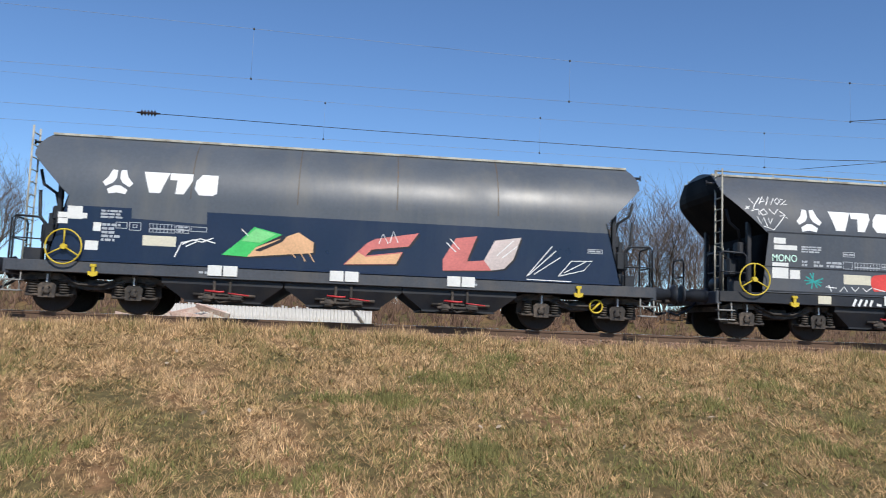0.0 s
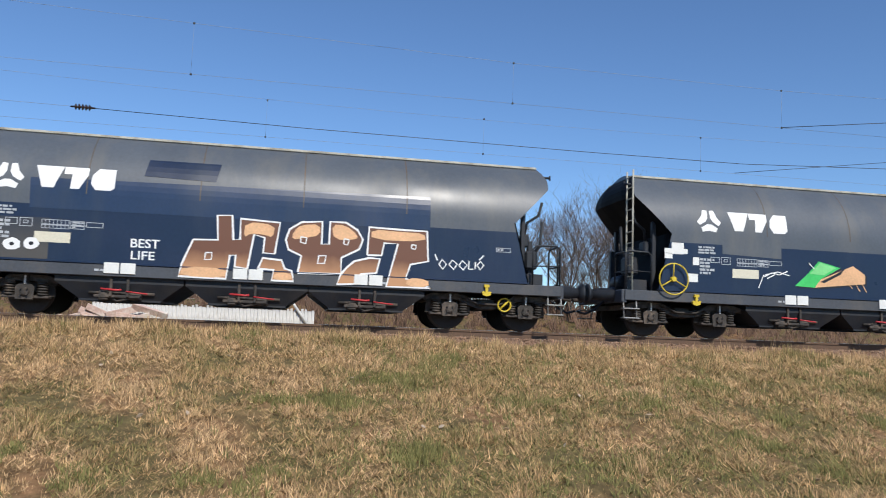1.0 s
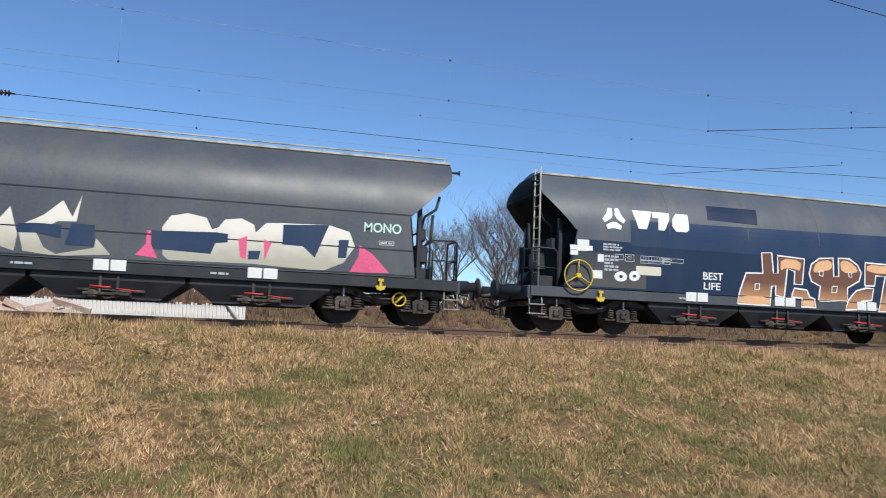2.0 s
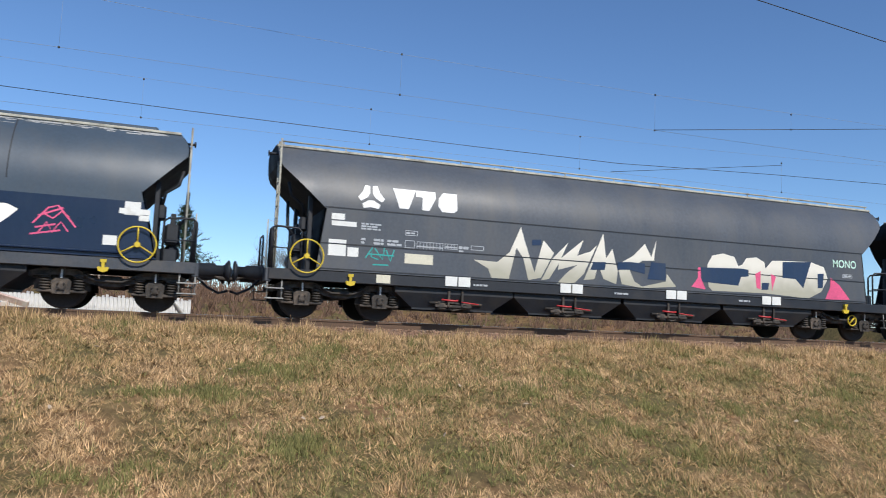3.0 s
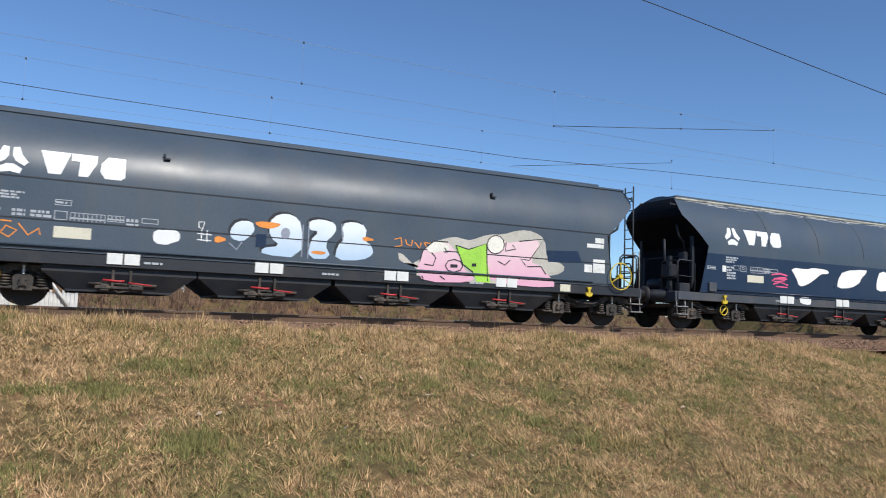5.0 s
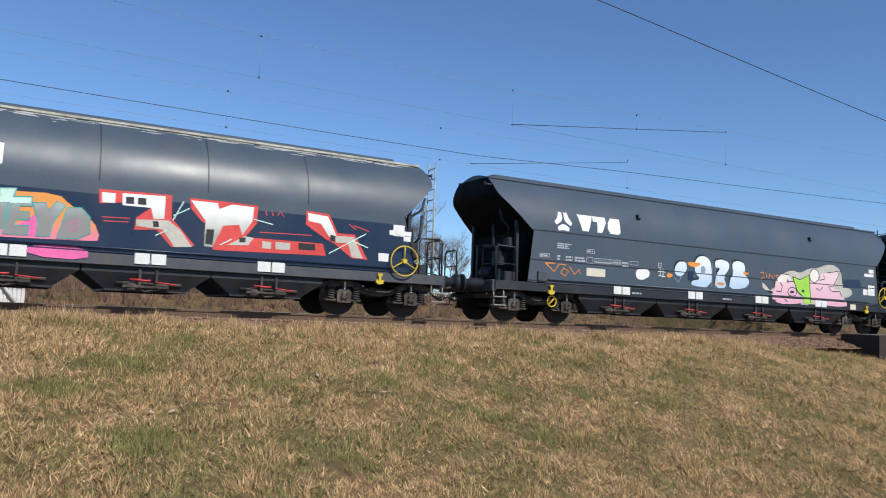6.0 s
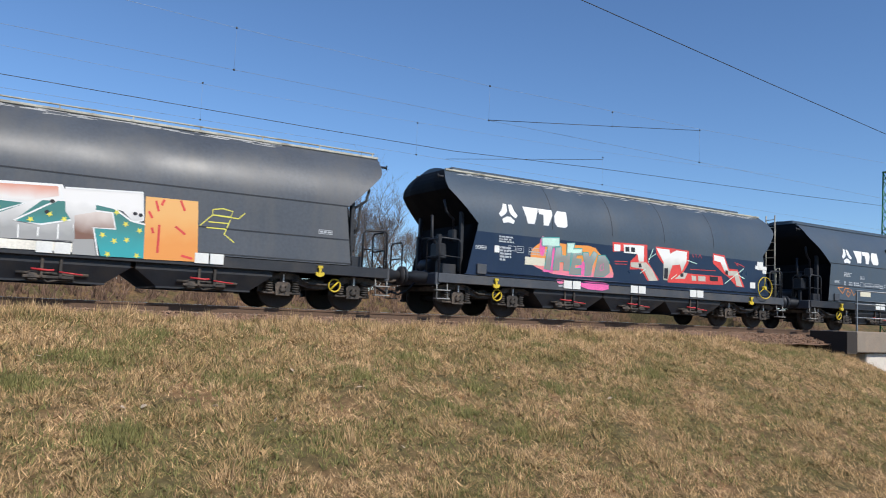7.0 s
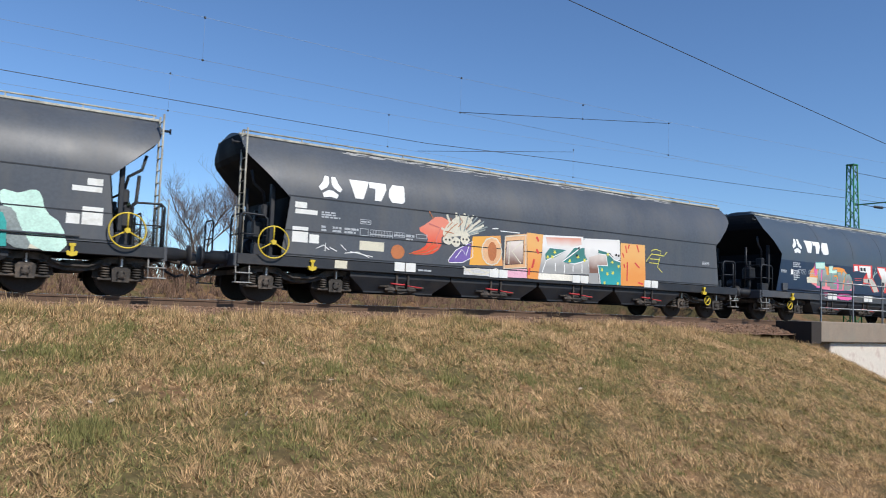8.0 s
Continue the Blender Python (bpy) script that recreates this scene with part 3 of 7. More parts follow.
def lever_mesh():
    bm = bmesh.new()
    tube(bm, [(-0.36, -1.43, 0.58), (-0.05, -1.43, 0.56), (0.05, -1.43, 0.57)], 0.022, 6)
    tube(bm, [(0.14, -1.43, 0.54), (0.58, -1.43, 0.50)], 0.016, 6)
    return finish(bm)


def ladder_mesh(x, y, z0, z1, w=0.36, n=11):
    bm = bmesh.new()
    for s in (-w / 2, w / 2):
        tube(bm, [(x, y + s, z0), (x, y + s, z1)], 0.022, 6)
    for k in range(n):
        z = z0 + 0.15 + (z1 - z0 - 0.3) * k / (n - 1)
        tube(bm, [(x, y - w / 2, z), (x, y + w / 2, z)], 0.014, 6)
    return finish(bm)


def rail_hoop_mesh(x, y0, y1, z0, z1):
    bm = bmesh.new()
    tube(bm, [(x, y0, z0), (x, y0, z1 - 0.08), (x, y0 + 0.08 * (1 if y1 > y0 else -1), z1), (x, y1 - 0.08 * (1 if y1 > y0 else -1), z1), (x, y1, z1 - 0.08), (x, y1, z0)], 0.024, 6)
    tube(bm, [(x, y0, (z0 + z1) / 2), (x, y1, (z0 + z1) / 2)], 0.018, 6)
    return finish(bm)


MESH = {}
COATS = [0]


def shared(key, make, mat):
    if key not in MESH:
        bm = make()
        me = bpy.data.meshes.new(key)
        bm.to_mesh(me)
        bm.free()
        me.materials.append(mat)
        MESH[key] = me
    return MESH[key]


def put(name, me, m, parent, label=""):
    ob = new(name, me)
    ob.parent = parent
    ob.matrix_basis = m
    return tagged(ob, label)


def decal(wagon, name, polys, mat, layer=1, label="", soft=0, joined=False):
    """Paint on the near side: outlines of (x, z) pairs, or ribbons, laid on the bulged sheet, a part each."""
    made = None
    bm = bmesh.new()
    for poly in polys:
        if poly[0] == "ribbon":
            left, right = [[bm.verts.new((x, 0, z)) for x, z in side] for side in poly[1:]]
            for i in range(len(left) - 1):
                bm.faces.new((left[i], left[i + 1], right[i + 1], right[i]))
        else:
            for k in range(soft):
                poly = [(u[0] * f + v[0] * (1 - f), u[1] * f + v[1] * (1 - f)) for u, v in zip(poly, poly[1:] + poly[:1]) for f in (0.75, 0.25)]
            bm.faces.new([bm.verts.new((x, 0, z)) for x, z in poly]).normal_update()
        if joined and poly is not polys[-1]:
            continue
        bmesh.ops.triangulate(bm, faces=bm.faces[:], ngon_method="EAR_CLIP")
        low, high = min(v.co.z for v in bm.verts), max(v.co.z for v in bm.verts)
        for z in [1.1] + [z for z in ZS if z > 2.5]:
            if low < z < high:
                bmesh.ops.bisect_plane(bm, geom=bm.verts[:] + bm.edges[:] + bm.faces[:], plane_co=(0, 0, z), plane_no=(0, 0, 1))
        for v in bm.verts:
            v.co.y = -(half_width(v.co.z) if v.co.z > 1.101 else 1.5) - 0.003 * layer - COATS[0] % 64 * 0.00004
        for f in bm.faces:
            f.normal_update()
            if f.normal.y > 0:
                f.normal_flip()
        made = part(name, bm, mat, wagon, label)
        if joined:
            tagged(made, kind="stuff")
        COATS[0] += 1
        bm = bmesh.new()
    bm.free()
    return made


def rect(x0, x1, z0, z1):
    return [(x0, z0), (x1, z0), (x1, z1), (x0, z1)]


def stroke(points, w):
    """A ribbon of width w along a line."""
    left, right = [], []
    n = len(points)
    for i, (x, z) in enumerate(points):
        a, b = points[max(0, i - 1)], points[min(n - 1, i + 1)]
        d = math.hypot(b[0] - a[0], b[1] - a[1]) or 1
        nx, nz = -(b[1] - a[1]) / d * w / 2, (b[0] - a[0]) / d * w / 2
        left.append((x + nx, z + nz))
        right.append((x - nx, z - nz))
    return [("ribbon", left, right)]


def oval(cx, cz, rx, rz, n=14, rough=0.0, seed=0):
    rng = random.Random(seed)
    return [(cx + rx * math.cos(2 * math.pi * k / n) * (1 + rng.uniform(-rough, rough)), cz + rz * math.sin(2 * math.pi * k / n) * (1 + rng.uniform(-rough, rough))) for k in range(n)]


def company_mark(wagon, x, z):
    """White company mark: a three-bladed sign and three plain blocks."""
    for k in range(3):
        a = math.pi / 2 + k * 2 * math.pi / 3
        pts = [(-0.06, 0.075), (0.06, 0.075), (0.215, 0.165), (0.175, 0.265), (0.0, 0.235), (-0.175, 0.265), (-0.215, 0.165)]
        c, s = math.cos(a - math.pi / 2 + math.pi / 3), math.sin(a - math.pi / 2 + math.pi / 3)
        decal(wagon, "mark_blade", [[(x + u * c - v * s, z - 0.02 + u * s + v * c) for u, v in pts]], WHITE, 2)
    x += 0.52
    decal(wagon, "mark_block", [[(x, z + 0.25), (x + 0.55, z + 0.25), (x + 0.38, z - 0.22), (x + 0.15, z - 0.22)]], WHITE, 2)
    decal(wagon, "mark_block", [[(x + 0.56, z + 0.25), (x + 1.04, z + 0.25), (x + 1.04, z + 0.09), (x + 0.88, z - 0.22), (x + 0.70, z - 0.22), (x + 0.72, z + 0.09), (x + 0.56, z + 0.09)]], WHITE, 2)
    decal(wagon, "mark_block", [[(x + 1.12, z + 0.10), (x + 1.24, z + 0.25), (x + 1.58, z + 0.25), (x + 1.58, z - 0.16), (x + 1.50, z - 0.22), (x + 1.20, z - 0.22), (x + 1.10, z - 0.08)]], WHITE, 2)


def build_wagon(kind, hand, upper, lower, edge, label, roof_pale, caged):
    """One hopper wagon. hand: -1 or 1, the end with the brake wheel and ladder."""
    sh = SHAPES[kind]
    w = tagged(new("hopper_wagon"), label, "freight wagon", "wagons of the train")
    # third material: end faces with their shade put into the colour
    part("body", body_mesh(sh, edge), [lower, upper, END_SHADE], w)
    L, P = sh["frame"], sh["pivot"]
    for end in (-1, 1):
        for side in (-1, 1):
            part("end_flange", flange_mesh(sh, side, end), END_SHADE, w)
    top = lerp(sh["ends"], 3.96)
    for side in (-1, 1):
        bm = bmesh.new()
        y = side * (half_width(3.96) + 0.03)
        bevelled(bm, -top, top, y - 0.045, y + 0.045, 3.93, 3.99, 0.012)
        part("roof_edge", bm, PALE if roof_pale else upper, w, "pale worn roof edge" if roof_pale else "")
        if roof_pale == 2:
            bm = bmesh.new()
            tube(bm, [(-top + 0.1, y, 4.07), (top - 0.1, y, 4.07)], 0.02, 6)
            for k in range(13):
                x = -top + 0.15 + (2 * top - 0.3) * k / 12
                box(bm, x - 0.012, x + 0.012, y - 0.012, y + 0.012, 3.98, 4.07)
            part("roof_rail", finish(bm), PALE, w, "pale rail on short posts")
    bm = bmesh.new()
    bevelled(bm, -top + 0.5, top - 0.5, -0.32, 0.32, 4.03, 4.165 if upper is SLATE_BLUE else 4.10, 0.03)
    part("roof_hatch", bm, upper, w)
    if kind == "long":
        for z in (2.53, 1.71, 1.14):
            bm = bmesh.new()
            xe = lerp(sh["ends"], z) - 0.02
            yy = half_width(z)
            for s in (-1, 1):
                box(bm, -xe, xe, s * yy - 0.008, s * yy + 0.008, z - 0.014, z + 0.014)
            part("side_seam", finish(bm), SHADE, w)
    else:
        bm = bmesh.new()
        for s in (-1, 1):
            bevelled(bm, -6.3, 6.3, s * 1.49 - 0.02, s * 1.49 + 0.02, 1.09, 1.13, 0.01)
        part("side_ledge", bm, lower, w)
        for x in (-3.4, -1.1, 1.1, 3.4):
            bm = bmesh.new()
            for a, b in zip(ZS[6:], ZS[7:]):
                v = [bm.verts.new((x + d, -half_width(z) - 0.004, z)) for z in (a, b) for d in (-0.012, 0.012)]
                bm.faces.new((v[0], v[1], v[3], v[2]))
            part("weld_line", bm, WELD if upper is GREY else FUNNEL, w, "rust-stained weld line" if upper is GREY else "")
    if hand > 0:
        bm = bmesh.new()
        a = lerp(sh["ends"], 1.1) - 0.7
        tube(bm, [(-a, -1.535, 1.19), (a, -1.535, 1.19)], 0.022, 8)
        for k in range(9):
            x = -a + 0.1 + (2 * a - 0.2) * k / 8
            box(bm, x - 0.012, x + 0.012, -1.535, -1.495, 1.175, 1.205)
        part("side_rail", finish(bm), lower, w, "painted rail along the foot of the side")
        bm = bmesh.new()
        bevelled(bm, -a - 0.35, -a - 0.05, -1.56, -1.44, 1.13, 1.40, 0.012)
        part("tool_box", bm, SILL, w, "grey tool box")
    # underframe
    for side in (-1, 1):
        bm = bmesh.new()
        y = side * 1.45
        bevelled(bm, -L + 0.05, L - 0.05, y - 0.04, y + 0.04, 0.84, 1.085, 0.012)
        box(bm, -L + 0.05, L - 0.05, y - side * 0.14, y - side * 0.04, 0.84, 0.865)
        part("side_sill", finish(bm), SILL if kind == "short" else SHADE, w, "dusty steel side sill")
    for end in (-1, 1):
        x0 = lerp(sh["ends"], 1.1) - 0.5
        bm = bmesh.new()
        bevelled(bm, *sorted((end * x0, end * L)), -1.4, 1.4, 1.02, 1.075, 0.01)
        part("end_platform", bm, SILL, w)
        bm = bmesh.new()
        bevelled(bm, *sorted((end * (L - 0.12), end * (L + 0.02))), -1.45, 1.45, 0.78, 1.09, 0.02)
        part("headstock", bm, SILL, w)
        for y in (-0.875, 0.875):
            bm = bmesh.new()
            t = bmesh.new()
            lathe_y(t, [(0.19, 0.0), (0.19, 0.03), (0.155, 0.04), (0.155, 0.38), (0.12, 0.39), (0.12, 0.55)], 16)
            join(bm, t, pose(end * L, y, 0.98, 0, 0, -90 * end))
            sleeve = part("buffer_sleeve", finish(bm), FUNNEL, w)
            bm = bmesh.new()
            t = bmesh.new()
            lathe_y(t, [(0.10, 0.54), (0.24, sh["buffers"] - L - 0.06), (0.24, sh["buffers"] - L - 0.03), (0.18, sh["buffers"] - L - 0.01)], 20)
            join(bm, t, pose(end * L, y, 0.98, 0, 0, -90 * end))
            part("buffer_head", finish(bm), SHADE, sleeve, "greasy round buffer head")
        bm = bmesh.new()
        bevelled(bm, *sorted((end * L, end * (L + 0.35))), -0.09, 0.09, 0.88, 1.06, 0.02)
        tube(bm, [(end * (L + 0.3), 0, 0.95), (end * (L + 0.5), 0.02, 0.86), (end * (sh["buffers"]), 0, 0.84)], 0.045, 8)
        part("coupling_hook", finish(bm), GRIME, w)
        bm = bmesh.new()
        tube(bm, [(end * L, -0.35, 0.85), (end * (L + 0.25), -0.36, 0.62), (end * (L + 0.5), -0.33, 0.5), (end * (sh["buffers"]), -0.3, 0.56)], 0.03, 8)
        part("brake_hose", finish(bm), SHADE, w, "black rubber brake hose")
        # step and hand bar at the corner
        for side in (-1, 1):
            bm = bmesh.new()
            xs = end * (L - 0.2)
            for d in (-0.16, 0.16):
                tube(bm, [(xs + d, side * 1.42, 0.86), (xs + d, side * 1.46, 0.42)], 0.016, 6)
            for z in (0.42, 0.64):
                bevelled(bm, xs - 0.2, xs + 0.2, side * 1.44 - 0.09, side * 1.44 + 0.09, z - 0.015, z + 0.015, 0.006)
            part("corner_step", finish(bm), STEP, w, "pale steel corner step")
        # gear on the platform
        bm = bmesh.new()
        xg = end * (x0 + 0.78)
        bevelled(bm, xg - 0.06, xg + 0.06, -0.62, -0.5, 1.07, 2.2, 0.015)
        bevelled(bm, xg - 0.06, xg + 0.06, 0.5, 0.62, 1.07, 2.2, 0.015)
        bevelled(bm, xg - 0.16, xg + 0.16, -0.75, -0.35, 1.5, 1.95, 0.05)
        t = bmesh.new()
        lathe_y(t, [(0.16, -0.3), (0.18, -0.25), (0.18, 0.25), (0.16, 0.3)], 14)
        join(bm, t, pose(xg, 0, 1.35))
        tube(bm, [(xg, -0.55, 1.8), (xg + end * 0.25, -0.6, 2.1), (xg + end * 0.28, -0.62, 2.7)], 0.04, 8)
        bevelled(bm, xg - 0.3, xg + 0.12, -1.3, -1.1, 1.07, 1.35, 0.02)
        part("brake_gear", finish(bm), SHADE, w, "dark brake cylinder and pipes")
        a = lerp(sh["ends"], 2.5) + 0.28
        for y in (-1.12, 1.12):
            bm = bmesh.new()
            bevelled(bm, *sorted((end * (a - 0.05), end * (a + 0.05))), y - 0.06, y + 0.06, 1.07, 2.80, 0.012)
            box(bm, *sorted((end * (a - 0.075), end * (a + 0.075))), y - 0.075, y + 0.075, 1.075, 1.11)
            tube(bm, [(end * a, y, 2.05), (end * (a + 0.02), y, 1.45)], 0.03, 6)
            part("end_post", finish(bm), SHADE, w, "steel post under the sloping end")
        bm = bmesh.new()
        tube(bm, [(end * a, -1.12, 2.2), (end * a, 1.12, 2.2)], 0.025, 6)
        bevelled(bm, *sorted((end * (a + 0.02), end * (a + 0.2))), -1.02, -0.72, 2.0, 2.32, 0.04)
        tube(bm, [(end * (a + 0.1), -0.9, 2.3), (end * (a + 0.16), -0.95, 2.6), (end * (a + 0.42), -1.0, 2.78), (end * (a + 0.5), -1.0, 3.1)], 0.035, 8)
        part("valve_pipe", finish(bm), SHADE, w, "dark valve box with a bent pipe")
        bm = bmesh.new()
        top_x = lerp(sh["ends"], 3.8)
        tube(bm, [(end * (top_x - 0.1), -0.95, 3.72), (end * (top_x + 0.2), -0.95, 3.72)], 0.03, 8)
        tube(bm, [(end * (top_x + 0.2), -0.95, 3.66), (end * (top_x + 0.2), -0.95, 3.78)], 0.02, 6)
        part("roof_crank", finish(bm), SHADE, w, "short crank shaft below the roof")
        n = 2 if caged else 1
        for k in range(n):
            y0, y1 = (-1.38, -0.7) if k == 0 else (0.7, 1.38)
            part("hand_rail", rail_hoop_mesh(end * (L - 0.12 - 0.0 * k), y0, y1, 1.07, 2.0), SHADE, w, "tubular hand rail")
        bm = bmesh.new()
        tube(bm, [(end * (L - 0.08), -1.42, 1.07), (end * (L - 0.08), -1.42, 1.95), (end * (L - 0.16), -1.42, 2.02), (end * (L - 0.66), -1.42, 2.0), (end * (L - 0.74), -1.42, 1.92), (end * (L - 0.74), -1.42, 1.07)], 0.024, 6)
        tube(bm, [(end * (L - 0.08), -1.42, 1.55), (end * (L - 0.74), -1.42, 1.53)], 0.014, 6)
        part("hand_rail", finish(bm), SHADE, w, "tubular hand rail")
    xl = hand * (lerp(sh["ends"], 3.4) + 0.06)
    part("ladder", ladder_mesh(xl, -1.12, 1.0, 4.02), PALE if roof_pale else SHADE, w, "pale steel ladder" if roof_pale else "dark steel ladder")
    if caged:
        bm = bmesh.new()
        tube(bm, [(xl, -1.35, 1.0), (xl, -1.35, 2.1), (xl + hand * 0.2, -1.35, 2.15), (xl + hand * 0.2, -1.35, 1.05)], 0.016, 6)
        part("hand_rail", finish(bm), PALE, w, "pale tubular hand rail")
    # running gear
    for end in (-1, 1):
        bogie = put("bogie_frame", shared("bogie_frame", bogie_mesh, GRIME), pose(end * P, 0, 0), w, "grimy cast steel bogie frame")
        for a in (-0.9, 0.9):
            put("axle_mark", shared("axle_mark", axle_mark_mesh, PLATE), pose(a, 0, 0), bogie, "white paint dash")
            ws = put("wheelset", shared("wheelset", wheelset_mesh, TREAD), pose(a, 0, 0.46), bogie, "dark steel wheelset")
            WHEELS.append((ws, a))
        put("lashing_hook", shared("lashing_hook", hook_mesh, YELLOW), pose(end * (P - 0.12), -1.52, 0.84), w, "yellow lashing hook")
    put("brake_dial", shared("brake_dial", dial_mesh, YELLOW), pose(-hand * (P + 0.02) + 0.35, -1.28, 0.60), w, "yellow brake handle ring")
    put("brake_wheel", shared("brake_wheel", hand_wheel_mesh, DULL_YELLOW if kind == "short" else YELLOW), pose(hand * sh["wheel"], -1.60, 1.38), w, "yellow spoked brake wheel")
    half = (sh["plates"][1] - sh["plates"][0]) / 2 - 0.02
    for x in sh["plates"]:
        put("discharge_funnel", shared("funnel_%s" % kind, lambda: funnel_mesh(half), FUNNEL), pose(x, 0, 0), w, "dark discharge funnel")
        gear = put("discharge_gear", shared("discharge_gear", gear_mesh, GRIME), pose(x, 0, 0), w, "rusty discharge gear")
        put("lever", shared("lever", lever_mesh, RED), pose(0, 0, 0), gear, "red discharge lever")
        for d in (-0.165, 0.165):
            put("marking_plate", shared("marking_plate", lambda: bevelled(bmesh.new(), -0.15, 0.15, -1.52, -1.495, 0.90, 1.13, 0.006), PLATE), pose(x + d, 0, 0), w, "white marking plate")
    bm = bmesh.new()
    tube(bm, [(-P + 1.4, -1.1, 0.75), (P - 1.4, -1.1, 0.75)], 0.03, 6)
    part("brake_pipe", finish(bm), GRIME, w)
    bm = bmesh.new()
    bevelled(bm, -P + 1.55, P - 1.55, -0.55, 0.55, 0.70, 0.9, 0.04)
    part("centre_sill", bm, SHADE, w, "dark centre sill")
    company_mark(w, sh["logo"], 2.86)
    return w


WHEELS = []
wagons = []
WAGON_KINDS = []
for kind, hand, upper, lower, edge, centre, pale, caged, label in (
        ("long", -1, SLATE, SLATE, 2.28, 17.48, 2, 1, "dark slate hopper wagon with white scribbled tags and pale ladder"),
        ("short", -1, GREY, NAVY, 2.28, -0.20, 1, 0, "grey and navy hopper wagon with green, orange and red graffiti"),
        ("short", -1, GREY, NAVY, 2.28, -15.97, 1, 0, "grey and navy hopper wagon with brown outlined block graffiti"),
        ("long", -1, SLATE, SLATE, 2.28, -33.88, 2, 1, "dark slate hopper wagon with spiky cream graffiti"),
        ("short", 1, SLATE_BLUE, NAVY, 2.28, -51.50, 1, 1, "slate blue hopper wagon with three white flag shapes"),
        ("long", 1, SLATE_BLUE, SLATE_BLUE, 2.28, -69.00, 0, 1, "slate blue hopper wagon with pale blue and pink graffiti"),
        ("short", 1, SLATE_BLUE, NAVY, 2.28, -86.68, 1, 1, "slate blue hopper wagon with orange and red lettered graffiti"),
        ("long", -1, SLATE, SLATE, 2.28, -104.25, 2, 1, "dark slate hopper wagon with orange, white and teal graffiti"),
        ("long", 1, SLATE, SLATE, 2.28, -123.85, 2, 1, "dark slate hopper wagon with mint green graffiti")):
    w = build_wagon(kind, hand, upper, lower, edge, label, pale, caged)
    w.matrix_basis = pose(centre, 0, 0)
    wagons.append((w, centre))
    WAGON_KINDS.append((kind, hand))


# ---- paint on the wagons ----
def spray(name, colour, vary=0.22):
    return material(name, colour, 0.5, 0.0, vary, 1.6, 25, 0.02, tuple(c * 0.7 for c in colour), 0.68, (2, 2, 2))


SPRAY_GREEN, SPRAY_PEACH, SPRAY_SALMON = spray("green_spray", (0.05, 0.52, 0.12)), spray("peach_spray", (0.72, 0.42, 0.22)), spray("salmon_spray", (0.60, 0.17, 0.15))
SPRAY_TAN, SPRAY_CREAM = spray("tan_spray", (0.62, 0.52, 0.48)), spray("cream_spray", (0.66, 0.62, 0.50))
SPRAY_PINK, SPRAY_TEAL, SPRAY_IVORY = spray("pink_spray", (0.72, 0.10, 0.22)), spray("teal_spray", (0.03, 0.36, 0.33)), spray("ivory_spray", (0.80, 0.76, 0.66))
SPRAY_GREYED, SPRAY_ORANGE = spray("grey_spray", (0.28, 0.30, 0.36)), spray("orange_spray", (0.76, 0.26, 0.04), 0.25)
SPRAY_BEIGE, SPRAY_ROSE, SPRAY_LIME = spray("beige_spray", (0.50, 0.47, 0.40)), spray("rose_spray", (0.76, 0.42, 0.52)), spray("lime_spray", (0.36, 0.68, 0.07))
SPRAY_HOTPINK, SPRAY_SMOKE, SPRAY_MINT = spray("hot_pink_spray", (0.78, 0.13, 0.36)), spray("smoke_grey_spray", (0.26, 0.30, 0.29), 0.35), spray("mint_spray", (0.56, 0.80, 0.68))
SPRAY_RED, SPRAY_BLACK, SPRAY_VIOLET = spray("red_spray", (0.66, 0.06, 0.05)), spray("black_spray", (0.015, 0.015, 0.018)), spray("violet_spray", (0.16, 0.10, 0.34))
SPRAY_RUST, SPRAY_SILVER, SPRAY_YELLOW = spray("rust_spray", (0.45, 0.15, 0.05)), spray("silver_spray", (0.58, 0.57, 0.56), 0.3), spray("yellow_spray", (0.70, 0.66, 0.10))


def fade(name, low, high, z0, z1, side=(0.0, 0.0)):
    """Spray paint blended from one colour to another up the sheet, or along it by side, with a cloudy edge."""
    m = bpy.data.materials.new(name)
    m.use_nodes = True
    nd, ln = m.node_tree.nodes, m.node_tree.links
    b = nd["Principled BSDF"]
    b.inputs["Roughness"].default_value = 0.5
    tc, sep, mr = nd.new("ShaderNodeTexCoord"), nd.new("ShaderNodeSeparateXYZ"), nd.new("ShaderNodeMapRange")
    ln.new(tc.outputs["Object"], sep.inputs[0])
    along = side[0] != side[1]
    mr.inputs["From Min"].default_value, mr.inputs["From Max"].default_value = side if along else (z0, z1)
    n1, add = nd.new("ShaderNodeTexNoise"), nd.new("ShaderNodeMath")
    n1.inputs["Scale"].default_value, n1.inputs["Detail"].default_value = 3.5, 6.0
    ln.new(tc.outputs["Object"], n1.inputs["Vector"])
    add.operation = "MULTIPLY_ADD"
    add.inputs[1].default_value = 0.55 * (abs(side[1] - side[0]) if along else z1 - z0)
    ln.new(n1.outputs["Fac"], add.inputs[0])
    shift = nd.new("ShaderNodeMath")
    shift.operation = "SUBTRACT"
    shift.inputs[1].default_value = add.inputs[1].default_value * 0.5
    ln.new(sep.outputs["X" if along else "Z"], add.inputs[2])
    ln.new(add.outputs[0], shift.inputs[0])
    ln.new(shift.outputs[0], mr.inputs["Value"])
    mix = nd.new("ShaderNodeMix")
    mix.data_type = "RGBA"
    mix.inputs["A"].default_value, mix.inputs["B"].default_value = (*low, 1), (*high, 1)
    ln.new(mr.outputs[0], mix.inputs["Factor"])
    ln.new(mix.outputs["Result"], b.inputs["Base Color"])
    return m


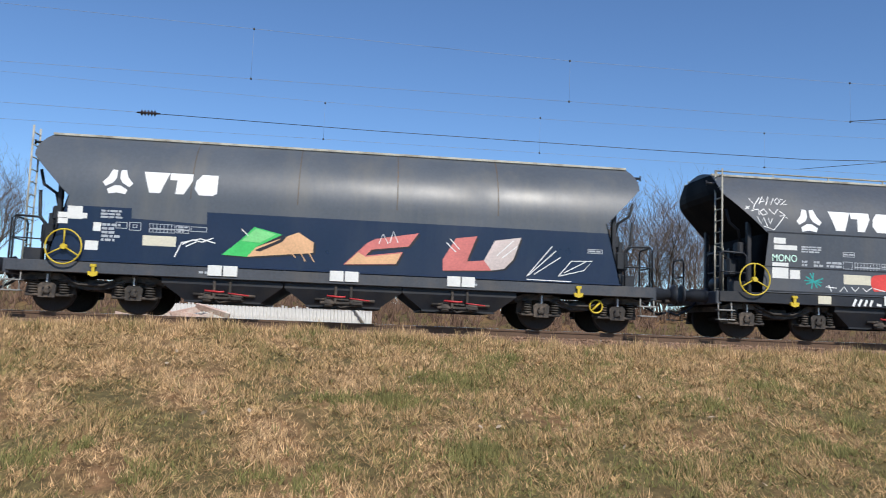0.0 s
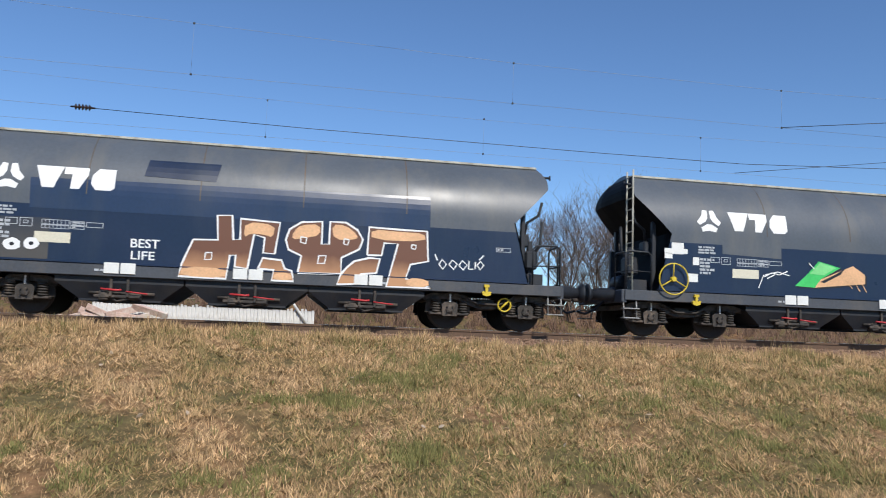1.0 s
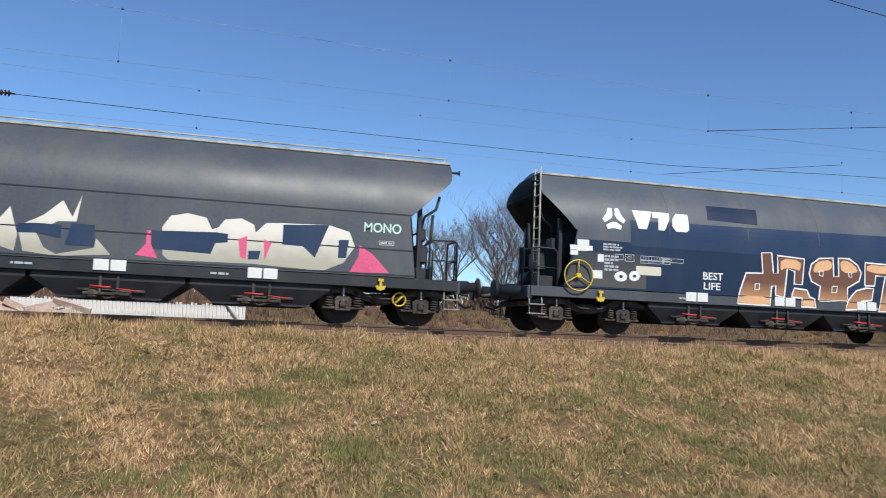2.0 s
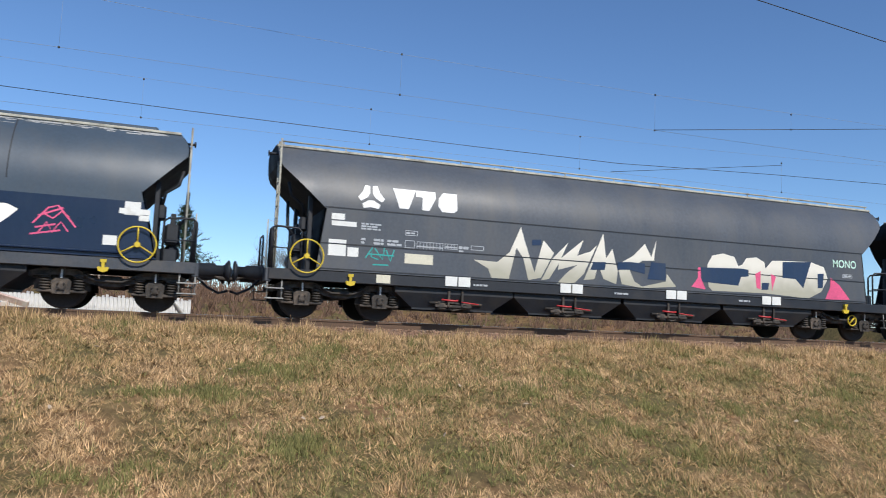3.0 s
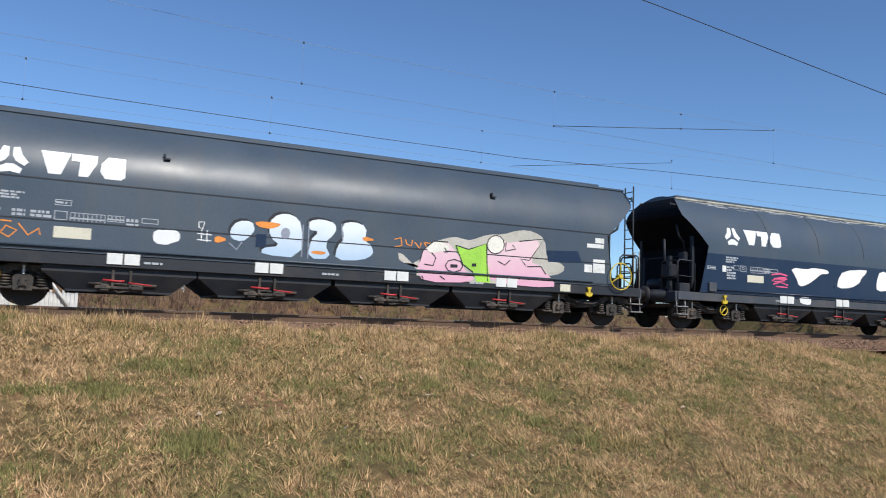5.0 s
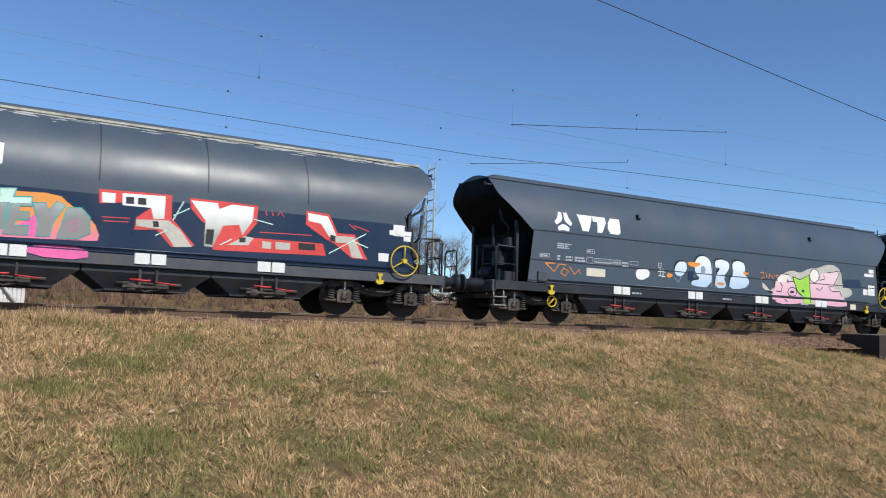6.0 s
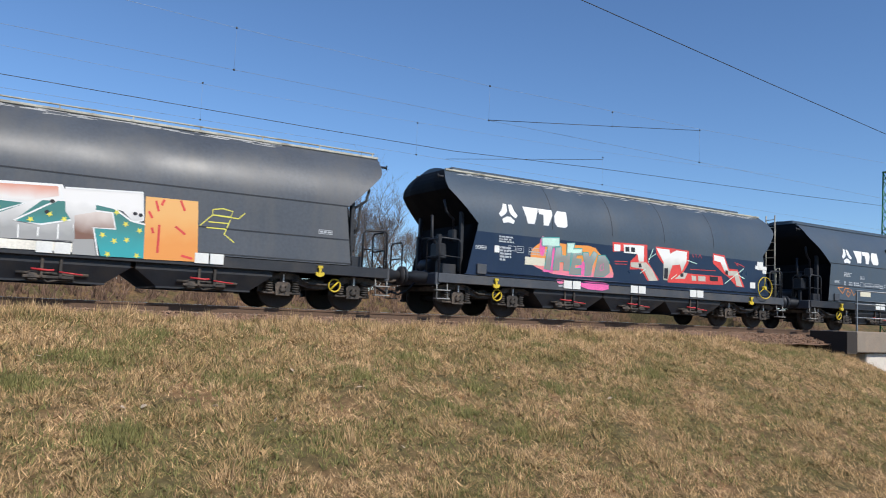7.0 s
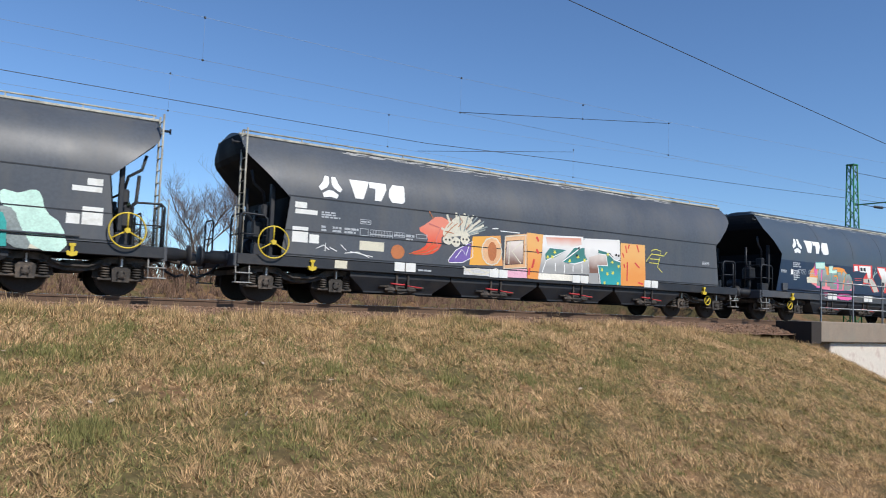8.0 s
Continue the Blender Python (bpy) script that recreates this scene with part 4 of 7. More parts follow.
FADE_BLOCK = fade("white_to_sage_spray", (0.40, 0.40, 0.33), (0.82, 0.81, 0.77), 1.65, 2.1)
FADE_LETTER = fade("mint_to_grey_spray", (0.25, 0.25, 0.23), (0.46, 0.56, 0.56), 1.7, 2.3)
FADE_CLOUD = fade("orange_to_pink_spray", (0.78, 0.20, 0.34), (0.80, 0.30, 0.06), 1.25, 1.75)
FADE_BROWN = fade("brown_to_tan_spray", (0.52, 0.27, 0.13), (0.15, 0.062, 0.034), 1.05, 1.5)
FADE_SILVER = fade("silver_to_white_spray", (0.34, 0.34, 0.33), (0.80, 0.78, 0.75), 1.3, 1.95)
FADE_CREAM = fade("cream_to_sage_spray", (0.42, 0.40, 0.31), (0.78, 0.74, 0.64), 1.3, 1.95)
FADE_ICE = fade("white_to_ice_blue_spray", (0.46, 0.60, 0.74), (0.78, 0.83, 0.86), 1.4, 2.1)
FADE_ROSE = fade("rose_to_pale_pink_spray", (0.76, 0.40, 0.52), (0.80, 0.58, 0.60), 1.0, 1.9)
FADE_PRIMER = fade("dull_primer_over_navy", (0.075, 0.070, 0.064), (0.030, 0.036, 0.048), 1.3, 1.9)
FADE_TOP = fade("salmon_to_white_spray", (0.78, 0.74, 0.70), (0.70, 0.33, 0.24), 1.95, 2.2)
FADE_YELLOW = fade("yellow_to_orange_spray", (0.80, 0.40, 0.05), (0.72, 0.33, 0.12), 0, 1, (-2.6, -1.3))
FADE_PANEL = fade("apricot_to_orange_spray", (0.76, 0.30, 0.07), (0.78, 0.42, 0.14), 1.3, 1.9)
FADE_TEAL = fade("teal_to_blue_spray", (0.03, 0.34, 0.36), (0.05, 0.20, 0.18), 1.1, 1.7)
FADE_RED = fade("red_to_coral_spray", (0.72, 0.08, 0.03), (0.74, 0.24, 0.16), 1.6, 2.15)
FADE_UMBER = fade("umber_to_white_spray", (0.20, 0.10, 0.07), (0.74, 0.66, 0.60), 1.35, 1.85)
SCUFF = spray("scuffed_primer", (0.36, 0.36, 0.35), 0.35)
SPRAY_BRIGHT = spray("bright_white_spray", (0.90, 0.87, 0.80), 0.06)
SPRAY_LIGHTGREEN = spray("light_green_spray", (0.20, 0.62, 0.22))


def bars(x0, x1, z0, z1, rows, seed, gap=0.35):
    """Rows of plain bars that stand for small writing."""
    rng = random.Random(seed)
    out = []
    h = (z1 - z0) / rows
    for r in range(rows):
        x = x0
        z = z1 - (r + 1) * h
        while x < x1 - 0.02:
            w = min(rng.uniform(0.04, 0.16), x1 - x)
            out.append(rect(x, x + w, z + h * gap * 0.5, z + h * (1 - gap * 0.5)))
            x += w + rng.uniform(0.015, 0.03)
        if rng.random() < 0.4 and len(out) > 2:
            out.pop()
    return out


def frame_of(x0, x1, z0, z1, w=0.014):
    return [rect(x0, x1, z0, z0 + w), rect(x0, x1, z1 - w, z1), rect(x0, x0 + w, z0 + w, z1 - w), rect(x1 - w, x1, z0 + w, z1 - w)]


def grid_of(x0, x1, z0, z1, n, w=0.012):
    return frame_of(x0, x1, z0, z1, w) + [rect(x0 + (x1 - x0) * k / n - w / 2, x0 + (x1 - x0) * k / n + w / 2, z0 + w, z1 - w) for k in range(1, n)] + [rect(x0 + w, x1 - w, (z0 + z1) / 2 - 0.03, (z0 + z1) / 2)]


def stencils(w, kind, hand, seed):
    """Marking plates and small stencilled writing on the side sheet."""
    m = -hand

    def plate(x0, x1, z0, z1, mat, layer=1):
        decal(w, "marking_panel", [rect(min(m * x0, m * x1), max(m * x0, m * x1), z0, z1)], mat, layer, "white marking panel")
    if kind == "long":
        plate(-7.68, -7.38, 2.26, 2.40, PLATE)
        plate(-7.67, -7.10, 2.12, 2.23, PLATE)
        plate(-7.72, -7.32, 1.44, 1.81, PLATE)
        plate(-7.28, -7.03, 1.44, 1.65, PLATE)
        texts = [(-6.99, -6.49, 2.07, 2.24, 3), (-6.98, -6.85, 1.74, 1.90, 2), (-6.68, -6.45, 1.74, 1.90, 2), (-6.36, -5.98, 1.74, 1.90, 2), (-5.92, -5.67, 2.05, 2.11, 1), (-4.60, -4.36, 1.68, 1.88, 2)]
        frames = [(-5.94, -5.64, 2.02, 2.14), (-5.94, -5.70, 1.73, 1.91), (-4.30, -3.97, 1.79, 1.90)]
        grids = [(-5.65, -5.0, 1.70, 1.90, 8), (-4.96, -4.64, 1.77, 1.90, 4)]
        plate_x = (-5.93, -5.24, 1.37, 1.60)
        plate(-6.58, -6.25, 0.88, 1.07, CREAM)
    else:
        plate(-5.93, -5.62, 1.99, 2.27, PLATE)
        plate(-6.12, -5.52, 2.01, 2.125, PLATE, 2)
        plate(-6.11, -5.91, 1.88, 2.0, PLATE)
        plate(-5.52, -5.25, 1.34, 1.54, PLATE)
        decal(w, "marking_panel", [rect(-5.38, -5.22, 1.75, 1.94)], PLATE, 1, "white marking panel")
        texts = [(-5.24, -4.72, 2.03, 2.23, 3), (-5.2, -4.82, 1.53, 1.94, 5), (-3.62, -3.40, 1.80, 1.95, 3)]
        frames = [(-4.92, -4.68, 1.83, 1.97), (-4.64, -4.39, 1.80, 1.98), (-4.57, -4.47, 1.86, 1.93), (-3.35, -3.01, 1.84, 1.95)]
        grids = [(-4.22, -3.68, 1.78, 1.97, 7), (-3.66, -3.38, 1.79, 1.96, 1)]
        plate_x = (-4.34, -3.64, 1.49, 1.71)
    decal(w, "data_panel", [rect(*plate_x)], CREAM, 1, "cream data panel")
    for k, (a, b, c, d, n) in enumerate(texts):
        decal(w, "stencilled_writing", bars(a, b, c, d, n, seed * 10 + k), FAINT, 1, joined=True)
    for q in frames:
        decal(w, "stencilled_frame", frame_of(*q), FAINT, 1, joined=True)
    for q in grids:
        decal(w, "stencilled_table", grid_of(*q), FAINT, 1, joined=True)
    xe = (6.0 if kind == "short" else 7.6)
    far = xe - 0.25
    x0 = -hand * far
    decal(w, "stencilled_writing", frame_of(x0 - 0.25, x0 + 0.1, 1.80, 1.90) + bars(x0 - 0.22, x0 + 0.08, 1.82, 1.88, 1, seed + 50), FAINT, 1, joined=True)
    for k in range(3):
        a = (-0.6 + k * 0.55) * (5.2 if kind == "short" else 7.0)
        decal(w, "stencilled_writing", bars(a, a + 0.4, 0.93, 1.0, 1, seed + 60 + k), FAINT, 1, joined=True)


def written(w, words, x, z, height, wide, mat, layer=2):
    """Words sprayed on the side sheet."""
    cu = bpy.data.curves.new("words", "FONT")
    cu.body, cu.size, cu.offset = words, 1.0, 0.012
    tmp = new("words", cu)
    me = bpy.data.meshes.new_from_object(tmp.evaluated_get(bpy.context.evaluated_depsgraph_get()))
    bpy.data.objects.remove(tmp)
    bm = bmesh.new()
    bm.from_mesh(me)
    bpy.data.meshes.remove(me)
    xs, ys = [v.co.x for v in bm.verts], [v.co.y for v in bm.verts]
    sx, sz = wide / (max(xs) - min(xs)), height / (max(ys) - min(ys))
    for v in bm.verts:
        zz = z + (v.co.y - min(ys)) * sz
        v.co = (x + (v.co.x - min(xs)) * sx, -1.5 - 0.003 * layer, zz)
    for f in bm.faces:
        f.normal_update()
        if f.normal.y > 0:
            f.normal_flip()
    return part("graffiti_word", bm, mat, w)


for k, (w, c) in enumerate(wagons):
    stencils(w, WAGON_KINDS[k][0], WAGON_KINDS[k][1], k + 3)
written(wagons[2][0], "BEST", -2.44, 1.47, 0.19, 0.58, WHITE)
written(wagons[2][0], "LIFE", -2.42, 1.22, 0.18, 0.48, WHITE)
written(wagons[3][0], "MONO", 6.75, 2.08, 0.22, 0.85, SPRAY_MINT)
written(wagons[0][0], "MONO", -7.72, 1.84, 0.17, 0.62, SPRAY_MINT)

# green, orange and red letters
decal(wagons[1][0], "paint_patch", [[(-4.62, 2.43), (-3.03, 2.42), (-3.02, 2.01), (-4.6, 2.06)]], GREY, 1)
decal(wagons[1][0], "graffiti_shadow", [[(-2.62, 1.34), (-2.25, 1.66), (-1.96, 1.97), (-1.35, 1.84), (-1.9, 1.54), (-2.08, 1.32)]], SPRAY_BLACK, 1)
decal(wagons[1][0], "graffiti_letter", [[(-2.66, 1.37), (-2.3, 1.69), (-2, 2.01), (-1.4, 1.87), (-1.94, 1.57), (-2.12, 1.35)]], SPRAY_GREEN, 2)
decal(wagons[1][0], "graffiti_shadow", [[(-2.08, 1.32), (-1.9, 1.54), (-0.99, 1.91), (-0.65, 1.7), (-0.66, 1.47), (-1.81, 1.34)]], SPRAY_BLACK, 1)
decal(wagons[1][0], "graffiti_letter", [[(-2.12, 1.35), (-1.94, 1.57), (-1.04, 1.94), (-0.7, 1.73), (-0.71, 1.5), (-1.85, 1.38)]], SPRAY_PEACH, 2)
decal(wagons[1][0], "graffiti_shadow", [[(-1.97, 1.5), (-1.55, 1.7), (-1.27, 1.86), (-1.39, 1.71), (-1.85, 1.48)]], SPRAY_BLACK, 4)
decal(wagons[1][0], "graffiti_shadow", [[(0.01, 1.25), (0.53, 1.76), (0.69, 1.84), (1.66, 2.02), (1.43, 1.72), (0.61, 1.6), (0.49, 1.47), (1.31, 1.59), (1.17, 1.31)]], SPRAY_BLACK, 1)
decal(wagons[1][0], "graffiti_letter", [[(-0.03, 1.28), (0.48, 1.79), (0.64, 1.88), (1.61, 2.06), (1.39, 1.75), (0.57, 1.64), (0.45, 1.5), (1.27, 1.62), (1.12, 1.34)]], SPRAY_SALMON, 2)
decal(wagons[1][0], "graffiti_tag", stroke([(-3.65, 1.27), (-3.52, 1.59), (-3.13, 1.69), (-2.81, 1.61)], 0.025) + stroke([(-3.51, 1.55), (-3.29, 1.66), (-3.09, 1.62), (-2.86, 1.72)], 0.025) + stroke([(-3.43, 1.51), (-3.21, 1.62)], 0.025), WHITE, 4)
decal(wagons[1][0], "graffiti_drip", stroke([(-1.17, 1.48), (-1.07, 1.37)], 0.02) + stroke([(-0.97, 1.48), (-0.86, 1.31)], 0.02) + stroke([(-0.81, 1.52), (-0.67, 1.3)], 0.02), SPRAY_PEACH, 4)
decal(wagons[1][0], "graffiti_drip", stroke([(0.73, 1.78), (0.81, 2.01), (0.93, 1.79)], 0.02) + stroke([(0.97, 1.81), (1.04, 2.07), (1.15, 1.82)], 0.02) + stroke([(-2.24, 1.9), (-2.28, 1.96), (-2.13, 1.82)], 0.02), WHITE, 4)
decal(wagons[1][0], "graffiti_shadow", [[(2.21, 1.47), (2.5, 1.96), (2.98, 2.02), (2.8, 1.58), (2.77, 1.45), (3.15, 1.49), (3.32, 1.27), (2.23, 1.22)]], SPRAY_BLACK, 1)
decal(wagons[1][0], "graffiti_letter", [[(2.17, 1.5), (2.45, 1.99), (2.93, 2.06), (2.76, 1.61), (2.72, 1.48), (3.1, 1.52), (3.28, 1.3), (2.18, 1.25)]], SPRAY_SALMON, 2)
decal(wagons[1][0], "graffiti_shadow", [[(3.15, 1.49), (3.38, 1.95), (3.98, 2.04), (3.82, 1.55), (3.61, 1.32), (3.32, 1.27)]], SPRAY_BLACK, 1)
decal(wagons[1][0], "graffiti_letter", [[(3.1, 1.52), (3.34, 1.98), (3.94, 2.08), (3.78, 1.58), (3.57, 1.35), (3.28, 1.3)]], SPRAY_TAN, 2)
decal(wagons[1][0], "graffiti_tag", stroke([(2.24, 1.88), (2.46, 1.68)], 0.02) + stroke([(2.32, 1.97), (2.54, 1.74)], 0.02) + stroke([(3.39, 1.64), (3.77, 2)], 0.02) + stroke([(3.52, 1.6), (3.86, 1.88)], 0.02) + stroke([(4.09, 1.21), (4.67, 1.92)], 0.02) + stroke([(4.13, 1.23), (4.76, 1.82)], 0.02) + stroke([(4.26, 1.26), (4.86, 1.67)], 0.02) + stroke([(4.09, 1.14), (5.13, 1.13)], 0.02) + stroke([(4.82, 1.24), (5.12, 1.6), (5.61, 1.62), (5.42, 1.4), (4.82, 1.24)], 0.02) + stroke([(4.95, 1.32), (5.46, 1.6)], 0.02), WHITE, 4)
decal(wagons[1][0], "graffiti_shade", [[(-2.26, 1.69), (-1.96, 1.98), (-1.52, 1.87), (-1.86, 1.67)]], SPRAY_LIGHTGREEN, 4)
decal(wagons[1][0], "graffiti_shade", [[(-0, 1.29), (0.28, 1.57), (0.45, 1.47), (1.23, 1.59), (1.13, 1.35)]], SPRAY_PEACH, 4)

# brown outlined block letters
decal(wagons[2][0], "paint_patch", [[(-5.98, 1.98), (-4.05, 2.0), (-4.05, 1.14), (-6.24, 1.14)]], FADE_PRIMER, 1)
decal(wagons[2][0], "graffiti_tag", [oval(-4.75, 1.42, 0.17, 0.13, 12, 0.08, 1), oval(-4.38, 1.45, 0.15, 0.13, 12, 0.08, 2)], WHITE, 3)
decal(wagons[2][0], "graffiti_tag", [oval(-4.75, 1.42, 0.05, 0.04, 8), oval(-4.38, 1.45, 0.05, 0.04, 8)], SPRAY_BLACK, 4)
decal(wagons[2][0], "paint_patch", [[(-4.51, 2.84), (3.94, 2.98), (3.95, 2.22), (-4.48, 2.2)]], NAVY_LIGHT, 1)
decal(wagons[2][0], "paint_patch", [[(-2.22, 3.41), (-0.71, 3.42), (-0.79, 2.99), (-2.28, 3.02)]], NAVY, 2)
decal(wagons[2][0], "graffiti_letter", [[(-1.38, 1.19), (-1.18, 1.71), (-0.67, 1.73), (-0.71, 2.26), (-0.4, 2.28), (-0.35, 1.75), (-0.21, 1.76), (-0.22, 2.22), (0.62, 2.18), (0.54, 1.49), (0.29, 1.5), (0.31, 1.83), (0.08, 1.89), (-0.02, 1.14), (-0.29, 1.17), (-0.28, 1.42), (-0.4, 1.41), (-0.46, 0.9), (-1.44, 0.91)]], FADE_BROWN, 2)
decal(wagons[2][0], "graffiti_outline", stroke([(-1.38, 1.19), (-1.18, 1.71), (-0.67, 1.73), (-0.71, 2.26), (-0.4, 2.28), (-0.35, 1.75), (-0.21, 1.76), (-0.22, 2.22), (0.62, 2.18), (0.54, 1.49), (0.29, 1.5), (0.31, 1.83), (0.08, 1.89), (-0.02, 1.14), (-0.29, 1.17), (-0.28, 1.42), (-0.4, 1.41), (-0.46, 0.9), (-1.44, 0.91), (-1.38, 1.19)], 0.045), WHITE, 3)
decal(wagons[2][0], "graffiti_letter", [[(1.05, 1.1), (1.11, 1.48), (0.83, 1.6), (0.76, 1.81), (0.83, 2.05), (1.08, 2.22), (1.53, 2.26), (1.54, 1.76), (1.7, 1.77), (1.7, 2.27), (2.05, 2.27), (2.31, 2.12), (2.44, 1.91), (2.37, 1.69), (1.98, 1.48), (1.99, 1.12)]], FADE_BROWN, 2)
decal(wagons[2][0], "graffiti_outline", stroke([(1.05, 1.1), (1.11, 1.48), (0.83, 1.6), (0.76, 1.81), (0.83, 2.05), (1.08, 2.22), (1.53, 2.26), (1.54, 1.76), (1.7, 1.77), (1.7, 2.27), (2.05, 2.27), (2.31, 2.12), (2.44, 1.91), (2.37, 1.69), (1.98, 1.48), (1.99, 1.12), (1.05, 1.1)], 0.045), WHITE, 3)
decal(wagons[2][0], "graffiti_letter", [[(2.55, 1.57), (2.57, 2.2), (3.37, 2.18), (3.88, 2.18), (3.93, 1.5), (3.53, 1.41), (3.43, 1.09), (4.02, 0.9), (3, 0.89), (3.23, 1.86), (2.92, 1.86), (2.87, 1.58)]], FADE_BROWN, 2)
decal(wagons[2][0], "graffiti_outline", stroke([(2.55, 1.57), (2.57, 2.2), (3.37, 2.18), (3.88, 2.18), (3.93, 1.5), (3.53, 1.41), (3.43, 1.09), (4.02, 0.9), (3, 0.89), (3.23, 1.86), (2.92, 1.86), (2.87, 1.58), (2.55, 1.57)], 0.045), WHITE, 3)
decal(wagons[2][0], "graffiti_letter", [[(0.2, 1.15), (0.29, 1.39), (0.69, 1.36), (0.77, 1.18), (0.92, 1.14), (0.97, 0.91), (0.5, 0.91), (0.54, 1.14)]], FADE_BROWN, 2)
decal(wagons[2][0], "graffiti_outline", stroke([(0.2, 1.15), (0.29, 1.39), (0.69, 1.36), (0.77, 1.18), (0.92, 1.14), (0.97, 0.91), (0.5, 0.91), (0.54, 1.14), (0.2, 1.15)], 0.045), WHITE, 3)
decal(wagons[2][0], "graffiti_letter", [[(1.99, 1.12), (2.11, 1.27), (2.27, 1.42), (2.6, 1.51), (2.84, 1.5), (2.77, 1.18), (2.43, 1.14), (2.38, 0.92), (1.91, 0.89)]], FADE_BROWN, 2)
decal(wagons[2][0], "graffiti_outline", stroke([(1.99, 1.12), (2.11, 1.27), (2.27, 1.42), (2.6, 1.51), (2.84, 1.5), (2.77, 1.18), (2.43, 1.14), (2.38, 0.92), (1.91, 0.89), (1.99, 1.12)], 0.045), WHITE, 3)
decal(wagons[2][0], "graffiti_shade", [[(-1.35, 1.13), (-0.45, 1.12), (-0.48, 0.91), (-1.42, 0.92)], [(-0.12, 2.16), (0.52, 2.13), (0.48, 1.84), (0.3, 1.9), (0.01, 1.91), (-0.14, 1.81)], [(1.08, 2.16), (1.48, 2.2), (1.49, 1.95), (1.18, 1.88), (0.88, 1.82), (0.93, 2.03)], [(1.74, 2.21), (2.05, 2.21), (2.31, 2.02), (2.31, 1.9), (1.8, 1.87)], [(2.62, 2.16), (3.31, 2.13), (3.82, 2.13), (3.85, 1.94), (2.63, 1.92)], [(3.48, 1.12), (3.94, 1.09), (3.97, 0.92), (3.43, 0.92)], [(0.55, 1.07), (0.9, 1.09), (0.94, 0.93), (0.53, 0.93)]], SPRAY_PEACH, 3, soft=1)
decal(wagons[2][0], "graffiti_outline", stroke([(-0.91, 1.44), (-0.78, 1.45), (-0.78, 1.3), (-0.92, 1.29), (-0.91, 1.44)], 0.03) + stroke([(1.08, 1.9), (1.21, 1.88), (1.19, 1.75), (1.08, 1.78), (1.08, 1.9)], 0.03) + stroke([(2.03, 1.91), (2.13, 1.89), (2.11, 1.77), (2.02, 1.79), (2.03, 1.91)], 0.03) + stroke([(1.49, 1.5), (1.65, 1.51), (1.62, 1.34), (1.47, 1.33), (1.49, 1.5)], 0.03) + stroke([(3.54, 1.86), (3.64, 1.85), (3.63, 1.76), (3.54, 1.77), (3.54, 1.86)], 0.03), WHITE, 4)
decal(wagons[2][0], "graffiti_tag", stroke([(4.18, 1.45), (4.25, 1.56), (4.35, 1.46), (4.27, 1.34), (4.18, 1.45)], 0.03) + stroke([(4.41, 1.46), (4.49, 1.56), (4.6, 1.47), (4.52, 1.35), (4.41, 1.46)], 0.03) + stroke([(4.64, 1.45), (4.72, 1.56), (4.83, 1.46), (4.74, 1.35), (4.64, 1.45)], 0.03) + stroke([(4.87, 1.56), (4.87, 1.37), (4.97, 1.38)], 0.03) + stroke([(5.02, 1.54), (5.02, 1.38)], 0.03) + stroke([(5.06, 1.47), (5.14, 1.56), (5.22, 1.48), (5.14, 1.37), (5.06, 1.47)], 0.03) + stroke([(4.14, 1.54), (4.08, 1.67)], 0.03) + stroke([(5.11, 1.59), (5.21, 1.7)], 0.03), WHITE, 2)

# spiky cream letters and a round piece
decal(wagons[3][0], "graffiti_letter", [[(-4.22, 1.57), (-3.61, 1.55), (-3.28, 1.82), (-3.01, 2.45), (-2.88, 2.07), (-2.61, 1.36), (-2.39, 2.17), (-2.09, 1.87), (-2.43, 1.24), (-2.77, 1.16), (-2.92, 1.69), (-3.11, 1.93), (-3.29, 1.16), (-3.74, 1.16), (-3.84, 1.38)], [(-2.42, 1.18), (-2.12, 1.74), (-1.7, 2.16), (-1.97, 1.59), (-2.21, 1.22)], [(-1.94, 1.72), (-1.27, 2.26), (-1.44, 1.85), (-1.07, 1.98), (-0.89, 2.15), (-1.24, 1.41), (-1.49, 1.17), (-2, 1.11), (-1.72, 1.41), (-1.43, 1.62), (-1.97, 1.46)], [(-1.24, 1.25), (-0.71, 2.47), (-0.62, 1.84), (-0.44, 2.09), (-0.27, 1.53), (-0.31, 1.2), (-0.68, 1.31), (-0.84, 1.66), (-0.94, 1.29)], [(-0.28, 1.7), (0.18, 1.96), (0.52, 2.29), (0.72, 1.96), (0.87, 2.42), (0.8, 1.87), (0.45, 1.85), (0.07, 1.59), (0.23, 1.3), (0.46, 1.18), (1.17, 1.35), (1.2, 1.55), (1.49, 1.23), (0.46, 1.14), (-0.15, 1.21)]], FADE_CREAM, 1)
decal(wagons[3][0], "paint_patch", [[(-0.99, 1.72), (-0.62, 1.74), (-0.65, 1.54), (-1.06, 1.52)], [(-0.28, 1.76), (0.06, 1.79), (0.53, 1.78), (0.53, 1.51), (0.07, 1.59), (-0.28, 1.57)], [(0.72, 1.83), (1.16, 1.82), (1.17, 1.38), (0.61, 1.38)], [(-2.7, 2.16), (-2.46, 2.18), (-2.45, 2.04), (-2.7, 2.02)]], NAVY_LIGHT, 2)
decal(wagons[3][0], "graffiti_shape", [[(1.97, 1.26), (2.17, 1.51), (2.17, 1.79), (2.25, 1.79), (2.26, 1.51), (2.42, 1.21)], [(6.46, 1.14), (6.65, 1.51), (6.66, 1.77), (6.98, 1.57), (7.36, 1.18)]], SPRAY_PINK, 1)
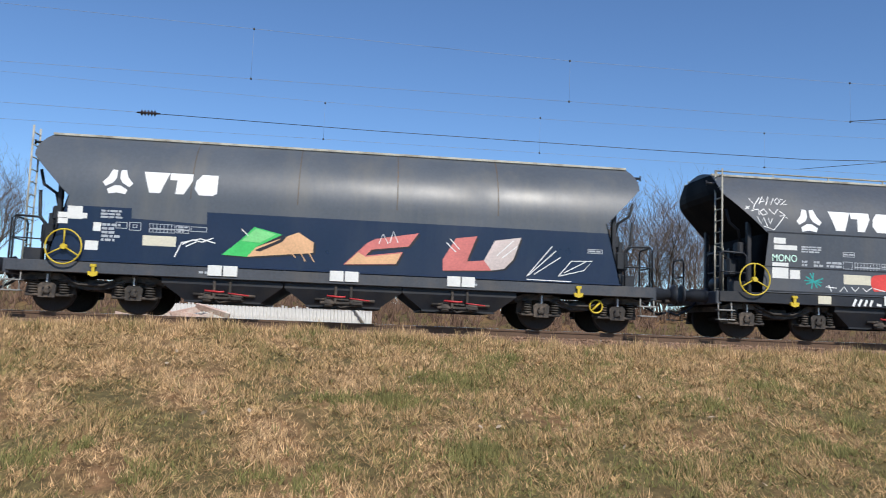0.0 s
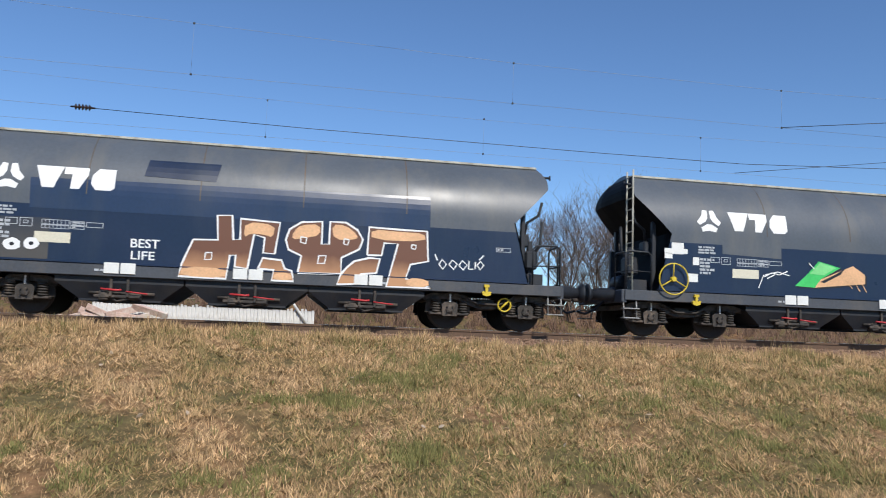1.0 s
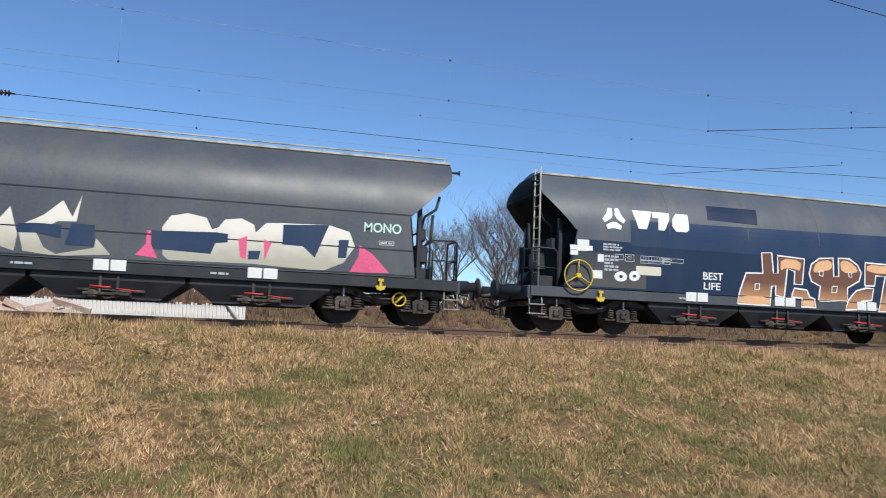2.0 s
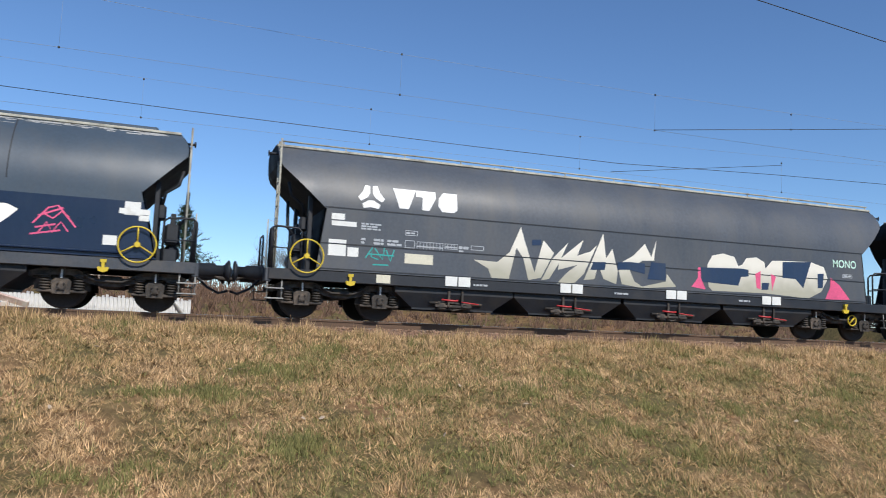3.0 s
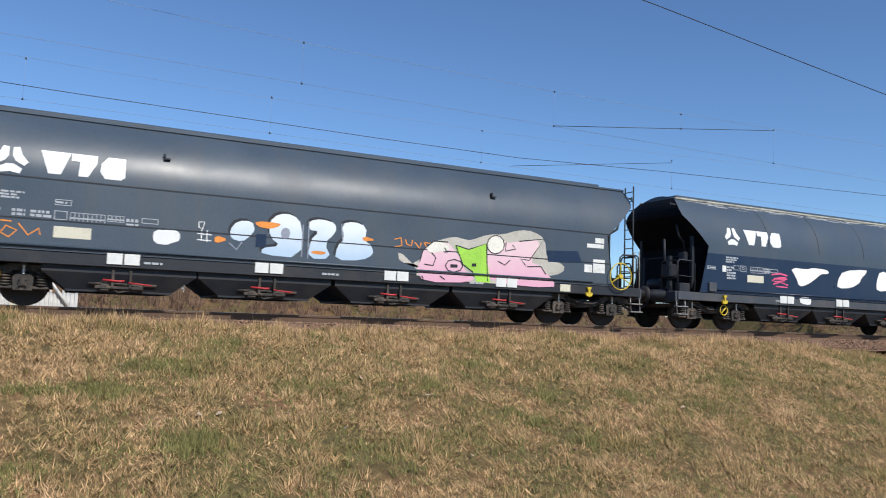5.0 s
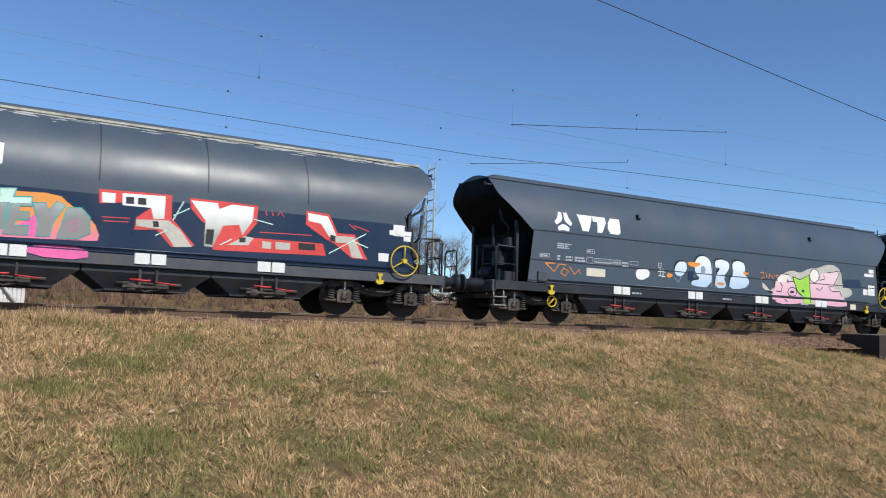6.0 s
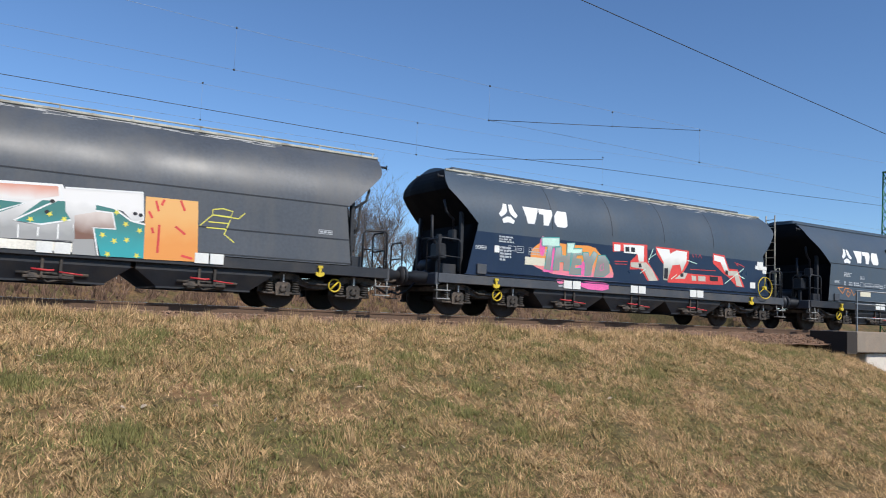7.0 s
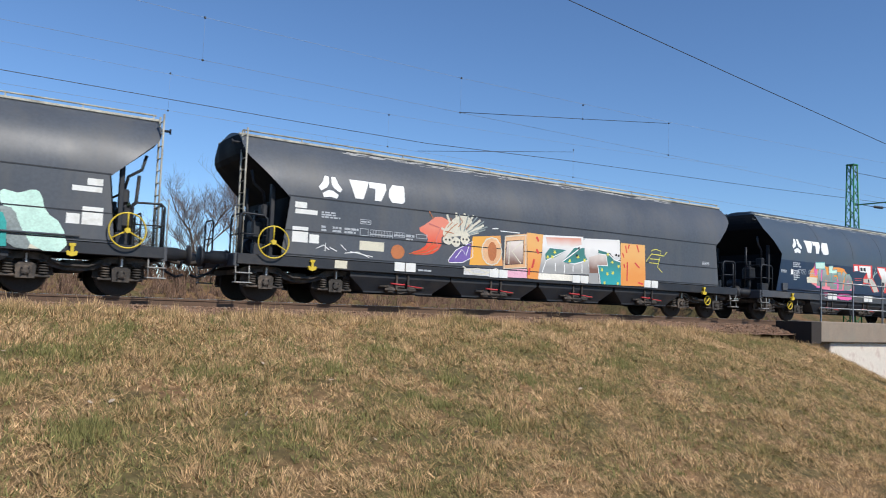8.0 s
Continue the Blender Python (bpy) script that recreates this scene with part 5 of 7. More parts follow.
decal(wagons[3][0], "graffiti_shape", [[(2.51, 1.29), (2.46, 1.87), (2.62, 2.13), (2.96, 2.21), (3.34, 2.14), (3.47, 1.9), (3.6, 1.95), (3.73, 2.13), (4.07, 2.18), (4.34, 2.06), (4.38, 1.89), (4.6, 2.12), (4.96, 2.14), (5.96, 2.17), (6.42, 2.05), (6.56, 1.73), (6.32, 1.35), (5.86, 1.14), (4.34, 1.21), (2.63, 1.19)]], FADE_CREAM, 1)
decal(wagons[3][0], "paint_patch", [[(2.25, 1.79), (3.56, 1.84), (3.81, 1.82), (3.81, 1.64), (3.56, 1.61), (3.47, 1.37), (2.3, 1.41)], [(4.96, 2.11), (5.96, 2.17), (5.68, 1.42), (5.41, 1.66), (4.96, 1.67)], [(6.19, 1.85), (6.42, 1.87), (6.37, 1.46), (6.19, 1.45)], [(4.25, 1.49), (4.51, 1.5), (4.47, 1.31), (4.25, 1.3)]], NAVY_LIGHT, 2)
decal(wagons[3][0], "graffiti_shape", [[(4.03, 1.72), (4.21, 1.81), (4.21, 1.31), (4.08, 1.34)], [(4.56, 1.76), (4.73, 1.68), (4.6, 1.29)]], SPRAY_PINK, 3)
decal(wagons[3][0], "graffiti_tag", stroke([(-6.86, 1.43), (-6.7, 1.69), (-6.73, 1.47), (-6.55, 1.41)], 0.03) + stroke([(-6.65, 1.67), (-6.46, 1.42), (-6.42, 1.69)], 0.03) + stroke([(-6.38, 1.65), (-6.27, 1.39), (-6.19, 1.66)], 0.03) + stroke([(-6.68, 1.29), (-6.31, 1.3)], 0.03) + stroke([(-6.82, 1.53), (-6.19, 1.52)], 0.03), SPRAY_TEAL, 2)

# three white flag shapes
decal(wagons[4][0], "graffiti_shape", [[(-2.47, 2.06), (-1.6, 2.04), (-1.49, 2.11), (-0.67, 2.08), (-0.66, 1.94), (-1.04, 1.93), (-1.28, 1.75), (-1.64, 1.56), (-2.05, 1.45), (-2.19, 1.75)]], SPRAY_BRIGHT, 1, soft=1)
decal(wagons[4][0], "graffiti_shape", [[(-0.25, 1.49), (-0.21, 1.79), (0.06, 2.1), (1.26, 2.21), (1.23, 2.08), (0.95, 1.89), (0.92, 1.76), (0.49, 1.55)]], SPRAY_BRIGHT, 1, soft=1)
decal(wagons[4][0], "graffiti_shape", [[(1.76, 1.47), (1.74, 1.82), (1.97, 2.24), (2.63, 2.06), (3.74, 2.02), (3.44, 1.69), (3.1, 1.45), (2.65, 1.59)]], SPRAY_BRIGHT, 1, soft=1)
decal(wagons[4][0], "graffiti_tag", stroke([(-3.28, 1.59), (-2.99, 1.7), (-2.64, 1.72)], 0.035) + stroke([(-3.24, 1.48), (-2.91, 1.56), (-2.55, 1.48)], 0.035) + stroke([(-3.18, 1.56), (-2.7, 1.62)], 0.035) + stroke([(3.91, 1.46), (4.45, 1.57)], 0.035) + stroke([(3.94, 1.68), (4.2, 2.01), (4.38, 2.07), (4.73, 1.65)], 0.035) + stroke([(4.03, 1.84), (4.48, 2.03)], 0.035) + stroke([(3.99, 1.6), (4.36, 1.69)], 0.035), SPRAY_PINK, 1)
decal(wagons[4][0], "graffiti_tag", stroke([(-3.3, 1.78), (-2.9, 1.83), (-2.6, 1.78)], 0.05) + stroke([(-3.2, 1.66), (-2.6, 1.67)], 0.05) + stroke([(-3.1, 1.42), (-2.6, 1.41)], 0.04) + stroke([(4.05, 1.5), (4.2, 1.72), (4.3, 1.52), (4.45, 1.74), (4.6, 1.55)], 0.03) + stroke([(4.1, 1.9), (4.3, 1.8), (4.45, 1.95), (4.6, 1.85)], 0.03), SPRAY_PINK, 2)
decal(wagons[4][0], "sill_tag", [[(-2.05, 1.1), (-1.93, 1.15), (-1.53, 1.14), (-1.49, 0.98), (-1.55, 0.89), (-2.01, 0.93)]], WHITE, 1, soft=1)

# pale blue and pink letters
decal(wagons[5][0], "graffiti_shadow", [[(-2.54, 1.86), (-2.38, 2.07), (-2.06, 2.09), (-1.99, 1.89), (-2.1, 1.74), (-2.26, 1.61), (-2.5, 1.66)], [(-1.69, 2.09), (-1.49, 2.31), (-1.14, 2.32), (-0.92, 2.11), (-0.92, 1.34), (-1.82, 1.36), (-1.81, 1.52), (-1.4, 1.58), (-1.65, 1.77)], [(-0.77, 2.21), (-0.47, 2.28), (-0.12, 2.2), (-0.12, 1.98), (-0.38, 1.73), (-0.2, 1.37), (-0.76, 1.34), (-0.72, 1.77), (-0.51, 1.99), (-0.77, 2.0)], [(0.01, 2.21), (0.32, 2.29), (0.64, 2.19), (0.61, 1.85), (0.77, 1.76), (0.85, 1.55), (0.55, 1.38), (-0.12, 1.35), (-0.07, 1.68), (0.1, 1.85)]], SPRAY_BLACK, 1, soft=1)
decal(wagons[5][0], "graffiti_letter", [[(-2.49, 1.81), (-2.33, 2.02), (-2.01, 2.04), (-1.94, 1.84), (-2.05, 1.69), (-2.21, 1.56), (-2.45, 1.61)], [(-1.64, 2.04), (-1.44, 2.26), (-1.09, 2.27), (-0.87, 2.06), (-0.87, 1.29), (-1.77, 1.31), (-1.76, 1.47), (-1.35, 1.53), (-1.6, 1.72)], [(-0.72, 2.16), (-0.42, 2.23), (-0.07, 2.15), (-0.07, 1.93), (-0.33, 1.68), (-0.15, 1.32), (-0.71, 1.29), (-0.67, 1.72), (-0.46, 1.94), (-0.72, 1.95)], [(0.06, 2.16), (0.37, 2.24), (0.69, 2.14), (0.66, 1.8), (0.82, 1.71), (0.9, 1.5), (0.6, 1.33), (-0.07, 1.3), (-0.02, 1.63), (0.15, 1.8)]], FADE_ICE, 2, soft=1)
decal(wagons[5][0], "graffiti_shadow", [[(-1.14, 1.84), (-1.17, 1.74), (-1.25, 1.7), (-1.33, 1.73), (-1.36, 1.82), (-1.33, 1.92), (-1.25, 1.96), (-1.18, 1.93)]], SPRAY_GREYED, 3)
decal(wagons[5][0], "paint_patch", [[(-1.91, 1.76), (-1.68, 1.77), (-1.68, 1.48), (-1.91, 1.47)], [(5.79, 1.94), (6.79, 1.99), (6.95, 1.69), (5.84, 1.64)]], NAVY, 3)
decal(wagons[5][0], "graffiti_stroke", [[(-1.95, 2.05), (-1.44, 2.05), (-1.35, 2.0), (-1.6, 1.89), (-1.91, 1.93)], [(0.6, 1.92), (0.96, 1.84), (0.6, 1.78)], [(-0.63, 1.48), (-0.28, 1.48), (-0.33, 1.4), (-0.63, 1.41)], [(-2.8, 1.67), (-2.49, 1.59), (-2.8, 1.47)]], SPRAY_ORANGE, 3, soft=1)
decal(wagons[5][0], "graffiti_tag", stroke([(1.42, 1.9), (1.58, 1.95), (1.61, 1.76), (1.42, 1.72)], 0.03) + stroke([(1.7, 1.92), (1.74, 1.8), (1.86, 1.77), (1.89, 1.92)], 0.03) + stroke([(1.95, 1.87), (2.09, 1.72), (2.12, 1.87)], 0.03) + stroke([(2.2, 1.88), (2.31, 1.71), (2.41, 1.87), (2.2, 1.88)], 0.03), SPRAY_ORANGE, 2)
decal(wagons[5][0], "graffiti_outline", stroke([(-2.21, 1.56), (-2.32, 1.38), (-2.49, 1.52)], 0.025) + stroke([(-0.72, 2.16), (-0.71, 1.29)], 0.025) + stroke([(0.06, 2.16), (0.11, 1.76)], 0.025) + stroke([(-0.85, 2.06), (-0.86, 1.32)], 0.025), SPRAY_GREYED, 3)
decal(wagons[5][0], "graffiti_backing", [[(1.51, 1.66), (1.56, 1.35), (2.03, 1.34), (2.41, 1.9), (3.0, 2.1), (3.29, 2.05), (3.49, 2.03), (4.0, 2.23), (4.41, 2.25), (4.94, 2.42), (5.36, 2.42), (5.74, 2.24), (5.79, 1.7), (6.39, 1.6), (6.33, 1.36), (5.67, 1.22), (5.78, 0.96), (2.03, 1.0), (2.03, 1.25)]], SPRAY_BEIGE, 1, soft=1)
decal(wagons[5][0], "graffiti_letter", [[(2.1, 1.44), (2.22, 1.76), (2.51, 1.96), (2.85, 1.94), (3.04, 1.75), (3.29, 1.5), (3.34, 1.25), (3.59, 1.19), (3.59, 0.97), (2.22, 0.91), (2.03, 1.19)], [(4.0, 1.74), (4.05, 2.1), (4.31, 2.25), (4.53, 2.03), (4.93, 2.12), (5.68, 2.23), (5.25, 1.6), (5.62, 1.52), (5.83, 1.3), (6.05, 1.14), (6.05, 0.94), (4.09, 0.99), (3.99, 1.41)]], FADE_ROSE, 2, soft=1)
decal(wagons[5][0], "graffiti_letter", [[(3.04, 1.88), (3.44, 1.8), (3.69, 1.88), (3.95, 1.99), (3.99, 1.54), (4.09, 0.99), (3.69, 1.0), (3.59, 1.23), (3.29, 1.41)]], SPRAY_LIME, 3)
decal(wagons[5][0], "graffiti_shade", [[(4.48, 1.99), (4.45, 1.87), (4.35, 1.78), (4.22, 1.74), (4.09, 1.77), (4.0, 1.85), (3.97, 1.96), (4.0, 2.08), (4.1, 2.18), (4.23, 2.22), (4.35, 2.19), (4.45, 2.11)], [(2.27, 1.8), (2.51, 1.93), (2.82, 1.91), (2.95, 1.77), (2.6, 1.66), (2.31, 1.64)]], SPRAY_IVORY, 3, soft=1)
decal(wagons[5][0], "graffiti_outline", stroke([(2.1, 1.41), (2.18, 1.7), (2.47, 1.94), (2.85, 1.94)], 0.028) + stroke([(2.41, 1.65), (2.53, 1.53), (2.46, 1.33), (2.22, 1.35)], 0.028) + stroke([(2.76, 1.79), (2.85, 1.67), (2.76, 1.67)], 0.028) + stroke([(3.29, 1.37), (3.22, 1.26), (3.04, 1.2), (2.87, 1.24), (2.8, 1.35), (2.87, 1.47), (3.04, 1.52), (3.22, 1.48), (3.29, 1.37)], 0.028) + stroke([(4.53, 2.06), (4.51, 1.83), (4.83, 1.91), (4.72, 2.01)], 0.028) + stroke([(4.93, 2.12), (5.71, 2.24), (5.25, 1.64), (4.98, 1.66), (5.14, 1.5)], 0.028) + stroke([(5.19, 1.47), (5.62, 1.5), (5.78, 1.3)], 0.028) + stroke([(3.07, 1.88), (3.29, 1.41), (3.59, 1.23)], 0.028) + stroke([(3.07, 1.88), (3.44, 1.8), (3.95, 1.98), (4.01, 1.02)], 0.028) + stroke([(2.17, 1.07), (2.22, 0.93)], 0.028) + stroke([(2.8, 1.0), (2.65, 1.09)], 0.028) + stroke([(4.48, 1.99), (4.45, 1.87), (4.35, 1.78), (4.22, 1.74), (4.09, 1.77), (4.0, 1.85), (3.97, 1.96), (4.0, 2.08), (4.1, 2.18), (4.23, 2.22), (4.35, 2.19), (4.45, 2.11), (4.48, 1.99)], 0.028) + stroke([(4.3, 1.56), (4.51, 1.47), (4.67, 1.61)], 0.028), SPRAY_BLACK, 4)
decal(wagons[5][0], "graffiti_dot", [[(3.54, 1.45), (3.67, 1.46), (3.67, 1.38), (3.54, 1.37)], [(2.94, 1.39), (3.14, 1.4), (3.14, 1.32), (2.94, 1.31)]], SPRAY_BLACK, 4)
decal(wagons[5][0], "graffiti_tag", stroke([(-3.15, 1.92), (-3.03, 1.93), (-3.06, 1.78), (-3.14, 1.8), (-3.15, 1.92)], 0.02) + stroke([(-3.17, 1.67), (-2.87, 1.66)], 0.02) + stroke([(-3.08, 1.77), (-3.08, 1.52)], 0.02) + stroke([(-2.97, 1.76), (-2.96, 1.5)], 0.02) + stroke([(-3.16, 1.54), (-2.87, 1.53)], 0.02), WHITE, 2)
decal(wagons[5][0], "graffiti_tag", stroke([(-7.39, 1.64), (-7.08, 1.42), (-6.91, 1.64), (-6.67, 1.63)], 0.03) + stroke([(-6.85, 1.4), (-6.7, 1.32), (-6.57, 1.46), (-6.76, 1.54), (-6.85, 1.4)], 0.03) + stroke([(-6.55, 1.6), (-6.37, 1.38), (-6.19, 1.53), (-6.16, 1.4)], 0.03) + stroke([(-7.37, 1.64), (-7.05, 1.65)], 0.03), SPRAY_ORANGE, 2)
decal(wagons[5][0], "sill_tag", [[(-4.07, 1.61), (-3.97, 1.69), (-3.86, 1.68), (-3.73, 1.71), (-3.53, 1.68), (-3.51, 1.49), (-3.66, 1.43), (-3.79, 1.37), (-4.04, 1.4)]], WHITE, 2, soft=1)

# orange and teal lettered piece, red block piece
decal(wagons[6][0], "graffiti_cloud", [[(-4.15, 1.53), (-4.15, 1.91), (-3.95, 2.06), (-3.71, 2.21), (-2.73, 2.17), (-1.82, 2.21), (-1.6, 2), (-1.16, 1.75), (-0.98, 1.33), (-1.25, 1.3), (-3.17, 1.25), (-3.85, 1.4)]], FADE_CLOUD, 1, soft=1)
decal(wagons[6][0], "graffiti_cloud", [[(-3.79, 1.32), (-3.54, 1.42), (-3.43, 2.02), (-3.22, 2.04), (-3.23, 1.33)], [(-3.87, 1.84), (-3.81, 2.34), (-3.62, 2.31), (-3.68, 1.73)], [(-2.55, 1.5), (-2.35, 1.61), (-1.97, 2.01), (-1.89, 1.55), (-1.98, 1.36), (-2.44, 1.3)], [(-2.33, 1.16), (-1.21, 1.18), (-1.2, 0.9), (-2.27, 0.93)]], SPRAY_HOTPINK, 2, soft=1)
decal(wagons[6][0], "graffiti_cloud", [[(-3.22, 1.18), (-2.88, 1.19), (-2.92, 1.04), (-3.16, 1.02)], [(-2.18, 1.16), (-1.87, 1.15), (-1.91, 0.94), (-2.06, 0.96)]], FADE_CLOUD, 1, soft=1)
decal(wagons[6][0], "graffiti_letter", [[(-3.78, 2.3), (-3.14, 2.34), (-3.12, 2.07), (-3.39, 2.04), (-3.45, 1.39), (-3.66, 1.41), (-3.55, 2.05), (-3.77, 2.05)]], FADE_LETTER, 3)
decal(wagons[6][0], "graffiti_outline", stroke([(-3.78, 2.3), (-3.14, 2.34), (-3.12, 2.07), (-3.39, 2.04), (-3.45, 1.39), (-3.66, 1.41), (-3.55, 2.05), (-3.77, 2.05), (-3.78, 2.3)], 0.022), SPRAY_TEAL, 4)
decal(wagons[6][0], "graffiti_letter", [[(-3.27, 2.08), (-3.07, 2.09), (-3.04, 1.83), (-2.86, 1.84), (-2.86, 2.21), (-2.56, 2.24), (-2.74, 1.42), (-2.96, 1.42), (-2.95, 1.65), (-3.12, 1.66), (-3.13, 1.41), (-3.35, 1.39)]], FADE_LETTER, 3)
decal(wagons[6][0], "graffiti_outline", stroke([(-3.27, 2.08), (-3.07, 2.09), (-3.04, 1.83), (-2.86, 1.84), (-2.86, 2.21), (-2.56, 2.24), (-2.74, 1.42), (-2.96, 1.42), (-2.95, 1.65), (-3.12, 1.66), (-3.13, 1.41), (-3.35, 1.39), (-3.27, 2.08)], 0.022), SPRAY_TEAL, 4)
decal(wagons[6][0], "graffiti_letter", [[(-2.68, 2.06), (-2.28, 2.1), (-2.27, 1.91), (-2.49, 1.89), (-2.49, 1.78), (-2.31, 1.79), (-2.3, 1.63), (-2.53, 1.62), (-2.55, 1.5), (-2.3, 1.52), (-2.31, 1.33), (-2.74, 1.32)]], FADE_LETTER, 3)
decal(wagons[6][0], "graffiti_outline", stroke([(-2.68, 2.06), (-2.28, 2.1), (-2.27, 1.91), (-2.49, 1.89), (-2.49, 1.78), (-2.31, 1.79), (-2.3, 1.63), (-2.53, 1.62), (-2.55, 1.5), (-2.3, 1.52), (-2.31, 1.33), (-2.74, 1.32), (-2.68, 2.06)], 0.022), SPRAY_TEAL, 4)
decal(wagons[6][0], "graffiti_letter", [[(-2.27, 1.98), (-2.04, 2), (-1.98, 1.85), (-1.84, 2.05), (-1.68, 1.99), (-1.89, 1.6), (-1.93, 1.34), (-2.16, 1.32), (-2.15, 1.62)]], FADE_LETTER, 3)
decal(wagons[6][0], "graffiti_outline", stroke([(-2.27, 1.98), (-2.04, 2), (-1.98, 1.85), (-1.84, 2.05), (-1.68, 1.99), (-1.89, 1.6), (-1.93, 1.34), (-2.16, 1.32), (-2.15, 1.62), (-2.27, 1.98)], 0.022), SPRAY_TEAL, 4)
decal(wagons[6][0], "graffiti_letter", [[(-1.65, 1.94), (-1.39, 1.97), (-1.22, 1.79), (-1.2, 1.46), (-1.41, 1.33), (-1.8, 1.3)]], FADE_LETTER, 3)
decal(wagons[6][0], "graffiti_outline", stroke([(-1.65, 1.94), (-1.39, 1.97), (-1.22, 1.79), (-1.2, 1.46), (-1.41, 1.33), (-1.8, 1.3), (-1.65, 1.94)], 0.022), SPRAY_TEAL, 4)
decal(wagons[6][0], "graffiti_shade", [[(-3.76, 2.28), (-3.16, 2.31), (-3.15, 2.09), (-3.74, 2.08)], [(-2.84, 2.19), (-2.59, 2.21), (-2.65, 1.95), (-2.84, 1.93)], [(-2.65, 2.04), (-2.3, 2.07), (-2.3, 1.96), (-2.66, 1.93)]], SPRAY_MINT, 5)
decal(wagons[6][0], "graffiti_outline", stroke([(-1.58, 1.62), (-1.45, 1.72), (-1.43, 1.54), (-1.56, 1.48), (-1.58, 1.62)], 0.022), SPRAY_HOTPINK, 5)
decal(wagons[6][0], "graffiti_letter", [[(-1.09, 2.39), (0.35, 2.42), (0.37, 1.93), (0.89, 1.37), (0.4, 1.31), (0.08, 1.65), (-0.36, 1.61), (-0.34, 1.87), (-0.06, 2.1), (-0.68, 2.15), (-1.07, 2.09)], [(0.72, 2.4), (1.54, 2.4), (2.23, 2.38), (2.21, 1.97), (1.96, 1.65), (3.81, 1.65), (3.89, 1.37), (1.27, 1.31), (1.31, 1.74), (0.99, 1.93), (0.76, 2.17)], [(3.36, 2.39), (3.93, 2.36), (4.16, 1.93), (4.6, 1.93), (4.96, 1.35), (4.55, 1.36), (4.1, 1.67), (3.88, 1.76), (3.37, 2.06)]], SPRAY_RED, 1)
decal(wagons[6][0], "graffiti_letter", [[(-0.64, 2.35), (0.22, 2.38), (0.22, 1.89), (0.01, 1.87), (-0.06, 2.1), (-0.62, 2.1)], [(-1.03, 2.33), (-0.77, 2.33), (-0.77, 2.13), (-1.02, 2.12)], [(0.75, 2.35), (1.32, 2.35), (1.36, 2.22), (1.64, 2.35), (2.13, 2.34), (2.11, 2.02), (1.9, 1.68), (1.82, 1.91), (1.47, 1.86), (1.26, 1.37), (1.08, 1.38), (1.08, 1.93)], [(3.4, 2.34), (3.9, 2.3), (4.13, 1.87), (3.95, 1.82), (3.73, 2.12), (3.43, 2.15)]], FADE_BLOCK, 2)
decal(wagons[6][0], "graffiti_shade", [[(-0.34, 1.83), (0.31, 1.87), (0.57, 1.68), (0.83, 1.34), (0.46, 1.31), (0.2, 1.66), (-0.33, 1.69)], [(4.09, 1.86), (4.57, 1.87), (4.84, 1.37), (4.55, 1.38), (4.43, 1.72), (4.13, 1.7)], [(2.36, 1.59), (2.56, 1.59), (2.57, 1.43), (2.37, 1.43)], [(2.66, 1.6), (3.01, 1.6), (3.01, 1.44), (2.67, 1.43)], [(1.96, 1.67), (2.16, 1.65), (2.04, 1.47), (1.58, 1.44)]], SPRAY_BEIGE, 3)
decal(wagons[6][0], "graffiti_detail", [[(-0.57, 2.28), (-0.41, 2.29), (-0.4, 2.15), (-0.56, 2.14)], [(-0.33, 2.29), (-0.17, 2.29), (-0.16, 2.15), (-0.33, 2.15)], [(1.11, 1.75), (1.28, 1.76), (1.26, 1.42), (1.1, 1.43)], [(3.21, 1.62), (3.61, 1.62), (3.62, 1.48), (3.22, 1.47)], [(-0.01, 1.82), (0.1, 1.83), (0.13, 1.71), (0.01, 1.7)], [(1.83, 1.63), (1.98, 1.64), (1.98, 1.53), (1.84, 1.52)], [(3.98, 1.87), (4.11, 1.86), (4.1, 1.72), (3.98, 1.74)]], SPRAY_BLACK, 3)
decal(wagons[6][0], "graffiti_tag", stroke([(0.4, 1.88), (0.6, 2.31)], 0.022) + stroke([(0.4, 1.98), (0.73, 2.17)], 0.022) + stroke([(2.14, 2.07), (2.58, 1.99)], 0.022) + stroke([(3.96, 1.43), (4.9, 1.98)], 0.022) + stroke([(4.53, 1.78), (4.95, 1.64)], 0.022) + stroke([(0.06, 1.52), (0.29, 1.66)], 0.022) + stroke([(1.42, 1.43), (1.67, 1.58)], 0.022), SPRAY_MINT, 4)
decal(wagons[6][0], "graffiti_tag", stroke([(-1, 1.82), (-0.46, 1.84)], 0.02) + stroke([(-0.97, 1.74), (-0.48, 1.76)], 0.02) + stroke([(2.29, 1.79), (3.52, 1.82)], 0.02) + stroke([(4.45, 2.17), (4.64, 2.05)], 0.02) + stroke([(4.56, 2.15), (4.97, 2.04)], 0.02) + stroke([(2.4, 2.28), (2.44, 2.18)], 0.02) + stroke([(2.54, 2.3), (2.58, 2.19)], 0.02) + stroke([(2.68, 2.2), (2.75, 2.31), (2.83, 2.19)], 0.02), SPRAY_RED, 1)

# red flame shape, orange panels, silver and teal letters
def star(x, z, r=0.07):
    """A small five-pointed star."""
    return [(x + (r if k % 2 else r * 0.45) * math.cos(k * math.pi / 5 + 0.3), z + (r if k % 2 else r * 0.45) * math.sin(k * math.pi / 5 + 0.3)) for k in range(10)]


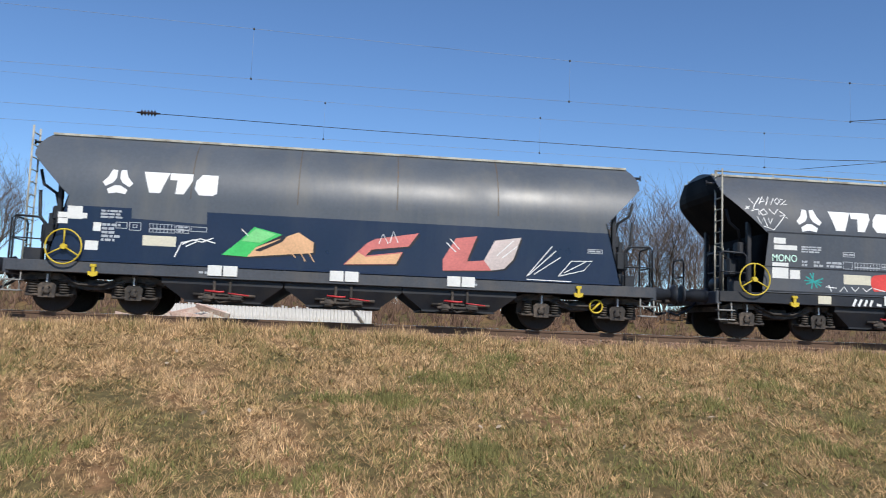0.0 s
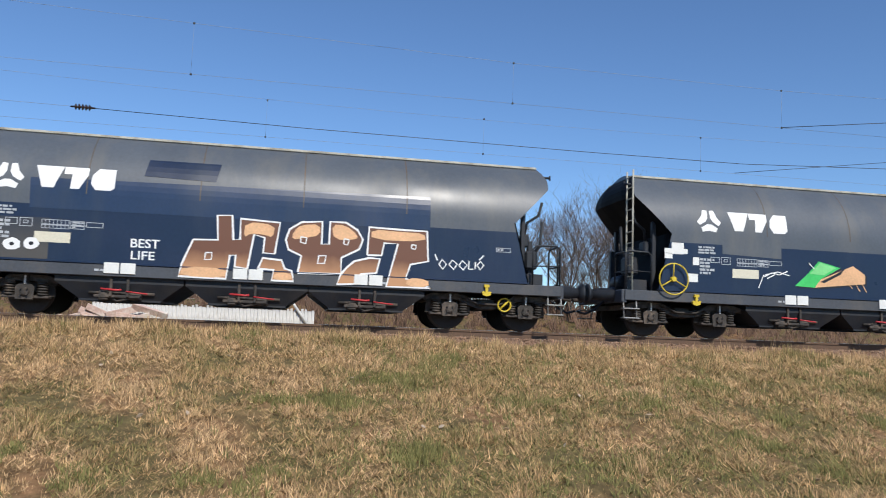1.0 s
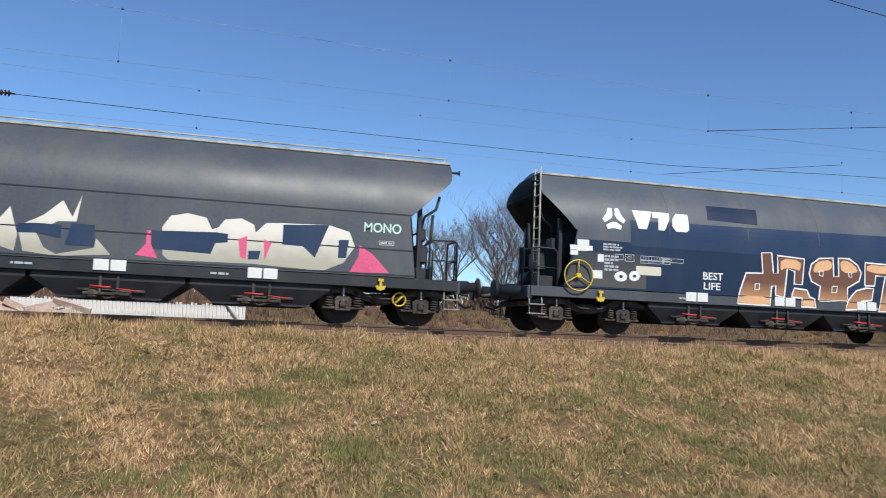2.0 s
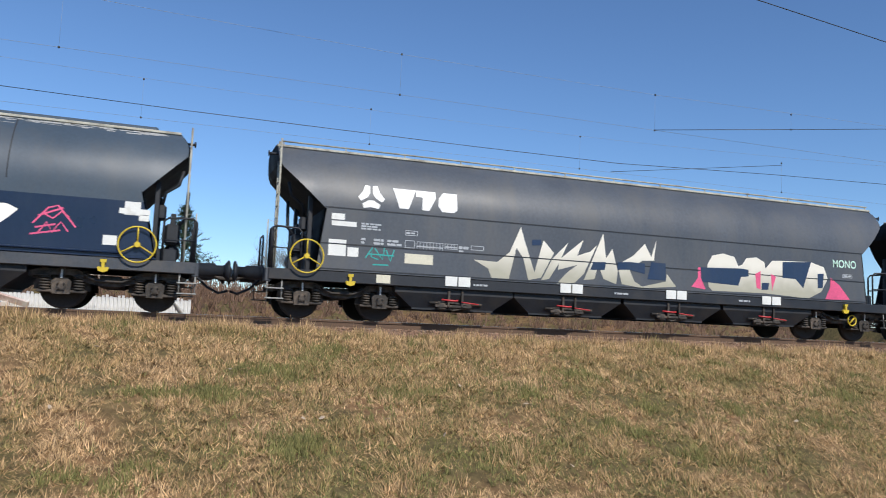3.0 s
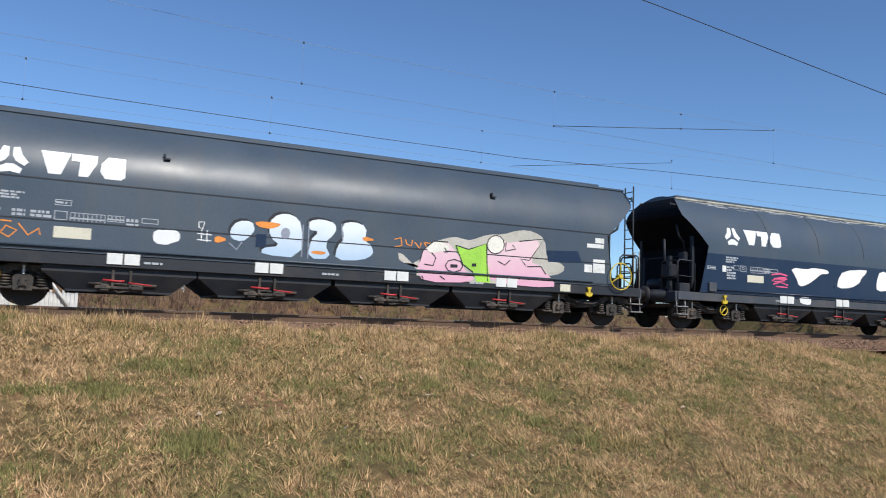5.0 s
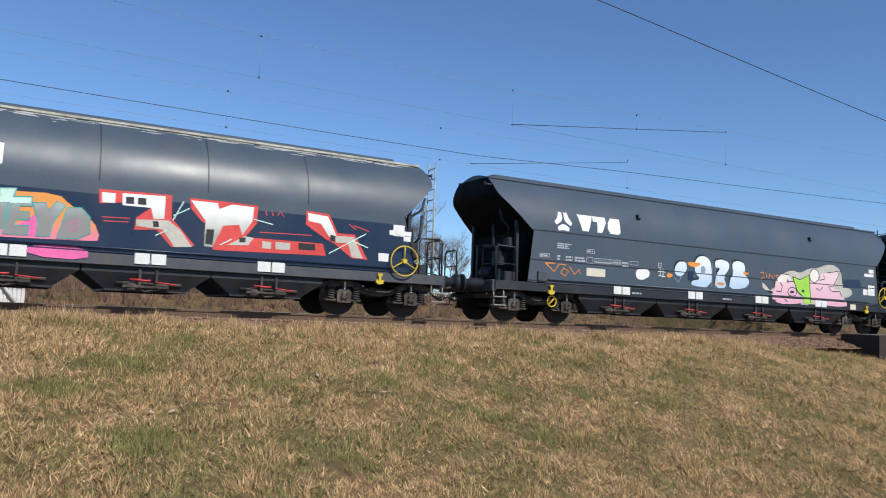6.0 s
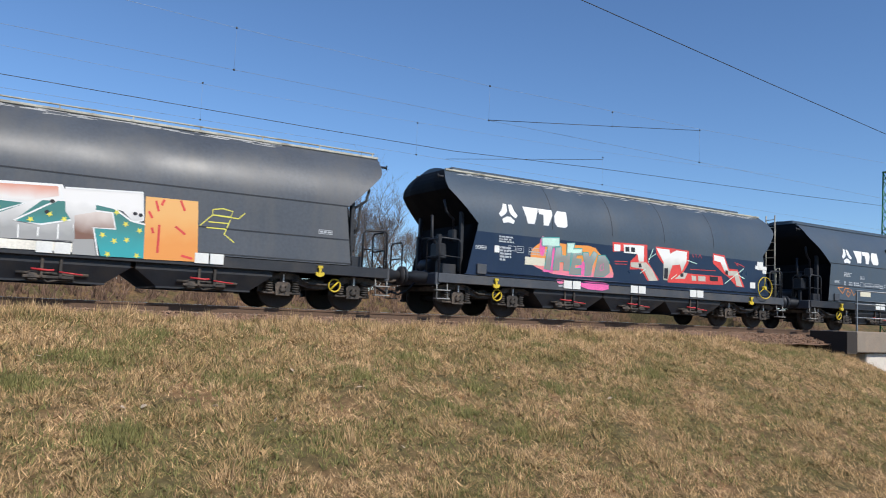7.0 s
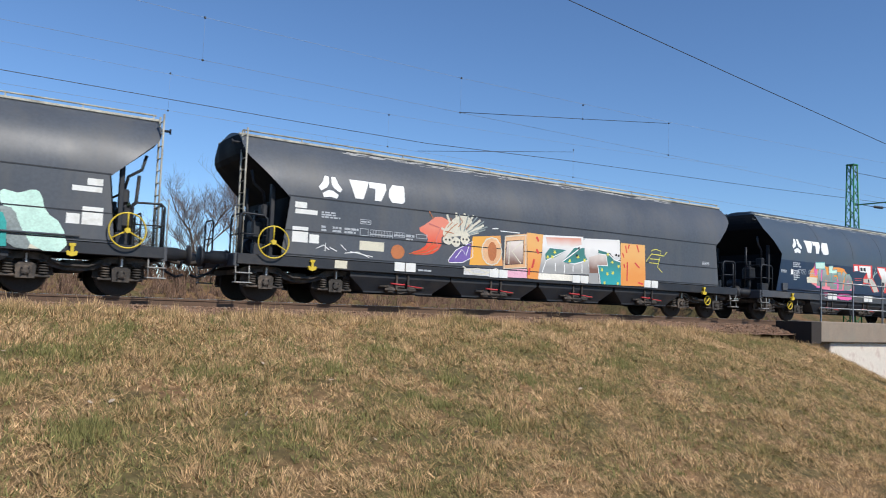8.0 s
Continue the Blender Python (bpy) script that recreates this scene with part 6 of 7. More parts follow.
decal(wagons[7][0], "graffiti_flame", [[(-4.56, 1.37), (-4.03, 1.55), (-3.9, 1.86), (-4.29, 2.03), (-3.99, 2.2), (-3.65, 2.47), (-3.14, 2.28), (-3.06, 2.11), (-3.52, 1.95), (-3.51, 1.59), (-3.88, 1.36)]], FADE_RED, 1, soft=1)
decal(wagons[7][0], "graffiti_flame", [[(-3.52, 1.92), (-3.39, 2.2), (-3.08, 2.47), (-2.71, 2.56), (-2.48, 2.34), (-2.54, 1.97), (-2.84, 1.97), (-3.2, 1.91)]], SPRAY_CREAM, 2, soft=1)
decal(wagons[7][0], "graffiti_hair", stroke([(-3.13, 2.04), (-3.37, 2.5)], 0.06) + stroke([(-2.99, 2.11), (-3.08, 2.58)], 0.06) + stroke([(-2.88, 2.09), (-2.79, 2.59)], 0.06) + stroke([(-2.81, 2.13), (-2.49, 2.56)], 0.06) + stroke([(-2.77, 2.07), (-2.26, 2.45)], 0.06) + stroke([(-2.73, 2.04), (-2.14, 2.32)], 0.06) + stroke([(-2.69, 2.02), (-2.21, 2.23)], 0.06) + stroke([(-2.76, 1.98), (-2.32, 2.11)], 0.06) + stroke([(-3.27, 1.97), (-3.53, 2.13)], 0.06), SPRAY_CREAM, 2)
decal(wagons[7][0], "graffiti_hair", stroke([(-2.91, 2.11), (-2.96, 2.5500000000000003)], 0.035) + stroke([(-2.8, 2.09), (-2.67, 2.56)], 0.035) + stroke([(-2.73, 2.13), (-2.37, 2.5300000000000002)], 0.035) + stroke([(-2.69, 2.07), (-2.1399999999999997, 2.4200000000000004)], 0.035) + stroke([(-2.65, 2.04), (-2.02, 2.29)], 0.035) + stroke([(-2.61, 2.02), (-2.09, 2.2)], 0.035), SPRAY_SMOKE, 3)
decal(wagons[7][0], "graffiti_flame", [oval(-3.32, 1.83, 0.15, 0.13, 10, 0.12, 0), oval(-3.05, 1.79, 0.15, 0.13, 10, 0.12, 1), oval(-2.76, 1.88, 0.15, 0.13, 10, 0.12, 2)], SPRAY_CREAM, 3)
decal(wagons[7][0], "graffiti_dot", [oval(-3.38, 1.83, 0.035, 0.03, 6), oval(-3.26, 1.83, 0.035, 0.03, 6), oval(-3.11, 1.79, 0.035, 0.03, 6), oval(-2.99, 1.79, 0.035, 0.03, 6), oval(-2.82, 1.88, 0.035, 0.03, 6), oval(-2.7, 1.88, 0.035, 0.03, 6)], SPRAY_BLACK, 4)
decal(wagons[7][0], "graffiti_outline", stroke([(-3.45, 1.89), (-3.21, 2.15), (-3.03, 2.29)], 0.022) + stroke([(-3.42, 2.05), (-3.13, 2.01)], 0.022) + stroke([(-3.79, 2.34), (-3.93, 2.53)], 0.022) + stroke([(-4.5, 1.37), (-3.98, 1.5), (-3.72, 1.75)], 0.022) + stroke([(-4.3, 1.36), (-3.9, 1.44), (-3.62, 1.62)], 0.022) + stroke([(-3.35, 2.15), (-3.2, 2.3), (-3.25, 2.42)], 0.022) + stroke([(-3.0, 2.2), (-2.85, 2.35), (-2.95, 2.45)], 0.022) + stroke([(-2.75, 2.15), (-2.62, 2.3)], 0.022), SPRAY_RUST, 4)
decal(wagons[7][0], "graffiti_outline", stroke([(-3.92, 2.21), (-3.56, 2.12), (-3.69, 1.81), (-3.61, 1.58), (-4.09, 1.38)], 0.03), SPRAY_SALMON, 3)
decal(wagons[7][0], "graffiti_shape", [[(-3.28, 1.28), (-3.04, 1.57), (-2.5, 1.85), (-2.48, 1.42), (-2.81, 1.25), (-3.24, 1.22)]], SPRAY_VIOLET, 1, soft=1)
decal(wagons[7][0], "graffiti_outline", stroke([(-3.28, 1.28), (-3.04, 1.57), (-2.5, 1.85), (-2.48, 1.42), (-2.81, 1.25), (-3.24, 1.22), (-3.28, 1.28)], 0.022) + stroke([(-3.05, 1.35), (-2.85, 1.6), (-2.7, 1.45), (-2.62, 1.7)], 0.022), WHITE, 2)
decal(wagons[7][0], "graffiti_panel", [[(-2.5, 1.98), (-1.55, 2.08), (-1.44, 1.24), (-2.58, 1.2)]], FADE_YELLOW, 1)
decal(wagons[7][0], "graffiti_band", [[(-2.76, 1.1), (-1.45, 1.14), (-1.44, 0.92), (-2.76, 0.93)]], SPRAY_SILVER, 1)
decal(wagons[7][0], "graffiti_outline", stroke([(-2.8, 1.15), (-2.46, 0.98), (-2.05, 0.97), (-1.67, 1.16), (-1.51, 1.08), (-1.89, 0.94)], 0.035) + stroke([(-2.7, 1.05), (-2.3, 1.12), (-1.95, 1.02), (-1.6, 1.1)], 0.035), SPRAY_CREAM, 3)
decal(wagons[7][0], "graffiti_letter", [[(-1.49, 1.64), (-1.53, 1.45), (-1.65, 1.3), (-1.83, 1.24), (-2.0, 1.28), (-2.13, 1.41), (-2.18, 1.6), (-2.15, 1.79), (-2.03, 1.94), (-1.86, 2.0), (-1.68, 1.97), (-1.55, 1.83)]], SPRAY_PEACH, 2)
decal(wagons[7][0], "graffiti_outline", stroke([(-1.49, 1.64), (-1.53, 1.45), (-1.65, 1.3), (-1.83, 1.24), (-2.0, 1.28), (-2.13, 1.41), (-2.18, 1.6), (-2.15, 1.79), (-2.03, 1.94), (-1.86, 2.0), (-1.68, 1.97), (-1.55, 1.83), (-1.49, 1.64)], 0.035), SPRAY_CREAM, 3)
decal(wagons[7][0], "graffiti_shade", [[(-1.67, 1.63), (-1.69, 1.47), (-1.77, 1.36), (-1.86, 1.36), (-1.94, 1.45), (-1.98, 1.61), (-1.96, 1.77), (-1.88, 1.88), (-1.79, 1.88), (-1.71, 1.79)]], SPRAY_RUST, 3)
decal(wagons[7][0], "graffiti_panel", [[(-1.39, 2.09), (-0.59, 2.22), (-0.57, 1.23), (-1.43, 1.15)]], SPRAY_PEACH, 2)
decal(wagons[7][0], "graffiti_shade", [[(-1.33, 1.94), (-0.73, 2.02), (-0.72, 1.35), (-1.36, 1.28)]], FADE_UMBER, 3)
decal(wagons[7][0], "graffiti_outline", stroke([(-1.21, 1.96), (-1.24, 1.3)], 0.035) + stroke([(-0.74, 2.0), (-1.13, 1.67), (-0.78, 1.33)], 0.035) + stroke([(-1.39, 2.07), (-0.65, 2.17), (-0.62, 1.24), (-1.4, 1.17), (-1.39, 2.07)], 0.035), SPRAY_CREAM, 4)
decal(wagons[7][0], "graffiti_outline", stroke([(-1.33, 1.94), (-0.73, 2.02), (-0.72, 1.35), (-1.36, 1.28), (-1.33, 1.94)], 0.02), SPRAY_BLACK, 4)
decal(wagons[7][0], "graffiti_panel", [[(-0.59, 2.25), (0.04, 2.24), (-0.12, 0.93), (-0.54, 0.94)]], FADE_PANEL, 1)
decal(wagons[7][0], "graffiti_shade", stroke([(-0.25, 2.15), (-0.16, 2.03)], 0.07) + stroke([(-0.24, 1.8), (-0.15, 1.67)], 0.07) + stroke([(-0.31, 1.5), (-0.38, 1.24)], 0.07) + stroke([(-0.47, 1.24), (-0.5, 1.04)], 0.07), SPRAY_RED, 2)
decal(wagons[7][0], "graffiti_band", [[(-1.43, 1.13), (-0.57, 1.21), (-0.56, 0.94), (-1.42, 0.93)]], SPRAY_ROSE, 1)
decal(wagons[7][0], "graffiti_letter", [[(-0.0, 2.23), (1.57, 2.3), (1.8, 1.84), (1.88, 1.18), (-0.13, 1.11), (-0.02, 1.65)]], FADE_SILVER, 2)
decal(wagons[7][0], "graffiti_shade", [[(0.1, 2.18), (1.49, 2.25), (1.52, 2.06), (0.97, 1.9), (0.18, 1.91)]], FADE_TOP, 3)
decal(wagons[7][0], "graffiti_shade", [[(0.09, 1.67), (0.27, 1.87), (0.95, 1.85), (0.49, 1.61), (0.13, 1.5)], [(1.23, 1.94), (1.73, 1.97), (1.77, 1.6), (1.25, 1.46), (0.76, 1.49)]], FADE_TEAL, 3)
decal(wagons[7][0], "graffiti_outline", stroke([(0.07, 2.19), (1.51, 2.27), (1.59, 2.03), (0.76, 1.49), (1.25, 1.46), (1.81, 1.61), (1.86, 1.22)], 0.035) + stroke([(0.07, 2.19), (0.15, 1.88), (0.95, 1.86), (0.13, 1.49), (-0.0, 1.15)], 0.035), WHITE, 4)
decal(wagons[7][0], "graffiti_drip", stroke([(0.5, 1.45), (0.5, 1.2)], 0.03) + stroke([(0.85, 1.42), (0.86, 1.16)], 0.03) + stroke([(1.2, 1.4), (1.2, 1.22)], 0.03) + stroke([(1.55, 1.5), (1.56, 1.2)], 0.03), WHITE, 4)
decal(wagons[7][0], "graffiti_band", [[(-0.13, 1.11), (1.88, 1.16), (1.86, 0.95), (-0.14, 0.93)]], SPRAY_IVORY, 2)
decal(wagons[7][0], "graffiti_letter", [[(1.62, 2.24), (3.11, 2.31), (3.15, 1.72), (2.96, 1.67), (2.73, 1.88), (2.21, 1.97), (2.22, 1.83), (2.17, 1.5), (2.29, 0.91), (1.84, 0.91), (1.83, 1.5), (1.66, 1.77)]], FADE_SILVER, 4)
decal(wagons[7][0], "graffiti_shade", [[(1.83, 1.7), (2.23, 1.81), (2.54, 1.81), (2.62, 1.49), (2.2, 1.5), (2.24, 1.25), (1.87, 1.22)]], FADE_UMBER, 5)
decal(wagons[7][0], "graffiti_panel", [[(2.21, 1.97), (2.56, 1.92), (2.91, 1.69), (3.19, 1.63), (3.21, 0.92), (2.37, 0.91), (2.2, 1.47), (2.62, 1.49), (2.54, 1.82), (2.22, 1.83)]], FADE_TEAL, 5)
decal(wagons[7][0], "graffiti_outline", stroke([(2.21, 1.97), (2.56, 1.92), (2.91, 1.69), (3.19, 1.64)], 0.035) + stroke([(2.22, 1.83), (2.54, 1.82), (2.62, 1.49), (2.2, 1.48), (2.32, 0.92)], 0.035) + stroke([(1.62, 2.24), (3.11, 2.31), (3.15, 1.72), (2.96, 1.67)], 0.035), WHITE, 6)
decal(wagons[7][0], "graffiti_dot", [star(0.19, 1.6), star(0.46, 1.76), star(1.05, 1.54), star(1.38, 1.68), star(1.65, 1.6), star(0.36, 1.61)] + [star(2.62, 1.84), star(2.81, 1.61), star(3.09, 1.5), star(2.38, 1.35), star(2.85, 1.28), star(2.61, 1.24), star(2.5, 0.96), star(3.07, 0.97)], SPRAY_YELLOW, 6)
decal(wagons[7][0], "graffiti_dot", [oval(2.98, 1.85, 0.045, 0.04, 8), oval(3.09, 1.83, 0.045, 0.04, 8), oval(1.41, 1.94, 0.045, 0.04, 8), oval(1.33, 1.72, 0.045, 0.04, 8)], SPRAY_BLACK, 6)
decal(wagons[7][0], "graffiti_panel", [[(3.17, 2.24), (4.26, 2.25), (4.33, 0.93), (3.21, 0.91)]], FADE_PANEL, 3)
decal(wagons[7][0], "graffiti_shade", stroke([(3.48, 1.66), (3.48, 1.06)], 0.05) + stroke([(3.81, 1.66), (4.03, 1.5)], 0.05) + stroke([(3.38, 2.17), (3.45, 1.95)], 0.05) + stroke([(3.89, 2.23), (3.99, 2.01)], 0.05) + stroke([(3.33, 1.59), (3.37, 1.47)], 0.05) + stroke([(3.55, 2.21), (3.5, 2.08)], 0.05) + stroke([(3.97, 1.04), (4.21, 0.99)], 0.05) + stroke([(3.25, 1.93), (3.33, 1.79)], 0.05), SPRAY_RED, 4)
decal(wagons[7][0], "graffiti_ball", [[(-4.86, 1.59), (-4.7, 1.54), (-4.62, 1.42), (-4.68, 1.26), (-4.84, 1.2), (-4.98, 1.24), (-5.05, 1.39), (-4.99, 1.53)]], SPRAY_RUST, 2, soft=1)
decal(wagons[7][0], "graffiti_tag", stroke([(-7.09, 1.32), (-6.9, 1.42), (-6.74, 1.3)], 0.02) + stroke([(-6.85, 1.47), (-6.86, 1.27)], 0.02) + stroke([(-6.74, 1.37), (-6.54, 1.29)], 0.02) + stroke([(-6.45, 1.46), (-6.29, 1.33)], 0.02) + stroke([(-6.33, 1.26), (-5.97, 1.31), (-5.65, 1.19)], 0.02) + stroke([(-6.18, 1.31), (-5.55, 1.22)], 0.02), WHITE, 2)
decal(wagons[7][0], "graffiti_tag", stroke([(4.33, 1.73), (4.59, 1.99), (5.17, 1.96), (5.31, 2.1)], 0.025) + stroke([(4.99, 1.92), (4.87, 1.58), (5.1, 1.42)], 0.025) + stroke([(4.59, 2.11), (4.81, 2.15), (5.03, 2.11), (4.99, 1.98), (4.59, 1.99), (4.59, 2.11)], 0.025) + stroke([(4.51, 1.83), (4.95, 1.83)], 0.025) + stroke([(4.47, 1.7), (4.91, 1.7)], 0.025), SPRAY_YELLOW, 2)
decal(wagons[7][0], "graffiti_tag", stroke([(-1.84, 2.25), (-1.64, 2.27)], 0.025) + stroke([(-1.57, 2.21), (-0.86, 2.21)], 0.025), WHITE, 3)

# mint green piece
decal(wagons[8][0], "graffiti_shape", [[(5.83, 2.02), (6.06, 1.97), (6.16, 1.95), (6.42, 2.07), (6.56, 1.99), (6.65, 1.62), (6.97, 1.42), (7.12, 0.85), (6.5, 0.85), (6.2, 1.35), (6.11, 1.64), (5.85, 1.69)]], SPRAY_MINT, 1, soft=1)
decal(wagons[8][0], "graffiti_shape", [[(5.85, 1.69), (6.11, 1.64), (6.2, 1.35), (6.5, 0.85), (6.04, 0.89), (5.98, 1.18), (5.86, 1.58)]], SPRAY_SMOKE, 1, soft=1)
decal(wagons[8][0], "graffiti_shape", [[(5.67, 1.56), (5.91, 1.55), (5.99, 1.37), (6.01, 0.89), (5.72, 0.87)]], SPRAY_TEAL, 2)

# white scribbled tags
decal(wagons[0][0], "graffiti_tag", stroke([(-8.2, 3.33), (-8.1, 3.17), (-7.93, 3.37)], 0.02) + stroke([(-8.1, 3.17), (-8.14, 3.07)], 0.02) + stroke([(-7.98, 3.2), (-7.85, 3.4), (-7.82, 3.28), (-7.94, 3.26)], 0.02) + stroke([(-7.81, 3.18), (-7.7, 3.41), (-7.69, 3.19), (-7.57, 3.37)], 0.02) + stroke([(-7.57, 3.3), (-7.47, 3.39), (-7.43, 3.3), (-7.52, 3.21), (-7.57, 3.3)], 0.02) + stroke([(-7.41, 3.36), (-7.26, 3.34), (-7.43, 3.21), (-7.28, 3.23)], 0.02) + stroke([(-8.2, 3.02), (-8.02, 3.07), (-8.02, 2.93)], 0.02) + stroke([(-7.99, 3.01), (-7.88, 3.08), (-7.8, 2.97), (-7.93, 2.92), (-7.99, 3.01)], 0.02) + stroke([(-7.76, 3.09), (-7.64, 2.96), (-7.52, 3.1)], 0.02) + stroke([(-8.07, 2.88), (-7.99, 2.71), (-7.91, 2.87), (-7.83, 2.65)], 0.02) + stroke([(-7.8, 2.85), (-7.76, 2.72), (-7.69, 2.86)], 0.02) + stroke([(-7.93, 2.66), (-7.67, 2.58), (-7.39, 2.92), (-7.31, 2.88)], 0.02) + stroke([(-8.32, 3.13), (-8.26, 3.06)], 0.02) + stroke([(-8.34, 3.06), (-8.23, 3.13)], 0.02) + stroke([(-7.49, 3.04), (-7.36, 2.95), (-7.51, 2.92)], 0.02), WHITE, 1)
decal(wagons[0][0], "graffiti_tag", stroke([(-6.88, 1.51), (-6.5, 1.3)], 0.03) + stroke([(-6.88, 1.33), (-6.45, 1.48)], 0.03) + stroke([(-6.78, 1.6), (-6.6, 1.25)], 0.03) + stroke([(-6.92, 1.42), (-6.48, 1.39)], 0.03) + stroke([(-6.69, 1.61), (-6.74, 1.23)], 0.03), SPRAY_TEAL, 1)
decal(wagons[0][0], "graffiti_shape", [[(-5.28, 1.49), (-5.16, 1.61), (-4.85, 1.65), (-4.68, 1.56), (-4.68, 1.25), (-5.17, 1.23)]], SPRAY_RED, 1)
decal(wagons[0][0], "graffiti_tag", stroke([(-6.38, 1.29), (-6.12, 1.27)], 0.022) + stroke([(-6.31, 1.33), (-6.24, 1.18)], 0.022) + stroke([(-6.03, 1.19), (-5.93, 1.31), (-5.84, 1.2)], 0.022) + stroke([(-5.74, 1.31), (-5.65, 1.21), (-5.55, 1.31)], 0.022) + stroke([(-5.45, 1.3), (-5.36, 1.22), (-5.21, 1.32)], 0.022) + stroke([(-5.17, 1.3), (-4.88, 1.24)], 0.022), WHITE, 2)
decal(wagons[0][0], "sill_stripe", stroke([(-5.7, 0.86), (-5.62, 1.03)], 0.06) + stroke([(-5.56, 0.86), (-5.48, 1.03)], 0.06) + stroke([(-5.41, 0.87), (-5.34, 1.02)], 0.06) + stroke([(-5.27, 0.87), (-5.21, 1.02)], 0.06) + stroke([(-5.1, 0.92), (-4.98, 0.9)], 0.06), WHITE, 1)

# scuffed paint along the roof edges
for k in (4, 6, 7):
    rng = random.Random(50 + k)
    scuffs = []
    for i in range(170):
        x, z, a = rng.uniform(-6.3, 6.1), 3.91 - abs(rng.gauss(0, 0.05)), rng.uniform(0.05, 0.5)
        scuffs.append(rect(x, x + a, z, z + rng.uniform(0.008, 0.03)))
    decal(wagons[k][0], "paint_scuff", scuffs, SCUFF, 1, "pale scuffs in the paint", joined=True)
for x in (-3.85, 4.2):
    bm = bmesh.new()
    y = -half_width(3.25)
    bevelled(bm, x - 0.09, x + 0.05, y - 0.09, y + 0.02, 3.2, 3.24, 0.006)
    bevelled(bm, x - 0.09, x - 0.05, y - 0.09, y + 0.02, 3.24, 3.33, 0.006)
    part("lifting_lug", bm, SHADE, wagons[5][0], "small dark lifting lug")


# ---- wires ----
WIRE = material("dark_copper_wire", (0.05, 0.055, 0.06), 0.5, 0.4, 0.2, 2, 20, 0)
BRIGHT_WIRE = material("bright_wire", (0.26, 0.31, 0.38), 0.6, 0.1, 0.1, 2, 20, 0)


near_line = tagged(new("catenary"), "thin overhead wires with droppers above the near track", "overhead line", "overhead lines")
far_line = tagged(new("catenary"), "thin overhead wires with droppers above the second track", "overhead line", "overhead lines")


def wire(name, points, r, mat, label):
    line = near_line if points[0][1] == 0 else far_line if points[0][1] == 4 else None
    ob = part(name, finish(tube(bmesh.new(), points, r, 5)), mat, line, label)
    return ob if line else tagged(ob, category="wire")


def sagging(x0, x1, y, z, low, n=40):
    m, h = (x0 + x1) / 2, (x1 - x0) / 2
    return [(x0 + (x1 - x0) * i / n, y, low + (z - low) * (((x0 + (x1 - x0) * i / n) - m) / h) ** 2) for i in range(n + 1)]


wire("contact_wire", [(-80, 0, 5.79), (12.7, 0, 5.79)], 0.0045, BRIGHT_WIRE, "thin overhead contact wire above the train")
wire("contact_wire", [(12.7, 0, 5.79), (80, 0, 5.85)], 0.005, BRIGHT_WIRE, "thin overhead contact wire above the train")
wire("messenger_wire", [(-60, 0, 7.9), (-30, 0, 7.55), (-8.7, 0, 7.19), (-2.8, 0, 7.04), (5.1, 0, 6.85), (12.7, 0, 6.83), (22, 0, 7.0), (40, 0, 7.6)], 0.0045, BRIGHT_WIRE, "thin messenger wire above the contact wire")
def dropper(x, y, z0, z1):
    """A hair-thin hanger with a clamp at each end."""
    line = wire("dropper", [(x, y, z1), (x, y, z0)], 0.0026, BRIGHT_WIRE, "hair-thin dropper wire between overhead wires")
    for z in (z0, z1):
        part("clamp", bevelled(bmesh.new(), x - 0.024, x + 0.024, y - 0.02, y + 0.02, z - 0.024, z + 0.024, 0.008), WIRE, line, "small dark wire clamp")


for x, top in ((-8.9, 7.2), (-2.8, 7.04), (5.1, 6.85), (12.7, 6.83), (21.8, 6.95)):
    dropper(x, 0, 5.79, top)
wire("rising_wire", [(12.7, 0, 5.80), (17.6, 0, 6.41), (21.7, 0, 6.93)], 0.010, WIRE, "second contact wire rising towards its anchor")
dropper(17.6, 0, 6.41, 6.88)
wire("feeder_wire", [(-6.0, 4, 5.79), (0, 4, 5.71), (8.7, 4, 5.68), (14, 4, 5.70), (20.5, 4, 5.98), (33.2, 4, 6.38), (60, 4, 7.4)], 0.010, WIRE, "dark wire above the second track running from an insulator")
wire("feeder_wire", [(-30, 4, 6.0), (-6.4, 4, 5.80)], 0.006, BRIGHT_WIRE, "thin wire behind the insulator")
wire("contact_wire", [(-60, 4, 5.36), (70, 4, 5.36)], 0.0045, BRIGHT_WIRE, "thin contact wire of the second track")
wire("messenger_wire", sagging(-20, 32, 4, 7.2, 6.42), 0.004, BRIGHT_WIRE, "thin messenger wire of the second track")
for x in (-1.2, 5.3, 12.5, 20.9):
    dropper(x, 4, 5.36, 6.45)
wire("rising_wire", [(13.7, 4, 5.38), (20.9, 4, 6.37)], 0.009, WIRE, "second contact wire rising towards its anchor")
wire("feeder_cable", [(2, -3, 9.6), (13.9, -3, 8.66), (21.5, -3, 7.92), (30.9, -3, 7.06), (60, -3, 5.2)], 0.013, WIRE, "black cable slanting down beside the track")


def insulator_mesh():
    bm = bmesh.new()
    prof = []
    for k in range(5):
        y = -0.2 + k * 0.09
        prof += [(0.03, y), (0.085, y + 0.03), (0.085, y + 0.045), (0.03, y + 0.06)]
    lathe_y(bm, [(0.02, -0.32)] + prof + [(0.02, 0.34)], 14)
    return finish(bm)


CERAMIC = material("dark_brown_ceramic", (0.03, 0.018, 0.014), 0.25, 0, 0.2, 8, 40, 0)
ins = tagged(part("insulator", insulator_mesh(), CERAMIC, None, "dark ribbed ceramic insulator hung in a wire"), category="insulator")
ins.matrix_basis = pose(-6.2, 4, 5.795, 0, 0, 90)


